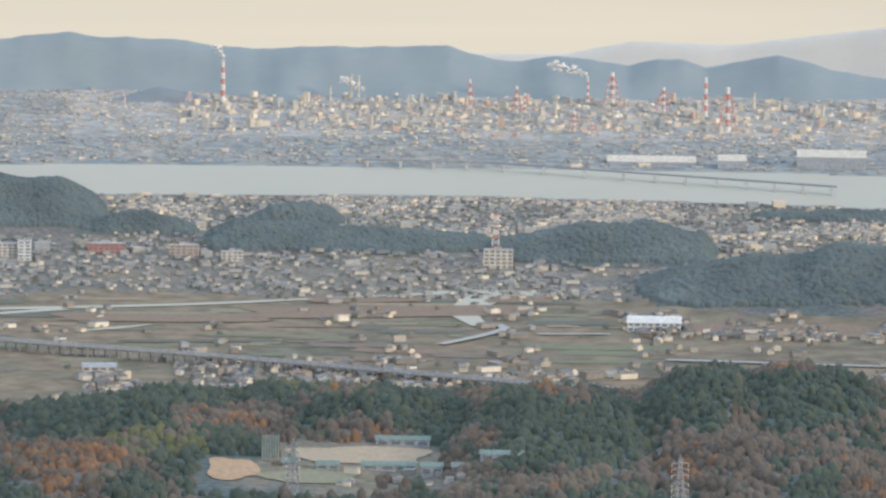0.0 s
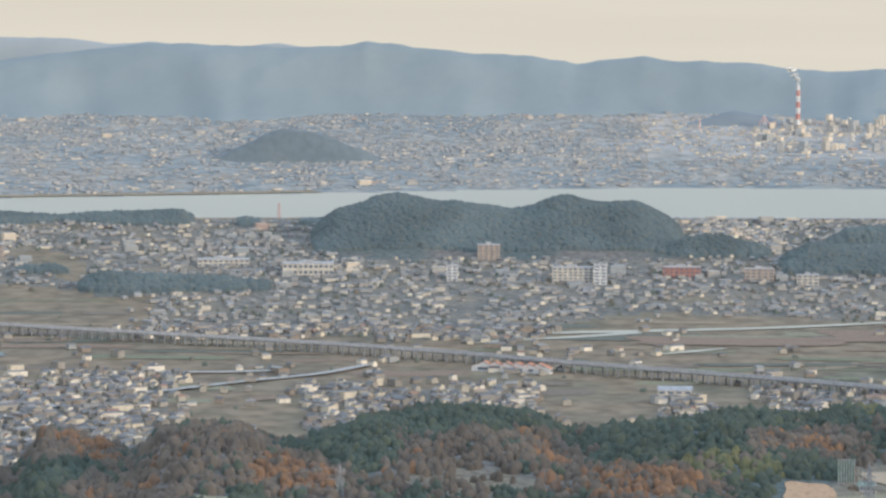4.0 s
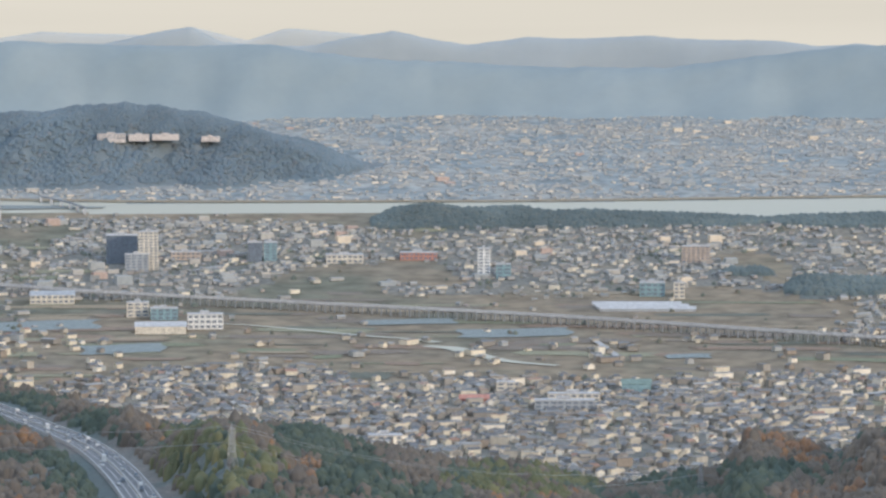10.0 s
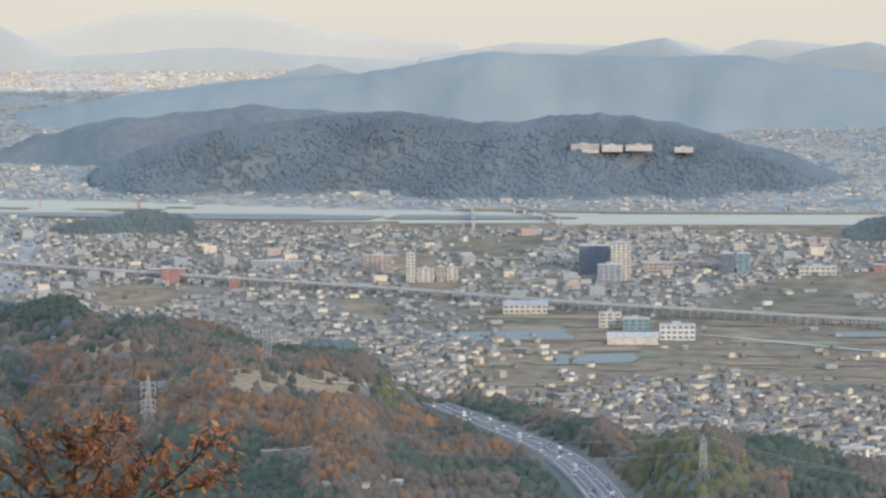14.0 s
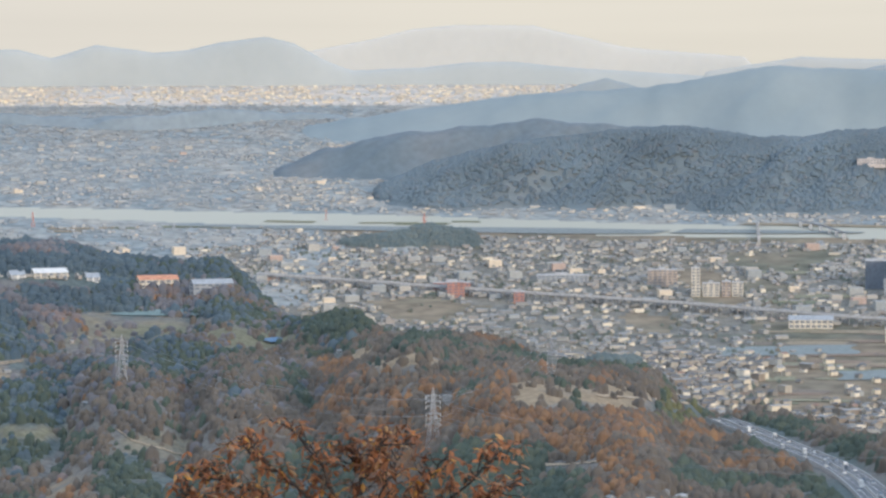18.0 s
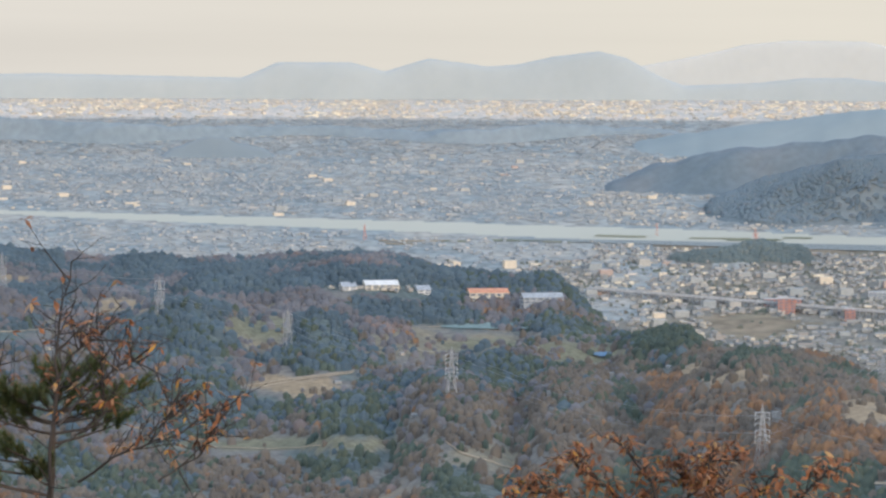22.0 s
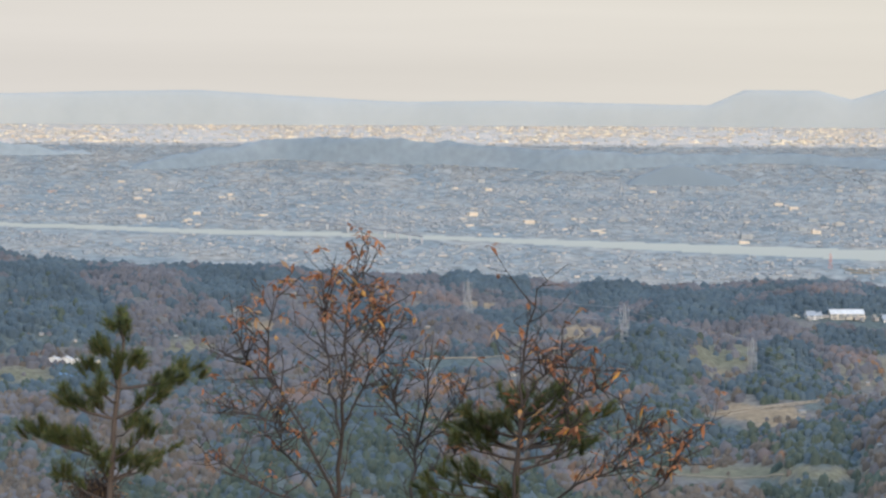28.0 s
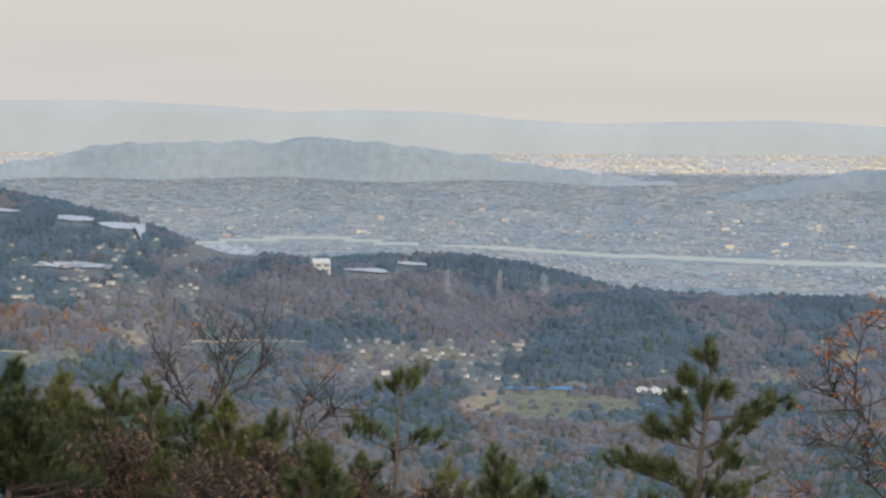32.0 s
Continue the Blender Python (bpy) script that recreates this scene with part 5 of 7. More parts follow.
part("parapet", strip_mesh("parapet", [(5.9, 7.9), (6.3, 7.9), (6.3, 9.7), (5.9, 9.7)], [CONCRETE]), viaduct, "pale concrete parapet")
part("track_bed", strip_mesh("track_bed", [(-5.5, 8.22), (5.5, 8.22), (5.5, 8.5), (-5.5, 8.5)], [ASPHALT]), viaduct, "dark ballast bed")
pier_me = boxes("pier", [(-0.42, 0.42, -4.6, -3.7, -1, 6.9), (-0.42, 0.42, 3.7, 4.6, -1, 6.9), (-0.5, 0.5, -5.2, 5.2, 6.2, 7.0)], [CONCRETE_DARK])
run = np.concatenate([[0], np.cumsum(np.hypot(np.diff(lx), np.diff(ly)))])
for q in np.arange(4, run[-1], run[-1] / 295):
    a_, d_ = float(np.interp(q, run, la)), float(np.interp(q, run, ld))
    k = min(int(np.searchsorted(run, q)), len(la) - 1)
    head = math.degrees(math.atan2(ly[k] - ly[k - 1], lx[k] - lx[k - 1]))
    part("pier", pier_me, viaduct, at=spot(a_, d_, 0, head - a_))

# ---- bridges over the river ----
def bridge(pts, n, z, w, label):
    root = tagged(new("bridge"), label, "bridge")
    p = np.array(pts)
    u = np.linspace(0, len(p) - 1, 40)
    az, d = np.interp(u, np.arange(len(p)), p[:, 0]), np.interp(u, np.arange(len(p)), p[:, 1])
    V = np.concatenate([places(az, d + o, zz) for o, zz in ((-w, z - 1.5), (w, z - 1.5), (w, z + 1), (-w, z + 1))])
    m = len(u)
    i = np.arange(m - 1)
    F_ = np.concatenate([np.stack([i + a * m, i + 1 + a * m, i + 1 + b * m, i + b * m], 1) for a, b in ((0, 1), (1, 2), (2, 3), (3, 0))])
    part("deck", mesh("deck", V, F_, [CONCRETE_DARK]), root, "grey road deck")
    pm = boxes("pier", [(-2.2, 2.2, -w, w, -3, z - 1.5)], [CONCRETE])
    for q in np.linspace(0.5, m - 1.5, n):
        part("pier", pm, root, at=spot(float(np.interp(q, np.arange(m), az)), float(np.interp(q, np.arange(m), d)), 0))
    return root


bridge([(1.12, 7052), (-0.49, 7003), (-2.44, 6705), (-3.93, 6494), (-5.30, 6314)], 15, 13, 9, "long low grey road bridge over the river mouth")
bridge([(23.3, 6150), (23.32, 6650)], 6, 9, 10, "pale road bridge across the river")
bridge([(22.15, 6250), (22.4, 6450), (22.75, 6650)], 6, 9, 10, "grey bridge across the river")
bridge([(40.2, 8450), (39.2, 7950), (38.6, 7600)], 8, 12, 10, "grey bridge across the upper river")

# ---- larger buildings ----
PANE = boxes("window_pane", [(-0.5, 0.5, -0.1, 0.1, 0, 1)], [WINDOW])


def building(az0, az1, d, h, deep, wall, label, roof=None, floors=0, style="flat", turn=0.0, bands=True, z=None, name="building", roof_label=""):
    """A block: wall, roof with a parapet or gable, bands of windows floor by floor, plant room."""
    az = (az0 + az1) / 2
    w = math.radians(az1 - az0) * d / 2
    root = tagged(new(name), label, name.replace("_", " "))
    root.matrix_basis = spot(az, d, z, turn)
    part("wall", boxes("wall", [(-w, w, 0, deep, -6, h)], [wall]), root)
    if style == "flat":
        part("roof", boxes("roof", [(-w - 0.3, w + 0.3, -0.3, deep + 0.3, h, h + 0.9), (-w * 0.3, w * 0.2, deep * 0.3, deep * 0.7, h + 0.9, h + 3.2)], [roof or CONCRETE], bevel=0.05), root, roof_label)
    else:
        v, f, nw = house_proto(deep / 2, w, 0.0, max(1.6, deep * 0.2))
        v = v[10:, [1, 0, 2]] + (0, deep / 2, h + 0.2)
        part("roof", mesh("roof", v, f[nw:] - 10, [roof or CONCRETE]), root, roof_label)
        part("gable", mesh("gable", np.array([(-w, 0, h), (-w, deep, h), (-w, deep / 2, h + deep * 0.18), (w, 0, h), (w, deep, h), (w, deep / 2, h + deep * 0.18)]), np.array([(0, 1, 2), (3, 5, 4)]), [wall]), root)
    floors = floors or max(1, int(h / 3.6))
    if bands:
        fh = h / floors
        for k in range(floors):
            n = max(2, int(2 * w / 5.5))
            hz = k * fh + fh * 0.34
            for j in range(n):
                x = -w + 2 * w * (j + 0.5) / n
                part("window", PANE, root, at=Matrix.Translation((x, -0.06, hz)) @ Matrix.Diagonal((w / n * 1.3, 1, fh * 0.46, 1)))
            for sx in (-1, 1):
                part("window", PANE, root, at=Matrix.Translation((sx * w, deep / 2, hz)) @ Matrix.Rotation(math.pi / 2, 4, "Z") @ Matrix.Diagonal((deep * 0.5, 1, fh * 0.46, 1)))
    return root


B = building
B(21.45, 21.87, 5013, 33, 24, SLATE, "dark slate-coloured high block in the town", floors=9)
B(21.17, 21.43, 4881, 44, 18, CREAM, "pale high apartment tower beside a dark block", floors=13)
B(21.3, 21.62, 4850, 20, 14, GREY, "grey lower block in front of the towers", floors=6)
B(19.57, 19.74, 5008, 24, 18, TEAL, "tall grey-green slab of offices", floors=7)
B(19.77, 19.96, 5008, 24, 18, SLATE, "tall grey-green slab of offices", floors=7)
B(16.68, 16.85, 4727, 32, 12, WHITE, "slim white tower standing over low houses", floors=9)
B(16.4, 16.6, 4700, 16, 12, TEAL, "low green-grey block in the town", floors=4)
B(21.3, 21.6, 4134, 14, 14, CREAM, "cream school-like block in the fields", floors=4)
B(20.91, 21.28, 4095, 11, 14, TEAL, "pale teal block beside a cream one", floors=3)
B(20.3, 20.78, 3971, 14, 16, WHITE, "white works building at the edge of the fields", floors=3)
B(20.8, 21.49, 3916, 7, 20, CREAM, "long low cream shed with a pale roof", roof=CONCRETE, style="gable", bands=False)
B(22.3, 22.9, 4330, 9, 20, CREAM, "wide hall with a shallow grey roof", roof=GREY, style="gable")
for k in range(6):
    B(6.24 + 0.15 * k, 6.37 + 0.15 * k, 3460 + 4 * k, 4.5, 20, WHITE, "white house with a bright orange tiled roof", roof=ORANGE_TILE, style="gable", turn=70, name="orange_roofed_house")
B(27.28, 27.51, 4858, 17, 14, BRICK_RED, "brick-red apartment block by the railway", floors=5)
B(26.47, 26.61, 4734, 13, 12, BRICK_RED, "small brick-red block among houses", floors=4)
B(27.2, 27.7, 5000, 8, 14, BRICK_RED, "low reddish block behind another", floors=2)
B(24.09, 24.21, 4859, 33, 12, CREAM, "slim cream apartment tower in town", floors=9)
B(23.83, 24.06, 4860, 15, 14, CREAM, "cream apartment block beside a tower", floors=5)
B(23.51, 23.66, 4861, 16, 14, CREAM, "cream apartment block beside a tower", floors=5)
B(23.68, 23.8, 4861, 17, 14, TAN, "tan apartment block in the town", floors=5)
B(24.4, 24.8, 5050, 20, 14, TAN, "tan flat-roofed block among houses", floors=6)
B(5.74, 6.3, 4600, 17, 14, CREAM, "long pale hospital block", floors=5)
B(5.56, 5.74, 4580, 21, 14, WHITE, "white end tower of a long block", floors=6)
B(7.01, 7.31, 4971, 18, 14, TAN, "tan apartment block in the town", floors=6)
B(7.58, 7.73, 4629, 17, 10, WHITE, "white narrow block among houses", floors=5)
B(9.26, 9.95, 4721, 13, 30, CREAM, "wide cream store with a flat roof", floors=2)
B(4.4, 4.86, 3229, 8, 14, CREAM, "cream long low building by the hills", roof=GREY, style="gable")
B(4.3, 4.8, 4700, 12, 14, BRICK_RED, "low red-brown block in the town", floors=3)
B(3.3, 3.7, 4650, 14, 12, TAN, "tan flat-roofed block in town", floors=4)
B(2.7, 3.0, 4560, 13, 12, CREAM, "cream flat-roofed block in town", floors=4)
B(-5.69, -4.76, 7243, 20, 60, GREY, "huge pale grey shed across the water", roof=CREAM, style="gable", bands=False, name="shed")
B(-4.08, -3.7, 7175, 14, 50, GREY, "large grey shed across the water", roof=CREAM, style="gable", bands=False, name="shed")
B(-3.4, -2.2, 7280, 6, 50, GREY, "long low grey shed across the water", roof=CREAM, style="gable", bands=False, name="shed")
B(-0.95, -0.55, 4520, 20, 16, CREAM, "cream telephone exchange with a mast", floors=5)
B(13.71, 14.09, 5001, 19, 14, TAN, "tan-pink apartment block among houses", floors=6)
B(14.32, 14.66, 4409, 14, 18, TEAL, "teal works building by greenhouses", floors=3)
B(14.05, 14.2, 4380, 16, 10, CREAM, "cream block beside the works", floors=4)
for k in range(3):
    B(13.9 + 0.1 * k, 15.2 + 0.05 * k, 4190 + 34 * k, 2.6, 12, GREY, "long low pale greenhouse shed", roof=CONCRETE, style="gable", bands=False, name="shed")
B(15.27, 16.08, 3135, 9, 12, GREY, "long grey school block with rows of windows", floors=3)
B(15.2, 15.9, 3190, 9, 12, CREAM, "long cream school block with rows of windows", floors=3)
B(14.5, 14.9, 3290, 8, 16, TEAL, "hall with a green sheet roof", roof=GREEN_ROOF, style="gable", bands=False)
B(17.88, 18.34, 2908, 6, 12, CREAM, "long low cream building by the wood", floors=2)
B(16.35, 16.6, 3290, 9, 10, CREAM, "cream apartment house among tiled roofs", floors=3)
B(16.7, 17.1, 3200, 5, 12, BRICK_RED, "low hall with a red roof", roof=BRICK_RED, style="gable", bands=False)
B(-3.24, -2.51, 3722, 8, 26, WHITE, "white long hall by the stream", roof=WHITE, style="gable")
B(17.4, 17.9, 5050, 9, 20, BRICK_RED, "low red shop building", floors=2)
B(10.4, 11.1, 4880, 8, 24, CREAM, "cream store among houses", floors=2)
B(18.4, 18.9, 4990, 10, 20, CREAM, "cream store with a pale front", floors=2)
B(20.6, 21.0, 5080, 9, 20, TAN, "tan store lit by the low sun", floors=2)
B(25.6, 26.3, 5150, 8, 20, GREY, "grey school block among houses", floors=3)
# the college on the river hill, and halls on the near hills
for k, (a0, a1, e, hh) in enumerate(((21.6, 21.98, -1.75, 9), (21.28, 21.56, -1.73, 5), (20.88, 21.24, -1.72, 4), (22.48, 22.75, -1.85, 2), (20.33, 20.58, -1.74, 2))):
    dd = 8050 - 500
    B(a0, a1, dd, hh, 20, ROSY, "pale rosy building high on the wooded hill", floors=2, roof=ROSY, bands=hh > 8, z=EYE.z + dd * math.tan(math.radians(e)))
for a0, a1, e, hh, wall, roof, lab in ((32.63, 33.09, -3.25, 5, CREAM, WHITE, "white hall with a curved pale roof on the hill"), (31.14, 31.68, -3.4, 8, CREAM, ORANGE_TILE, "cream hall with an orange-red roof on the hill"),
                                       (30.4, 30.95, -3.42, 6, GREY, GREY, "low grey hall on the hill"), (47.79, 48.02, -2.3, 10, CREAM, CREAM, "round-cornered cream reservoir house on a hilltop"),
                                       (33.2, 33.4, -3.26, 4, WHITE, GREY, "white house with a grey roof on the hill"), (32.2, 32.38, -3.3, 4, WHITE, GREY, "white house with a grey roof on the hill")):
    dd = meet((a0 + a1) / 2, e)
    B(a0, a1, dd, hh, 18, wall, lab, roof=roof, style="gable", floors=2, turn=12)
for k in range(3):
    dd = meet(43.3, -3.9)
    B(43.08 + 0.17 * k, 43.24 + 0.17 * k, dd, 4, 10, WHITE, "small white tent-roofed hall in a field", roof=WHITE, style="gable", turn=80, bands=False)
for a0, a1, e, hh in ((0.148, 0.877, -6.212, 3.5), (-0.034, 0.258, -6.616, 5), (-1.121, -0.545, -6.392, 3.5), (1.948, 2.14, -6.507, 3), (1.372, 1.679, -6.533, 2.5), (0.605, 1.065, -6.534, 2.5), (0.336, 0.604, -6.537, 2.5), (-0.433, -0.164, -6.557, 3)):
    dd = meet((a0 + a1) / 2, e)
    B(a0, a1, dd, hh, 8, GREY, "low grey hut with a dull green sheet roof by trees", roof=GREEN_ROOF, style="gable", floors=1)

# ---- house things: the nearest rows of the front town ----
def house_thing(w, l, h, rf, hip, wall, roof, label):
    v, f, nw = house_proto(w, l, h, rf, hip)
    root = tagged(new("house"), label, "house", "houses of the near town")
    part("wall", mesh("wall", v[:10], f[:nw], [wall]), root)
    part("roof", mesh("roof", v[10:], f[nw:] - 10, [roof]), root, "tiled pitched roof with eaves")
    for sx in (-1, 1):
        for zz in ((1.0, 3.7) if h > 5 else (1.0,)):
            for yy in (-l * 0.5, l * 0.45):
                part("window", PANE, root, at=Matrix.Translation((sx * w, yy, zz)) @ Matrix.Rotation(math.pi / 2, 4, "Z") @ Matrix.Diagonal((2.0, 0.6, 1.2, 1)))
    part("window", PANE, root, at=Matrix.Translation((0.8, -l, 1.0)) @ Matrix.Diagonal((2.2, 0.6, 1.3, 1)))
    part("door", PANE, root, "dark entrance door", at=Matrix.Translation((-1.6, -l, 0)) @ Matrix.Diagonal((1.1, 0.7, 2.0, 1)))
    return root


H_WALL = varied("house_render", [(0, (0.34, 0.33, 0.32)), (0.25, (0.5, 0.47, 0.43)), (0.5, (0.75, 0.7, 0.62)), (0.7, (0.4, 0.35, 0.3)), (0.85, (0.8, 0.77, 0.72))], constant=True, by_object=True, spread=0.1)
H_ROOF = varied("house_tile", [(0, (0.16, 0.18, 0.21)), (0.4, (0.21, 0.23, 0.26)), (0.7, (0.25, 0.22, 0.2)), (0.9, (0.36, 0.38, 0.4))], rough=0.5, constant=True, by_object=True, spread=0.12)
kinds = [house_thing(3.6, 4.6, 5.6, 1.9, 0.0, H_WALL, H_ROOF, "two-storey house with a gabled dark tile roof"),
         house_thing(4.2, 5.6, 5.4, 2.2, 0.45, H_WALL, H_ROOF, "broad two-storey house with a hipped tile roof"),
         house_thing(3.4, 5.0, 3.2, 1.7, 0.4, H_WALL, H_ROOF, "low single-storey house with a hipped tile roof")]
spots = NEAR_ROWS
for k, (a_, d_) in enumerate(spots):
    m = spot(a_, d_, None, 20 + 28 * float(wave(a_ * 1.5, d_ / 300, 61, 2)) + 90 * (k % 2), 0.68)
    if k < 3:
        kinds[k].matrix_basis = m
    else:
        copy_thing(kinds[k % 3], m)

# ---- lattice pylons ----
def cable(pts, w, mats):
    """One thin bent wire of square section."""
    V = np.array([[(p.x - w, p.y, p.z), (p.x, p.y, p.z + w), (p.x + w, p.y, p.z), (p.x, p.y, p.z - w)] for p in pts]).reshape(-1, 3)
    i = np.arange(len(pts) - 1) * 4
    return mesh("wire", V, np.concatenate([np.stack([i + a, i + (a + 1) % 4, i + 4 + (a + 1) % 4, i + 4 + a], 1) for a in range(4)]), mats)


def pylon(arms, label, red=False):
    """34 m high: four legs, bracing, cross-arms with insulators."""
    root = tagged(new("lattice_pylon"), label, "pylon", "pylons over the hills")
    H = 34.0
    half = lambda z: 3.2 * (1 - z / H) ** 1.3 + 0.55
    mats = [RED if red else STEEL]
    for sx, sy in ((-1, -1), (1, -1), (1, 1), (-1, 1)):
        zs = np.linspace(-3, H, 8)
        part("leg", cable([Vector((sx * half(max(a, 0)), sy * half(max(a, 0)), a)) for a in zs], 0.2, mats), root)
    zs = [0, 5, 9.5, 13.5, 17, 20, 23, 25.5, 28, 30.5, 33]
    for a, b in zip(zs[:-1], zs[1:]):
        rows = []
        for (x0, y0), (x1, y1) in (((-1, -1), (1, -1)), ((1, -1), (1, 1)), ((1, 1), (-1, 1)), ((-1, 1), (-1, -1))):
            rows += [((x0 * half(a), y0 * half(a), a), (x1 * half(b), y1 * half(b), b), 0.1), ((x1 * half(a), y1 * half(a), a), (x0 * half(b), y0 * half(b), b), 0.1)]
        part("bracing", beams("bracing", rows, mats), root, kind="stuff")
    for z in arms:
        w = 4.6
        part("crossarm", beams("crossarm", [((-w, 0, z), (w, 0, z), 0.2), ((-w, 0, z), (0, 0, z + 1.3), 0.12), ((w, 0, z), (0, 0, z + 1.3), 0.12)], mats), root)
        for sx in (-1, 1):
            part("insulator", tube("insulator", 0.22, 0.22, 0, 1.6, [WHITE], 6), root, "pale insulator string", at=Matrix.Translation((sx * (w - 0.2), 0, z - 1.7)))
    part("peak", beams("peak", [((0.4, 0, H - 1), (0, 0, H + 2.4), 0.18), ((-0.4, 0, H - 1), (0, 0, H + 2.4), 0.18)], mats), root)
    return root


towers = [(27.71, -5.59, -4.76), (26.1, -4.66, -4.0), (20.19, -6.25, -5.49), (31.92, -4.69, -3.93), (34.14, -4.05, -3.43), (-3.26, -7.2, -6.12), (2.0, -6.98, -5.99), (13.83, -6.55, -6.05), (9.17, -6.65, -6.11),
          (37.99, -3.25, -2.66), (35.87, -3.6, -2.99), (46.2, -2.6, -2.15), (45.5, -2.62, -2.15), (44.9, -2.65, -2.2)]
first = None
tops = []
for k, (a_, e0, e1) in enumerate(towers):
    d_ = meet(a_, e0)
    hh = d_ * (math.tan(radians(e1)) - math.tan(radians(e0)))
    m = spot(a_, d_, EYE.z + d_ * math.tan(radians(e0)), (20, -35, 60, 15, 30)[k % 5], hh / 36)
    if first is None:
        first = pylon((31.2, 28.2, 25.2, 21, 18, 15), "grey lattice pylon with six cross-arms on the wooded hill")
        first.matrix_basis = m
        ob = first
    else:
        ob = copy_thing(first, m)
    tops.append(m)
redone = pylon((30, 26, 22), "red and white lattice pylon by the river", True)
redone.matrix_basis = spot(27.82, 6150, 0, 20, 43 / 36)
for a_, d_, sc in ((29.15, 6900, 0.75), (33.1, 6700, 1.0), (10.0, 6000, 0.9), (5.6, 6150, 0.5)):
    copy_thing(redone, spot(a_, d_, 0, 20, sc))
# wires from tower to tower
for i_, j_ in ((3, 4), (4, 10), (10, 9), (0, 2), (3, 0), (1, 0), (2, 7), (7, 8)):
    line = tagged(new("power_line"), "sagging thin steel power lines between pylons", "power line")
    for sx in (-4.4, 4.4):
        for z in (19.3, 29.5):
            p, q = tops[i_] @ Vector((sx, 0, z)), tops[j_] @ Vector((sx, 0, z))
            pts = [p.lerp(q, t) - Vector((0, 0, 0.1 * (q - p).length * t * (1 - t))) for t in np.linspace(0, 1, 9)]
            part("wire", cable(pts, 0.05, [STEEL]), line)

# ---- chimneys, tanks and smoke of the works ----
def chimney(az, d, e1, r, label, bands=7, steel=True):
    h = d * math.tan(radians(e1)) + EYE.z
    root = tagged(new("chimney"), label, "chimney", "chimneys of the works")
    root.matrix_basis = spot(az, d, 0)
    for k in range(bands):
        z0, z1 = h * k / bands, h * (k + 1) / bands
        part("band", tube("band", r * (1 - 0.35 * k / bands), r * (1 - 0.35 * (k + 1) / bands), z0, z1, [(RED, WHITE_BAND)[(k + bands) % 2]], 12, cap=k == bands - 1), root, "red band" if (k + bands) % 2 == 0 else "white band")
    if steel:
        b, t = r * 3.2, r * 1.1
        for sx, sy in ((-1, -1), (1, -1), (1, 1), (-1, 1)):
            part("leg", beams("leg", [((sx * b, sy * b, 0), (sx * t, sy * t, h * 0.82), r * 0.22)], [RED]), root)
        for k in range(4):
            f0 = 1 - k / 5 * 0.65
            part("ring", beams("ring", [((-b * f0, -b * f0, h * k / 5), (b * f0, -b * f0, h * k / 5), r * 0.14), ((b * f0, -b * f0, h * k / 5), (b * f0, b * f0, h * k / 5), r * 0.14)], [WHITE_BAND]), root)
    return root


for a_, d_, e_, r_, st in ((3.0, 10900, -1.03, 6.5, False), (-2.26, 11300, -1.11, 7, True), (-1.93, 11300, -1.2, 4, False), (-2.95, 10500, -1.3, 6, True), (-3.52, 10160, -1.16, 5, False), (-3.82, 9050, -1.29, 6, True),
                           (-0.97, 10260, -1.31, 4, True), (-1.08, 10270, -1.41, 4, False), (-0.34, 10590, -1.23, 4, True), (3.45, 10900, -1.45, 4, True), (4.32, 10400, -1.5, 3, False), (-1.75, 9000, -1.65, 4, True), (-2.0, 8700, -1.8, 4, True)):
    chimney(a_, d_, e_, r_, "tall red and white banded chimney at the works", steel=st)
for a_, d_, e_, r_ in ((1.27, 11500, -1.18, 4), (1.17, 11500, -1.2, 4), (1.55, 11000, -1.35, 3), (0.5, 10600, -1.45, 3), (-4.17, 11000, -1.36, 4), (1.9, 10600, -1.5, 4), (0.05, 10200, -1.5, 3), (-5.1, 10300, -1.5, 4), (-1.5, 10000, -1.5, 3)):
    h = d_ * math.tan(radians(e_)) + EYE.z
    root = tagged(new("distillation_column"), "slim pale steel column at the works", "column", "columns of the works")
    root.matrix_basis = spot(a_, d_, 0)
    part("shaft", tube("shaft", r_, r_ * 0.8, 0, h, [CREAM], 10), root)
    part("collar", tube("collar", r_ * 1.5, r_ * 1.5, h * 0.6, h * 0.64, [WHITE], 10), root)
    part("platform", tube("platform", r_ * 1.6, r_ * 1.6, h * 0.9, h * 0.93, [STEEL], 10), root)
TANK = varied("tank_paint", [(0, (0.75, 0.68, 0.57)), (0.5, (0.85, 0.8, 0.7)), (0.8, (0.9, 0.8, 0.62))], constant=True, by_object=True, spread=0.08)
body_me, top_me = tube("tank_shell", 14, 14, 0, 15, [TANK], 18, cap=False), tube("tank_roof", 14, 1, 15, 18, [TANK], 18)
tank = tagged(new("storage_tank"), "pale round storage tank at the works", "tank", "tanks of the works")
part("shell", body_me, tank)
part("roof", top_me, tank)
tank.matrix_basis = spot(-3.3, 10300, 0)
rr = np.random.RandomState(8)
for k in range(46):
    copy_thing(tank, spot(rr.uniform(-5.9, 2.4), rr.uniform(9300, 11800), 0, 0, rr.uniform(0.6, 1.3)))
# brighter copy of WORKS, with sunlight painted into the block colours
WORKS_SUN_PAINTED = varied("works_block_sun_painted", [(0, (0.52, 0.5, 0.46)), (0.3, (0.6, 0.55, 0.47)), (0.55, (0.47, 0.47, 0.45)), (0.75, (0.86, 0.73, 0.56)), (0.93, (0.62, 0.46, 0.38))], constant=True, spread=0.1)
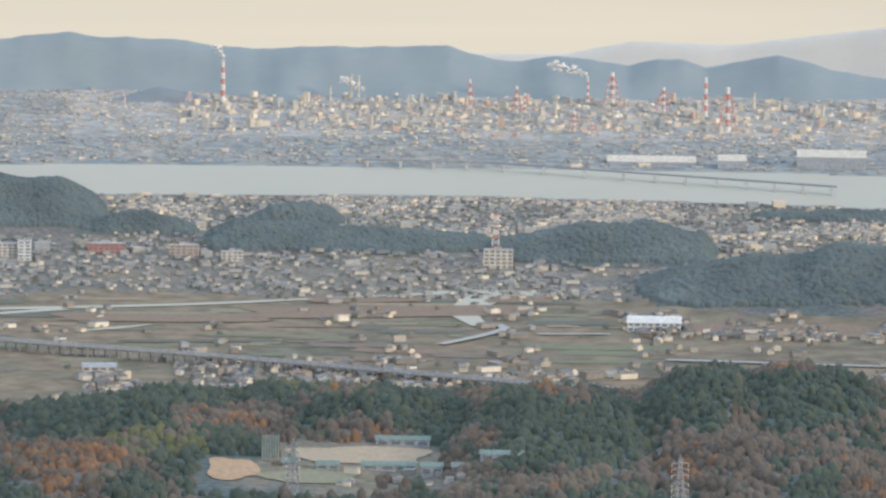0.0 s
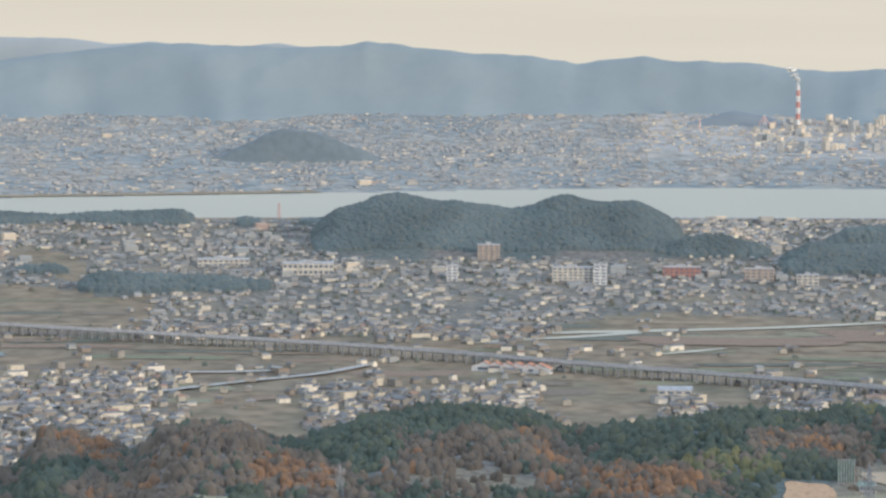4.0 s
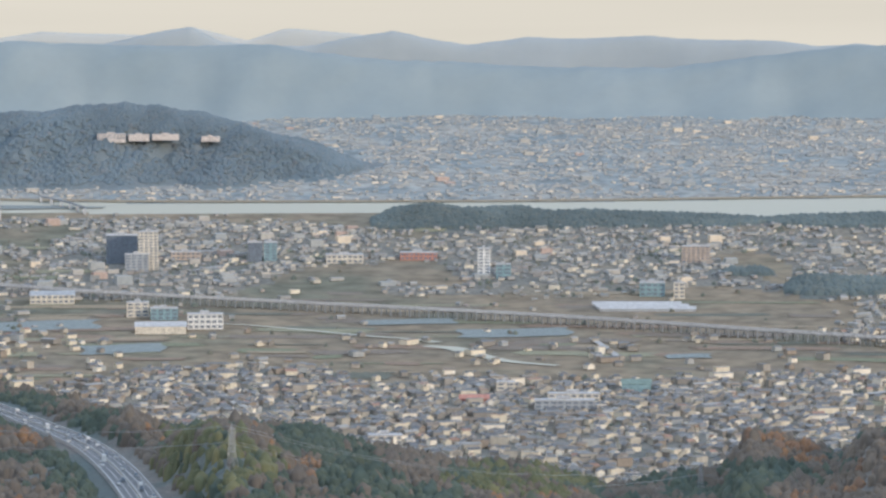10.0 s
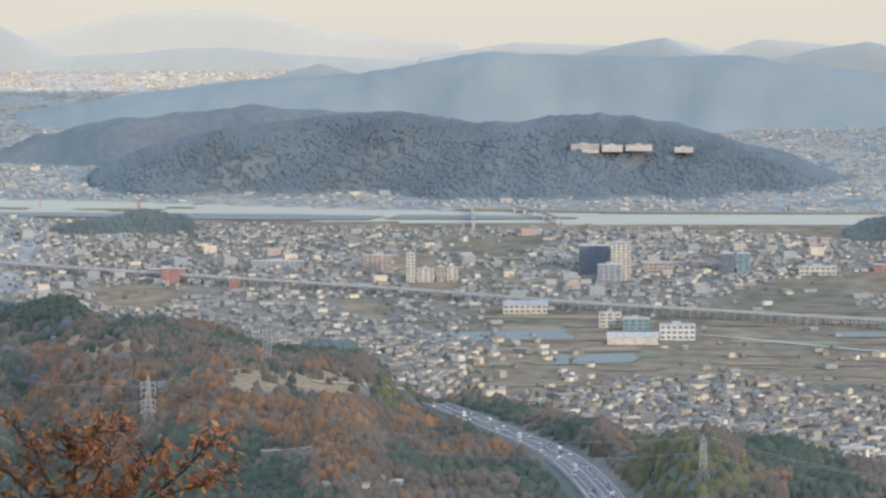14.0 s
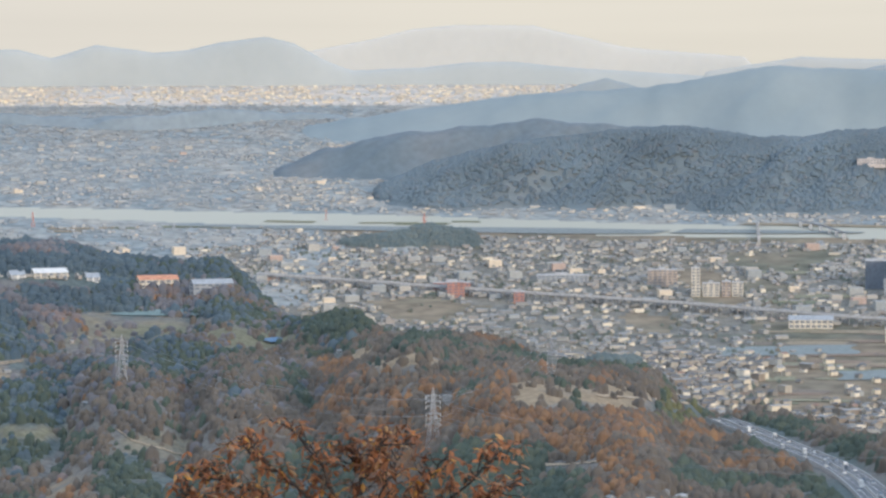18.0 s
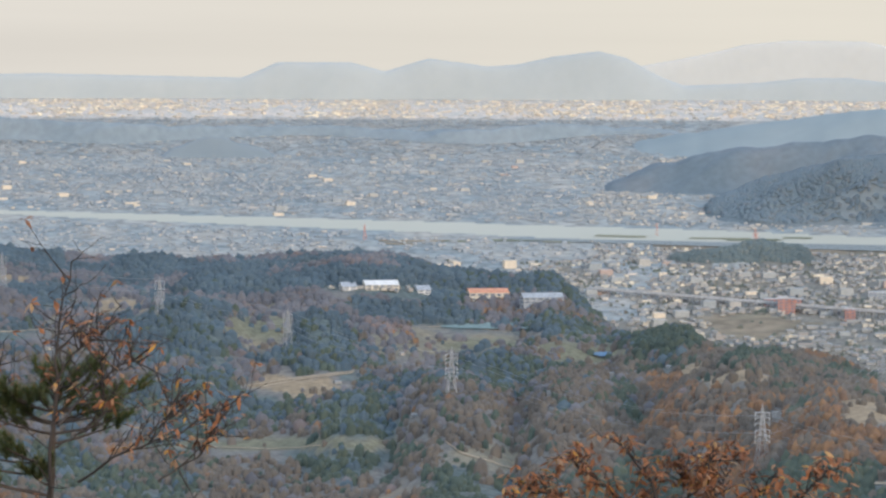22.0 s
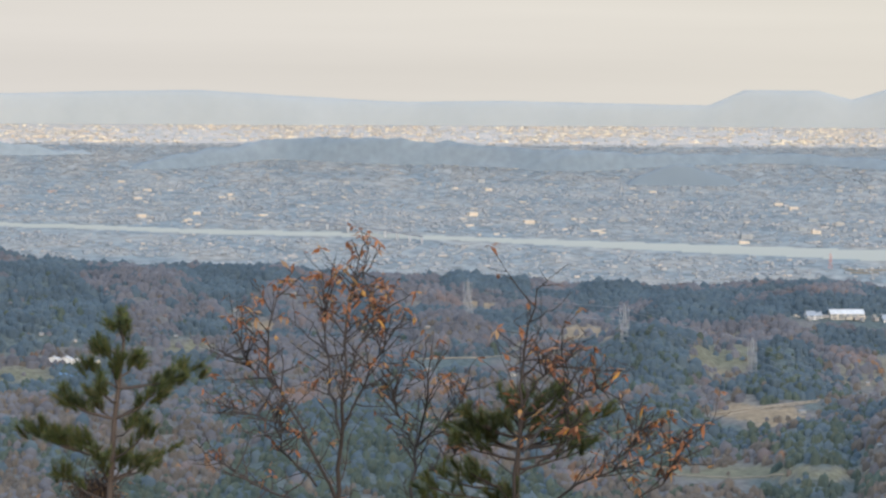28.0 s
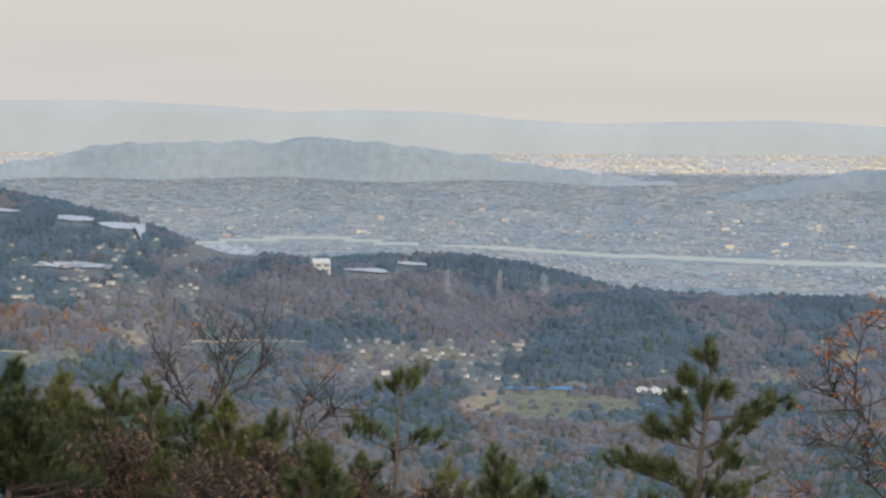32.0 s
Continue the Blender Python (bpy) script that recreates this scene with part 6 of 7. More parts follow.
# plant blocks: frames, pipe racks and halls packed together
WORKS = varied("works_block", [(0, (0.42, 0.425, 0.41)), (0.3, (0.5, 0.47, 0.42)), (0.55, (0.38, 0.4, 0.4)), (0.78, (0.75, 0.64, 0.5)), (0.93, (0.52, 0.4, 0.34))], constant=True, spread=0.1)
n = 1100
wa, wd = rr.uniform(-6.8, 3.6, n), rr.uniform(8600, 11800, n)
cube = (np.array([(-1, -1, 0), (1, -1, 0), (1, 1, 0), (-1, 1, 0), (-0.97, -0.97, 1), (0.97, -0.97, 1), (0.97, 0.97, 1), (-0.97, 0.97, 1)], float),
        np.array([(4, 5, 6, 7), (0, 1, 5, 4), (1, 2, 6, 5), (2, 3, 7, 6), (3, 0, 4, 7)]))
ob = scatter_mesh("works_blocks", [cube], places(wa, wd, -8.0), rr.uniform(2.5, 8, n) * reach(wd) / wd, rr.uniform(0, 6.28, n), [WORKS_SUN_PAINTED], stretch=rr.choice([1.0, 1.6, 2.4, 4.0], n, p=[0.55, 0.3, 0.12, 0.03]))
tagged(ob, "packed blocks, frames and halls of the works, painted sun-pale", "works", kind="stuff")
# larger blocks scattered through the towns
n = 900
wa, wd = rr.uniform(-7, 53, n), np.sqrt(rr.uniform(7000 ** 2, 12500 ** 2, n))
ok = wd > curve(BANK_FAR, wa) + 120
wa, wd = wa[ok], wd[ok]
ob = scatter_mesh("city_blocks", [cube], places(wa, wd, height(wa, wd) - 3), rr.uniform(5, 11, len(wa)) * reach(wd) / wd, np.radians(wa) + rr.choice([0.2, 1.77], len(wa)), [WORKS], stretch=rr.uniform(0.4, 1.1, len(wa)))
tagged(ob, "pale flats and halls of the city across the river", "blocks", kind="stuff")
n = 420
wa, wd = rr.uniform(-7, 33, n), np.sqrt(rr.uniform(4500 ** 2, 6000 ** 2, n))
ok = (town_share(wa, wd) > 0.3) & (height(wa, wd) < 2)
wa, wd = wa[ok], wd[ok]
ob = scatter_mesh("town_blocks", [cube], places(wa, wd, -1.0), rr.uniform(4, 9, len(wa)) * reach(wd) / wd, np.radians(wa) + rr.choice([0.2, 1.77], len(wa)), [WORKS], stretch=rr.uniform(0.5, 1.3, len(wa)))
tagged(ob, "flat-roofed shops and flats among the houses", "blocks", kind="stuff")


def plume(az, d, el, steps, label):
    """Drifting smoke: a row of growing uneven puffs."""
    root = tagged(new("smoke_plume"), label, "smoke")
    p = rr.uniform
    V, F_ = [], []
    for k, (da, de, s_) in enumerate(steps):
        v, f = clump_set(300 + k, 9, 0.9)
        v, f = v[:-4], f[:-3]
        c = places(az + da, d, EYE.z + d * math.tan(radians(el + de)))
        F_.append(f + sum(len(x) for x in V))
        V.append(v * s_ * float(reach(d) / d) + c)
    part("puff", mesh("puff", np.concatenate(V), np.concatenate(F_), [SMOKE], smooth=True), root, kind="stuff")


SMOKE = plain_paint("smoke_white", (0.85, 0.82, 0.76), 1.0, 0.05)
plume(3.0, 10880, -1.04, [(0.0, 0, 10), (0.012, 0.03, 16), (0.03, 0.07, 20), (0.06, 0.11, 22), (0.09, 0.15, 20), (0.12, 0.17, 16)], "white smoke drifting off a banded chimney")
plume(-1.93, 11280, -1.21, [(0.0, 0, 10), (0.05, 0.02, 18), (0.12, 0.035, 24), (0.2, 0.05, 28), (0.28, 0.06, 30), (0.36, 0.085, 30), (0.44, 0.11, 30), (0.5, 0.14, 22)], "long white smoke plume over the works")
plume(1.2, 11400, -1.4, [(0.0, 0, 12), (0.06, 0.03, 22), (0.14, 0.06, 28), (0.2, 0.09, 20), (-0.1, -0.03, 20)], "white steam over the works")

# red and white lattice mast on the telephone exchange
mast = tagged(new("telecom_mast"), "red and white lattice mast on the telephone exchange", "mast")
mast.matrix_basis = spot(-0.713, 4532, 20)
mh = 4532 * math.tan(radians(-3.023)) + EYE.z - 20
for k in range(7):
    z0, z1 = mh * k / 7, mh * (k + 1) / 7
    h0, h1 = 4.0 - 0.45 * k, 3.55 - 0.45 * k
    rows = [((sx * h0, sy * h0, z0), (sx * h1, sy * h1, z1), 0.5) for sx in (-1, 1) for sy in (-1, 1)] + [((-h0, -h0, z0), (h1, -h1, z1), 0.3), ((h0, -h0, z0), (-h1, -h1, z1), 0.3)]
    part("section", beams("section", rows, [(RED, WHITE_BAND)[k % 2]]), mast, ("red section", "white section")[k % 2])
part("platform", tube("platform", 5.5, 5.5, mh * 0.62, mh * 0.66, [WHITE_BAND], 12), mast)
part("platform", tube("platform", 4.5, 4.5, mh * 0.8, mh * 0.83, [WHITE_BAND], 12), mast)

# belts of trees on the far plain, and garden trees among the houses
rt = np.random.RandomState(44)
ba, bd = [], []
for k in range(170):
    a0, d0 = rt.uniform(-7, 53), rt.uniform(7000, 12500)
    if d0 < curve(BANK_FAR, a0) + 150:
        continue
    w = rt.uniform(0.15, 0.9)
    n = int(w * 70)
    ba.append(a0 + rt.normal(0, w * 0.6, n))
    bd.append(d0 + rt.normal(0, 35, n) + (ba[-1] - a0) * rt.uniform(-60, 60))
ba, bd = np.concatenate(ba), np.concatenate(bd)
# far leaf colour with pale haze painted in
BELT = varied("hazed_belt_leaf", [(0, (0.24, 0.275, 0.285)), (1, (0.29, 0.315, 0.315))], spread=0.2, grain=0.02, soft=2.0)
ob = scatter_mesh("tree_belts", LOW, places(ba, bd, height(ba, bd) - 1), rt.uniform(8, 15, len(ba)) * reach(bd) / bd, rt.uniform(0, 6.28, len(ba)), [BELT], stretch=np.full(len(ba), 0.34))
tagged(ob, "belts of trees on the far plain, haze-tinted grey-green", "trees", kind="stuff")
ga, gd = rt.uniform(-7, 32, 15000), np.sqrt(rt.uniform(2700 ** 2, 6000 ** 2, 15000))
ok = (rt.uniform(0, 1, 15000) < 0.12 + 0.9 * step(0.15, 0.5, wave(ga * 3, gd / 110, 95, 2))) & (height(ga, gd) < 3) & (gd < curve(BANK_NEAR, ga) - 40)
ld_ = np.interp(ga, la, ld)
ok &= (np.abs(gd - ld_) > 25) & ((town_share(ga, gd) > 0.2) | (rt.uniform(0, 1, 15000) < 0.12))
ga, gd = ga[ok], gd[ok]
GARDEN = varied("garden_leaf", [(0, (0.13, 0.15, 0.12)), (0.6, (0.17, 0.18, 0.14)), (1, (0.22, 0.18, 0.13))], spread=0.2, grain=0.03, soft=1.0)
ob = scatter_mesh("garden_trees", LOW, places(ga, gd, height(ga, gd) - 0.5), rt.uniform(4, 9, len(ga)) * reach(gd) / gd, rt.uniform(0, 6.28, len(ga)), [GARDEN], stretch=np.full(len(ga), 0.8))
tagged(ob, "dark garden trees and hedges among the houses", "trees", kind="stuff")

# ---- clearings, lanes and hamlets on the hills ----
def far_of(az, el):
    return np.array([meet(float(a), float(e)) for a, e in zip(np.ravel(az), np.ravel(el))]).reshape(np.shape(az))


def clearing(a0, a1, e0, e1, mats, label, name="clearing", z=0.5, lean=0.0):
    """Open ground with an uneven rounded outline."""
    t, v = np.meshgrid(np.linspace(0, 2 * math.pi, 25)[:-1], np.array([0.05, 0.4, 0.75, 1.0]))
    w = v * (1 + 0.12 * np.sin(3 * t + a0 * 7) + 0.08 * np.sin(5 * t + a1 * 3))
    A = (a0 + a1) / 2 + (a1 - a0) / 2 * w * np.sign(np.cos(t)) * np.abs(np.cos(t)) ** 0.7
    E = (e0 + e1) / 2 + lean * 0.5 + (e1 - e0) / 2 * w * np.sign(np.sin(t)) * np.abs(np.sin(t)) ** 0.7 + lean * (A - (a0 + a1) / 2) / (a1 - a0)
    D = far_of(A, E)
    D = np.clip(D, np.median(D) * 0.94, np.median(D) * 1.06)
    P = places(A, D, height(A, D) + z).reshape(-1, 3)
    i = np.array([(r * 24 + k, r * 24 + (k + 1) % 24, (r + 1) * 24 + (k + 1) % 24, (r + 1) * 24 + k) for r in range(3) for k in range(24)] + [(0, 6, 12, 18)])
    return tagged(new(name, mesh(name, P, i[:, ::-1], mats)), label, "field", kind="structure")


def lane(pts, half, mats, label):
    q = np.array([p for p in pts], float)
    u = np.linspace(0, len(q) - 1, (len(q) - 1) * 5 + 1)
    A, E = np.interp(u, np.arange(len(q)), q[:, 0]), np.interp(u, np.arange(len(q)), q[:, 1])
    D = far_of(A, E)
    V = np.concatenate([places(A, D - half, height(A, D - half) + 0.5), places(A, D + half, height(A, D + half) + 0.5)])
    m = len(u)
    i = np.arange(m - 1)
    return tagged(new("lane", mesh("lane", V, np.stack([i, i + 1, i + 1 + m, i + m], 1), mats)), label, "lane", kind="structure")


clearing(0.129, 1.99, -6.454, -6.216, [SAND], "bare sandy sports ground among trees", "sports_ground")
clearing(1.063, 2.369, -6.725, -6.54, [TURF], "dry grass yard below the sports ground", "yard")
clearing(2.483, 3.175, -6.678, -6.394, [plain_paint("orange_earth", (0.5, 0.33, 0.2))], "bare orange earth cutting", "earth_cutting")
clearing(24.25, 24.75, -5.0, -4.965, [SAND], "bare sandy ridge top in low sun", lean=0.06)
clearing(24.75, 25.5, -4.94, -4.91, [SAND], "thin sandy track along the ridge in low sun", lean=0.06)
TEAL_NET = plain_paint("teal_netting", (0.2, 0.27, 0.26))
BLUE_SHEET = plain_paint("blue_sheeting", (0.14, 0.24, 0.36))
clearing(30.1, 32.0, -3.78, -3.7, [TEAL_NET], "orchard terrace under teal netting", "netted_field", z=1.2)
clearing(28.95, 29.75, -3.94, -3.84, [TEAL_NET], "orchard under teal netting", "netted_field", z=1.2)
clearing(29.75, 29.98, -4.16, -4.1, [BLUE_SHEET], "small shed roof under blue sheeting", "sheeting", z=2.0)
clearing(42.95, 43.6, -4.1, -3.92, [BLUE_SHEET], "field strip under blue sheeting", "netted_field", z=1.0)
clearing(44.2, 45.4, -3.86, -3.82, [BLUE_SHEET], "narrow strip of blue sheeting beside a field", "netted_field", z=1.0)
clearing(10.6, 11.2, -6.72, -6.62, [TURF], "bare earth clearing in the woods")
for pts, lab in LANES:
    lane(pts, 2.2, [SAND], lab)
for a0, a1, e0, e1 in GLASS:
    clearing(a0, a1, e0, e1, [CONCRETE], "pale greenhouse roofs among the hills", "greenhouse_row", z=1.2, lean=0.03)
hd = far_of(ha, he)
house_field("hill_hamlet_houses", ha, hd, 0.38, WALL_HAZED, ROOF_HAZED, "pale houses of hamlets scattered over the hills")
# green safety net by the sports ground
NET_GREEN = plain_paint("green_netting", (0.14, 0.22, 0.19))
net = tagged(new("safety_net"), "tall green safety net on posts", "safety net")
for k in range(7):
    a_ = 2.2 + 0.035 * k
    d_ = meet(a_, -6.4)
    part("post", tube("post", 0.25, 0.2, -1, 12, [STEEL], 6), net, at=spot(a_, d_))
    if k < 6:
        part("net_panel", boxes("net_panel", [(-1.9, 0, -0.05, 0.05, 1, 11)], [NET_GREEN]), net, "green netting", at=spot(a_, d_))

# ---- the expressway ----
def road_strip(name, o0, o1, lift, mats, label, category, thick=0.0):
    """A strip along the expressway between two offsets from its middle line; thick gives a standing wall."""
    d = np.arange(1500, 2745, 12.0)
    a = road_az(d)
    x, y = -np.sin(np.radians(a)) * d, np.cos(np.radians(a)) * d
    tx, ty = np.gradient(x), np.gradient(y)
    n = np.hypot(tx, ty)
    V = []
    for o, up in ((o0, 0), (o1, 0)) + (((o1, thick), (o0, thick)) if thick else ()):
        X, Y = x + o * ty / n, y - o * tx / n
        V.append(places(np.degrees(np.arctan2(-X, Y)), np.hypot(X, Y), road_z(d) + lift + up))
    m, i = len(d), np.arange(len(d) - 1)
    sides = ((0, 1), (1, 2), (2, 3), (3, 0)) if thick else ((0, 1),)
    F_ = np.concatenate([np.stack([i + p * m, i + 1 + p * m, i + 1 + q * m, i + q * m], 1) for p, q in sides])
    return tagged(new(name, mesh(name, np.concatenate(V), F_, mats)), label, category, kind="structure")


road_strip("expressway", -7.8, 7.8, 0.0, [ASPHALT], "grey four-lane expressway through the wooded hills", "road")
road_strip("median_barrier", -0.4, 0.4, 0.0, [PALE_ROAD], "pale central barrier of the expressway", "barrier", 0.9)
for off in (-7.0, -3.9, -0.9, 0.9, 3.9, 7.0):
    road_strip("lane_line", off - 0.14, off + 0.14, 0.12, [WHITE_BAND], "white painted lane line", "road marking")
for off in (-8.1, 8.1):
    road_strip("guard_wall", off - 0.25, off + 0.25, -1.5, [CONCRETE], "pale concrete edge wall of the expressway", "wall", 2.6)


def car(paint, label, van=False):
    root = tagged(new("car"), label, "car", "cars on the expressway")
    h = 2.6 if van else 0.85
    part("body", boxes("body", [(-0.85, 0.85, -2.2, 2.2, 0.35, 0.35 + (h if van else 0.6))], [paint], bevel=0.12), root)
    part("cabin", boxes("cabin", [(-0.78, 0.78, -1.3, 1.5, 0.95, 1.5)] if not van else [(-0.8, 0.8, -2.9, -2.1, 0.5, 2.1)], [WINDOW], bevel=0.2), root, "dark glazed cabin")
    for sx in (-0.8, 0.8):
        for sy in (-1.4, 1.4):
            part("wheel", boxes("wheel", [(-0.12, 0.12, -0.32, 0.32, 0, 0.64)], [SLATE], bevel=0.08), root, at=Matrix.Translation((sx, sy, 0)))
        part("headlight", boxes("headlight", [(-0.15, 0.15, -0.05, 0.05, 0.55, 0.75)], [WHITE]), root, at=Matrix.Translation((sx * 0.75, -2.22, 0)))
    return root


ed = np.linspace(2740, 1510, 400)
ea = road_az(ed)
fleet = [car(WHITE, "white car on the expressway"), car(SLATE, "dark car on the expressway"), car(GREY, "silver-grey car on the expressway"), car(WHITE, "white lorry with a box body on the expressway", True)]
for k, q in enumerate((12, 25, 38, 45, 58, 70, 82, 92, 101, 110, 118, 125, 133, 142, 150, 158, 166, 173, 180, 188, 195, 206, 214, 222, 231, 240, 255, 263, 270, 282, 296, 310, 318, 326, 345, 360, 372)):
    x, y = -math.sin(radians(ea[q])) * ed[q], math.cos(radians(ea[q])) * ed[q]
    x2, y2 = -math.sin(radians(ea[q + 4])) * ed[q + 4], math.cos(radians(ea[q + 4])) * ed[q + 4]
    tx, ty = x2 - x, y2 - y
    n = math.hypot(tx, ty)
    off = (-5.4, 2.4, 5.4, -2.4)[k % 4]
    X, Y = x - off * ty / n, y + off * tx / n
    a_, d_ = math.degrees(math.atan2(-X, Y)), math.hypot(X, Y)
    m = spot(a_, d_, float(road_z(d_)) + 0.05, math.degrees(math.atan2(ty, tx)) - 90 - a_ + (180 if off > 0 else 0), 1.15)
    if k < 4:
        fleet[k].matrix_basis = m
    else:
        copy_thing(fleet[(0, 0, 2, 1, 0, 3)[k % 6]], m)

# ---- trees close by, below the lookout ----
def fore(az, el, dist=30.0):
    a, e = radians(az), radians(el)
    return EYE + dist * Vector((-math.sin(a) * math.cos(e), math.cos(a) * math.cos(e), math.sin(e)))


def tubes(name, rows, mats, n=5):
    """Tapering limbs: rows of (points, radii)."""
    V, F_, off = [], [], 0
    for pts, rad in rows:
        m = len(pts)
        for k in range(m):
            d = (pts[min(k + 1, m - 1)] - pts[max(k - 1, 0)]).normalized()
            a = d.cross(Vector((0.2, 0.9, 0.3))).normalized()
            b = d.cross(a)
            for j in range(n):
                t = 2 * math.pi * j / n
                V.append(pts[k] + (a * math.cos(t) + b * math.sin(t)) * rad[k])
        for k in range(m - 1):
            for j in range(n):
                j2 = (j + 1) % n
                F_.append((off + k * n + j, off + k * n + j2, off + (k + 1) * n + j2, off + (k + 1) * n + j))
        off += m * n
    return mesh(name, np.array([tuple(v) for v in V]), np.array(F_), mats, smooth=True)


def bend(keys, n, rnd, wob=0.02):
    """A smooth uneven path through key points."""
    u = np.linspace(0, len(keys) - 1, n)
    K = np.array([tuple(k) for k in keys])
    P = np.stack([np.interp(u, np.arange(len(K)), K[:, i]) for i in range(3)], 1)
    for _ in range(3):
        P[1:-1] = (P[:-2] + 2 * P[1:-1] + P[2:]) / 4
    P[1:-1] += rnd.normal(0, wob, (n - 2, 3)) * (1, 0.6, 0.6)
    return [Vector(p) for p in P]


def leaf_tris(p, d, up, L, w, V, F_):
    """A long leaf, folded along its rib and bent at the tip."""
    s = d.cross(up)
    s = s.normalized() if s.length > 1e-4 else Vector((1, 0, 0))
    k = len(V)
    mid, tip = p + d * L * 0.5 + up * L * 0.06, p + d * L - up * L * 0.12
    V += [p, mid + s * w - up * w * 0.4, mid - s * w - up * w * 0.4, tip, mid]
    F_ += [(k, k + 1, k + 4), (k, k + 4, k + 2), (k + 1, k + 3, k + 4), (k + 4, k + 3, k + 2)]


BARK = plain_paint("grey_bark", (0.075, 0.06, 0.052), 0.9, 0.3)
PINE_BARK = plain_paint("pine_bark", (0.11, 0.085, 0.07), 0.9, 0.3)
DRY_LEAF = varied("dry_oak_leaf", [(0, (0.2, 0.09, 0.055)), (0.3, (0.36, 0.16, 0.08)), (0.65, (0.5, 0.2, 0.085)), (0.88, (0.42, 0.28, 0.17)), (0.97, (0.7, 0.36, 0.08))], spread=0.25, leafy=0.35)
NEEDLE = varied("pine_needle", [(0, (0.065, 0.085, 0.035)), (0.5, (0.105, 0.13, 0.045)), (0.85, (0.165, 0.175, 0.06)), (1, (0.25, 0.17, 0.085))], rough=0.5, spread=0.2, leafy=0.3)
NEEDLE_DEEP = varied("deep_pine_needle", [(0, (0.05, 0.068, 0.03)), (0.6, (0.085, 0.105, 0.04)), (1, (0.14, 0.14, 0.055))], rough=0.5, spread=0.2, leafy=0.3)
NEEDLE_BRIGHT = varied("bright_pine_needle", [(0, (0.12, 0.135, 0.04)), (0.6, (0.19, 0.2, 0.06)), (1, (0.29, 0.22, 0.09))], rough=0.5, spread=0.2, leafy=0.3)
SCRUB_LEAF = varied("withered_scrub_leaf", [(0, (0.12, 0.075, 0.05)), (0.5, (0.2, 0.125, 0.075)), (0.85, (0.26, 0.17, 0.1)), (1, (0.4, 0.22, 0.11))], spread=0.25, leafy=0.3)


def leafy_tree(limbs, dist, seed, label, twig=0.32, leaves=0.5, leafsize=0.075, leaf_from=-90.0, foot=None, leaf=DRY_LEAF, name="oak_sapling"):
    """limbs: key points (degrees left, degrees up) from the stem outward, with a start radius."""
    r = np.random.RandomState(seed)
    root = tagged(new(name), label, "tree")
    rows, V, F_ = [], [], []
    for li, (keys, r0) in enumerate(limbs):
        pts = bend([fore(a, e, dist + r.normal(0, 0.25)) for a, e in keys], 14, r, 0.012)
        if li == 0 and foot is not None:
            pts = [Vector((pts[0].x * 0.98, pts[0].y * 0.98, foot))] + pts
        rad = np.linspace(r0, 0.004, len(pts))
        rows.append((pts, rad))
        for k in range(3, len(pts)):
            for _ in range(3 if k > 6 else 2):
                if r.uniform() > 0.8:
                    continue
                base = pts[k].lerp(pts[k - 1], r.uniform())
                ax = (pts[k] - pts[k - 1]).normalized()
                side = Vector((r.normal(0, 1), r.normal(0, 0.7), r.normal(0.35, 0.6))).normalized()
                L = twig * r.uniform(0.35, 1.2)
                tip = base + (ax * 0.75 + side).normalized() * L
                tp = bend([base, base.lerp(tip, 0.5) + side * L * 0.08, tip], 6, r, 0.006)
                rows.append((tp, np.linspace(0.0055, 0.002, 6)))
                for q in range(2, 6):
                    if r.uniform() < 0.55:
                        s2 = Vector((r.normal(0, 1), r.normal(0, 0.7), r.normal(0.5, 0.6))).normalized()
                        L2 = L * r.uniform(0.25, 0.6)
                        t2 = bend([tp[q], tp[q] + s2 * L2 * 0.5, tp[q] + s2 * L2 + Vector((0, 0, 0.02))], 4, r, 0.004)
                        rows.append((t2, np.linspace(0.003, 0.0014, 4)))
                        ends = [t2[-1]]
                    else:
                        ends = [tp[q]]
                    for e_ in ends:
                        high = math.degrees(math.atan2(e_.z - EYE.z, math.hypot(e_.x, e_.y))) > leaf_from
                        if r.uniform() < (leaves if high else leaves * 0.16):
                            for _ in range(r.randint(1, 5)):
                                dd = Vector((r.normal(0, 1), r.normal(0, 0.8), r.normal(-0.35, 0.5))).normalized()
                                leaf_tris(e_, dd, Vector((r.normal(0, 0.4), r.normal(0, 0.4), 1)).normalized(), leafsize * r.uniform(0.6, 1.25), leafsize * r.uniform(0.13, 0.24), V, F_)
    part("trunk", tubes("trunk", rows[:1], [BARK], 8), root, "grey-brown stem")
    part("branching", tubes("branching", rows[1:], [BARK]), root, "fine grey-brown twigs", "stuff")
    if V:
        part("leaves", mesh("leaves", np.array([tuple(v) for v in V]), np.array(F_), [leaf]), root, "dry rust-coloured leaves", "stuff")
    return root


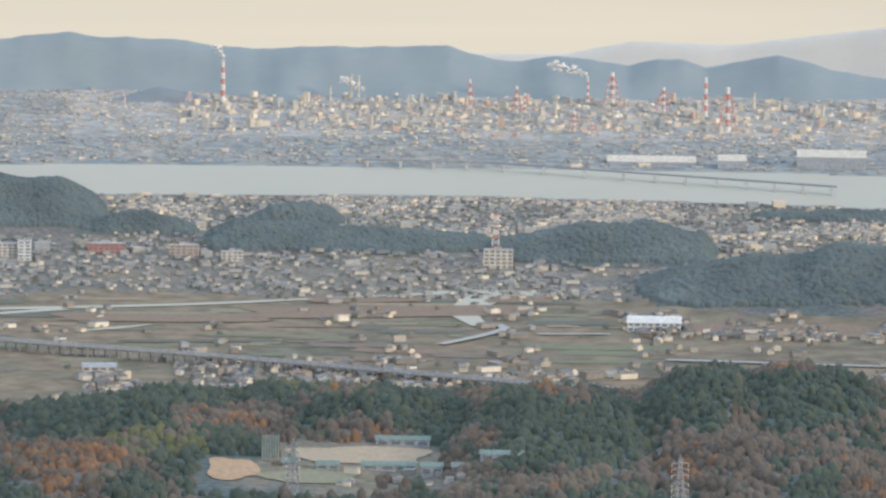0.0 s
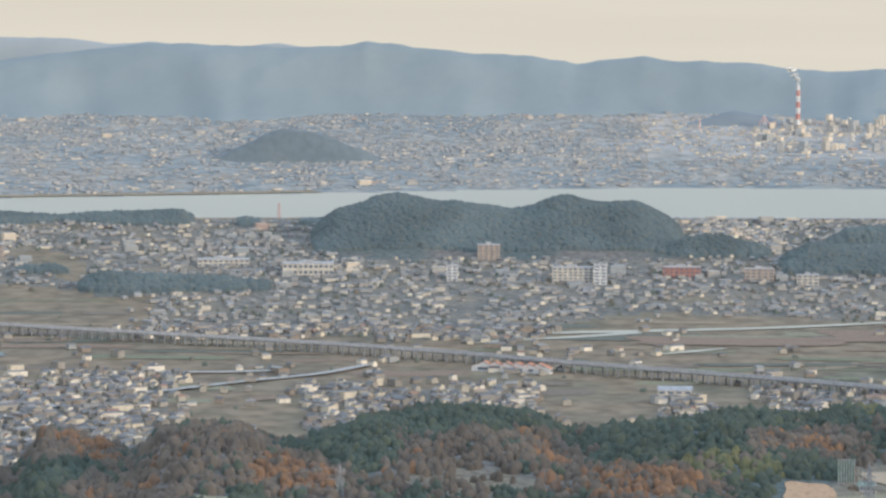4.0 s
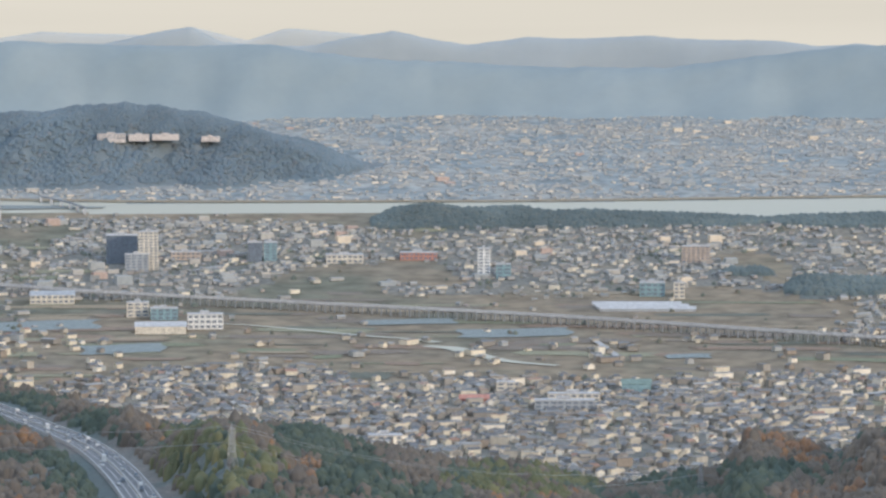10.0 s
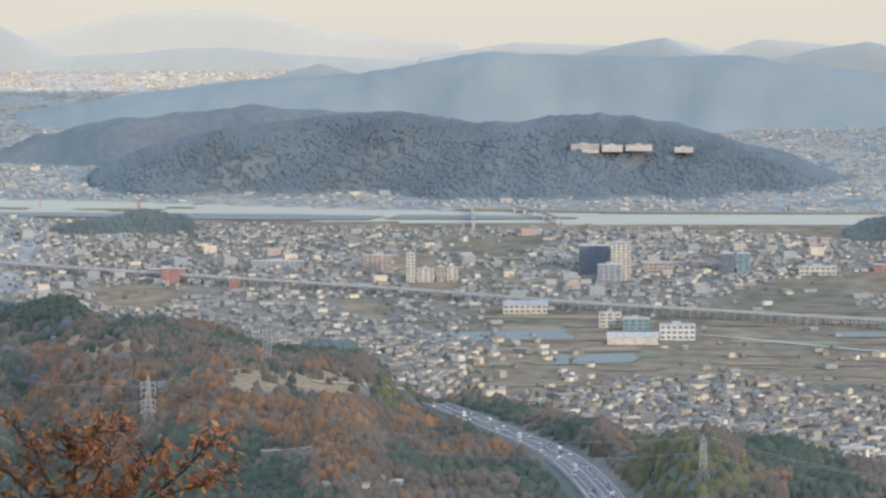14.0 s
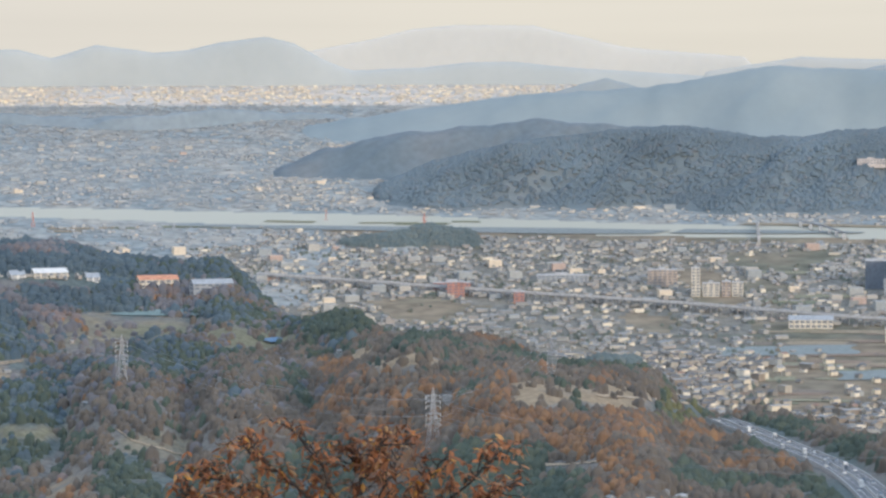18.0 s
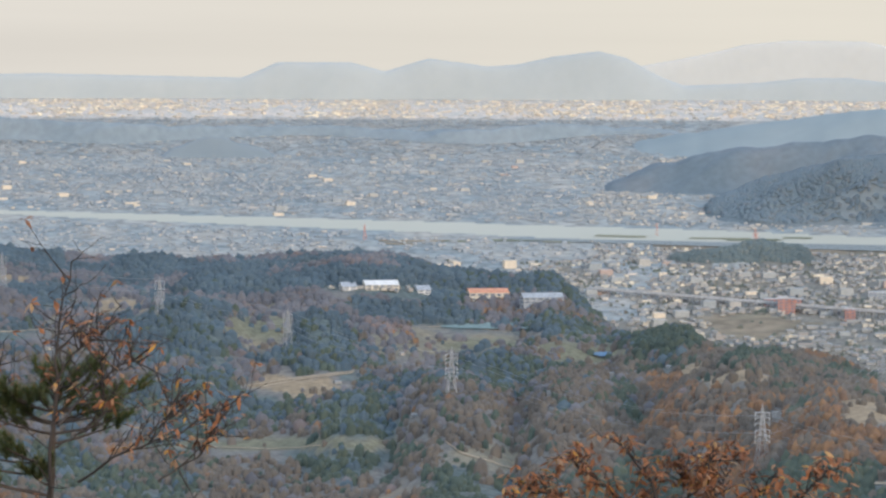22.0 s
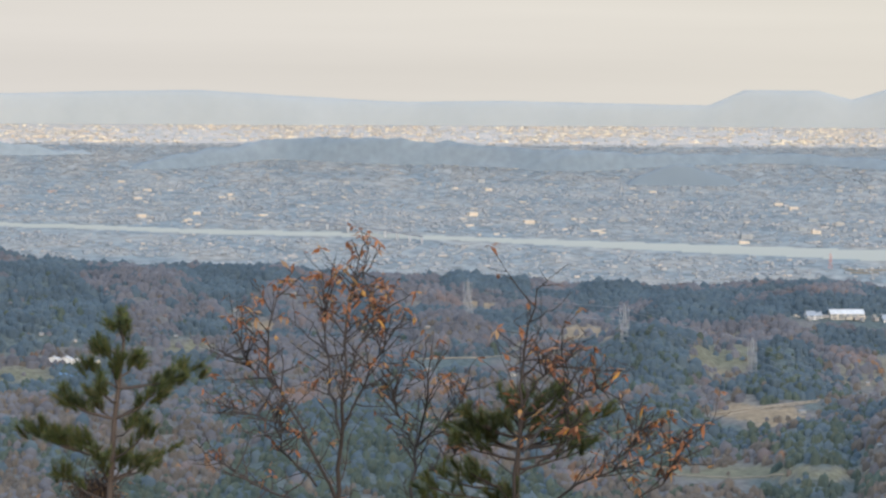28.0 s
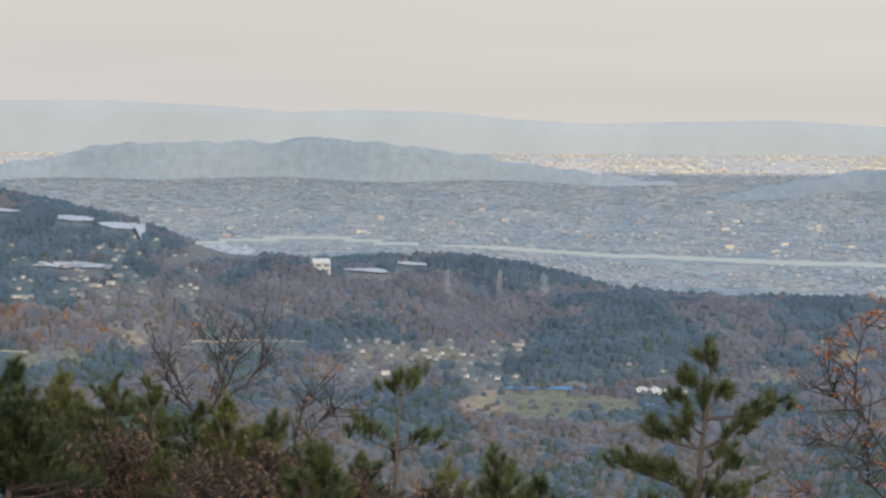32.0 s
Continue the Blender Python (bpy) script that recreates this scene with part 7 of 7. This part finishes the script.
def tuft(p, d, r, V, F_, L=0.11, n=110, needle=0.085, w=0.0036):
    """A pine shoot clothed in needles that stand out all round and lean forward near the tip."""
    d = d.normalized()
    a = d.cross(Vector((0.3, 0.8, 0.2))).normalized()
    b = d.cross(a)
    t, f, fw, ou, le = r.uniform(0, 6.28, n), r.uniform(0, 1, n), r.uniform(0.25, 0.85, n), r.uniform(0.45, 1.0, n), needle * r.uniform(0.65, 1.15, n)
    D, A, B_, P0 = (np.array(tuple(q)) for q in (d, a, b, p))
    o = np.cos(t)[:, None] * A + np.sin(t)[:, None] * B_
    nd = D * (fw + 0.5 * f)[:, None] + o * ou[:, None]
    nd /= np.linalg.norm(nd, axis=1)[:, None]
    s = np.cross(nd, o)
    s /= np.maximum(np.linalg.norm(s, axis=1), 1e-6)[:, None]
    q = P0 + D * (L * f)[:, None]
    V.append(np.stack([q - s * w, q + s * w, q + nd * le[:, None]], 1).reshape(-1, 3))


def pine(trunk, shoots, dist, seed, label, r0=0.03, foot=None, per=3, needles=NEEDLE):
    """trunk: key points; shoots: (degrees left, degrees up) of each tuft, joined to the stem by a limb."""
    r = np.random.RandomState(seed)
    root = tagged(new("young_pine"), label, "tree")
    pts = bend([fore(a, e, dist) for a, e in trunk], 16, r, 0.004)
    if foot is not None:
        pts = [Vector((pts[0].x, pts[0].y, foot))] + pts
    part("trunk", tubes("trunk", [(pts, np.linspace(r0, 0.008, len(pts)))], [PINE_BARK], 8), root, "slim grey-brown pine stem")
    rows, V, F_ = [], [], []
    for a, e in shoots:
        tip = fore(a, e, dist + r.normal(0, 0.2))
        j = min(range(len(pts)), key=lambda k: (pts[k] - tip).length + 0.9 * max(0, pts[k].z - tip.z + 0.12))
        limb = bend([pts[j], pts[j].lerp(tip, 0.6) - Vector((0, 0, 0.03)), tip], 7, r, 0.006)
        rows.append((limb, np.linspace(0.01, 0.005, 7)))
        out = (tip - pts[j])
        out = (out.normalized() if out.length > 0.05 else Vector((0, 0, 1))) + Vector((0, 0, 0.8))
        for k in range(per):
            dd = out.normalized() + Vector((r.normal(0, 0.45), r.normal(0, 0.45), r.normal(0.1, 0.3)))
            tuft(tip + Vector((r.normal(0, 0.03), r.normal(0, 0.04), r.normal(-0.02, 0.03))), dd, r, V, F_)
        for q in (3, 4, 5):
            tuft(limb[q], out.normalized() + Vector((r.normal(0, 0.4), r.normal(0, 0.4), 0.5)), r, V, F_, L=0.08, n=60)
    part("branching", tubes("branching", rows, [PINE_BARK]), root, "short pine limbs", "stuff")
    V = np.concatenate(V)
    part("needles", mesh("needles", V, np.arange(len(V)).reshape(-1, 3), [needles]), root, "green needle tufts", "stuff")
    return root


GROUND_NEAR = 289.0
leafy_tree([([(39.72, -6.60), (39.78, -5.69), (39.70, -4.93), (39.64, -4.24), (39.69, -3.55), (39.43, -2.33)], 0.022), ([(39.75, -5.77), (40.15, -4.93), (40.53, -4.24), (40.79, -3.86), (40.54, -2.83)], 0.014), ([(39.70, -4.85), (39.84, -4.24), (39.90, -3.56), (39.95, -2.94)], 0.01),
            ([(39.68, -4.78), (39.42, -4.16), (39.20, -3.78), (38.93, -3.36)], 0.01), ([(39.65, -4.24), (39.43, -3.55), (39.05, -3.09)], 0.007), ([(40.15, -4.93), (40.72, -4.63), (41.26, -4.47)], 0.008), ([(40.53, -4.24), (40.95, -3.94), (41.07, -3.56)], 0.007),
            ([(40.03, -5.84), (40.87, -5.54), (41.56, -5.08)], 0.01), ([(39.70, -3.86), (39.58, -3.10), (39.35, -2.64)], 0.006), ([(40.03, -5.54), (40.49, -5.08), (40.65, -4.47)], 0.008)], 30, 3, "slender leafless oak sapling with dry rust leaves at its top", leaves=0.85, leaf_from=-3.3, foot=GROUND_NEAR)
leafy_tree([([(38.76, -6.60), (38.73, -5.69), (38.69, -5.00), (38.47, -4.24), (38.60, -3.86)], 0.018), ([(38.69, -5.08), (38.96, -4.54), (39.08, -4.16)], 0.008), ([(38.69, -5.00), (38.27, -4.62), (37.97, -4.23)], 0.008), ([(38.73, -5.46), (38.19, -5.15), (37.81, -4.77)], 0.008)], 30.5, 5, "thin oak sapling with few dry leaves", leaves=0.16, foot=GROUND_NEAR)
leafy_tree([([(37.38, -6.59), (37.35, -5.60), (37.29, -4.61), (37.21, -3.70), (37.06, -2.87)], 0.016), ([(37.24, -5.07), (36.78, -4.53), (36.36, -4.22), (36.17, -4.22)], 0.009), ([(37.27, -5.37), (36.59, -4.99), (36.67, -3.84)], 0.008), ([(37.29, -4.46), (36.97, -4.00), (36.63, -3.84)], 0.006),
            ([(36.96, -5.83), (36.28, -5.37), (35.44, -5.13), (34.83, -4.73)], 0.011), ([(36.28, -5.37), (35.82, -5.06), (35.67, -4.81)], 0.006), ([(35.89, -5.82), (35.28, -5.43), (35.13, -4.98)], 0.007)], 28.5, 7, "low oak bush with orange-brown leaves", leaves=0.27, leafsize=0.085, foot=GROUND_NEAR)
rb = np.random.RandomState(23)
TIERS = [(37.2 + 1.05 * x, -4.62 + 0.26 * y - 0.16 * abs(x)) for x, y in rb.uniform(-1, 1, (24, 2))] + [(37.95 + 0.7 * x, -5.55 + 0.2 * y) for x, y in rb.uniform(-1, 1, (9, 2))] + [(37.05 + 0.3 * x, -4.36 + 0.12 * y) for x, y in rb.uniform(-1, 1, (6, 2))]
pine([(37.38, -6.59), (37.31, -5.53), (37.28, -4.46)], TIERS, 29.5, 9, "bushy young pine tangled in an oak bush", foot=GROUND_NEAR, per=2, needles=NEEDLE)
pine([(42.86, -6.60), (42.82, -5.54), (42.75, -4.47), (42.66, -3.86), (42.64, -3.48)], [(42.65, -3.45), (42.69, -3.37), (42.97, -3.67), (42.86, -3.75), (43.05, -3.98), (42.78, -3.98), (42.49, -3.86), (43.39, -4.40), (43.24, -4.47), (43.05, -4.43), (42.94, -4.24), (42.17, -4.25), (41.91, -4.09), (41.75, -4.02), (42.29, -4.36), (42.48, -4.70), (42.36, -4.85), (43.85, -4.81), (43.73, -4.89), (43.50, -4.93), (43.39, -4.89), (43.12, -4.97), (42.63, -5.20), (42.40, -5.23), (42.17, -5.20), (42.93, -5.31), (43.39, -5.46)], 30, 11, "young pine with an upright leader and open whorls", foot=GROUND_NEAR, per=4)
pine([(46.97, -6.22), (46.90, -5.16), (46.88, -4.55), (46.83, -3.94)], [(46.98, -3.82), (46.87, -3.72), (46.71, -3.69), (46.64, -3.78), (47.36, -4.33), (47.21, -4.43), (47.48, -4.41), (46.60, -4.51), (46.40, -4.53), (46.90, -4.70)], 36, 13, "small flat-topped pine on a bare stem", foot=GROUND_NEAR - 2)
leafy_tree([([(29.07, -7.52), (28.99, -6.61), (29.07, -6.07), (29.29, -5.61), (29.75, -5.23)], 0.02), ([(28.99, -6.76), (29.45, -6.15), (29.98, -5.76), (30.37, -5.53)], 0.012), ([(28.99, -6.68), (29.91, -6.22), (30.60, -5.99), (30.98, -5.91)], 0.012), ([(28.95, -6.61), (28.68, -6.08), (28.83, -5.54)], 0.011),
            ([(28.92, -6.68), (28.38, -6.15), (28.07, -5.47)], 0.012), ([(28.84, -6.76), (28.07, -6.31), (27.53, -5.70)], 0.012), ([(28.69, -6.84), (27.61, -6.38), (27.00, -5.85), (26.84, -5.62)], 0.012), ([(29.30, -6.76), (30.29, -6.29), (31.13, -6.21)], 0.01), ([(28.38, -6.15), (28.53, -5.70), (28.37, -5.47)], 0.007), ([(28.61, -6.76), (27.23, -6.31), (26.69, -6.08)], 0.01)],
           27, 15, "rust-leaved oak bush just below the lookout", leaves=0.85, leafsize=0.08, twig=0.15, foot=GROUND_NEAR)
leafy_tree([([(49.50, -5.46), (49.54, -4.40), (49.77, -3.87), (50.19, -3.11)], 0.02), ([(49.58, -4.32), (49.20, -3.87), (48.97, -3.18)], 0.014), ([(49.62, -4.17), (49.96, -3.87), (50.04, -3.49)], 0.01), ([(49.35, -4.10), (48.82, -3.71), (48.63, -3.33)], 0.01), ([(48.28, -5.16), (48.28, -4.47), (48.09, -3.94)], 0.012), ([(48.20, -4.70), (47.90, -4.24), (47.67, -4.09)], 0.009), ([(49.20, -3.94), (49.35, -3.49), (49.20, -3.26)], 0.008)],
           38, 17, "bare grey-twigged tree rising from pines", leaves=0.03, twig=0.4, foot=GROUND_NEAR - 3)
# the pine thicket: several young pines side by side
TOPS = [(52.69, -3.71), (52.09, -3.68), (51.41, -3.73), (50.80, -3.87), (50.19, -3.98), (49.65, -4.25), (49.12, -4.13), (48.59, -4.32), (47.97, -4.70), (47.36, -4.85), (46.21, -5.08), (45.52, -4.88), (44.98, -5.14), (53.30, -3.56), (53.98, -3.63)]
for k, (a_, e_) in enumerate(TOPS):
    r = np.random.RandomState(400 + k)
    sh = []
    for row in range(8):
        for q in range(3 + 2 * row):
            sh.append((a_ + r.normal(0, 0.07 + 0.075 * row), e_ - 0.04 - 0.19 * row + r.normal(0, 0.05)))
    pine([(a_ + 0.05, e_ - 1.9), (a_, e_ - 1.0), (a_, e_ - 0.05)], sh, 31 + r.uniform(0, 5), 500 + k, "dense young pine in a thicket below the lookout", foot=GROUND_NEAR - 2, per=2, needles=(NEEDLE, NEEDLE_DEEP, NEEDLE_BRIGHT, NEEDLE)[k % 4])
# withered scrub between the pines
for k, (a_, e_, w_) in enumerate([(52.1, -4.35, 0.7), (50.6, -4.5, 0.7), (49.3, -4.75, 0.6), (48.3, -4.6, 0.6), (47.6, -5.0, 0.6), (46.5, -5.25, 0.5), (51.5, -5.0, 0.7), (48.9, -5.3, 0.7), (43.1, -5.35, 0.35), (45.6, -5.3, 0.4)]):
    r = np.random.RandomState(700 + k)
    limbs = [([(a_, e_ - 1.5), (a_ + r.normal(0, 0.05), e_ - 0.8), (a_ + r.normal(0, 0.2), e_ - 0.1)], 0.018)]
    for q in range(9):
        x = r.uniform(-1, 1)
        limbs.append(([(a_, e_ - r.uniform(0.8, 1.4)), (a_ + 0.5 * w_ * x, e_ - 0.55), (a_ + w_ * x, e_ - r.uniform(0.0, 0.45) - 0.2 * abs(x))], 0.009))
    leafy_tree(limbs, 30.5 + r.uniform(0, 3), 720 + k, "brown withered scrub between young pines", twig=0.22, leaves=0.5 + 0.3 * (k % 2), leafsize=0.05, foot=GROUND_NEAR - 2, leaf=SCRUB_LEAF, name="scrub_bush")
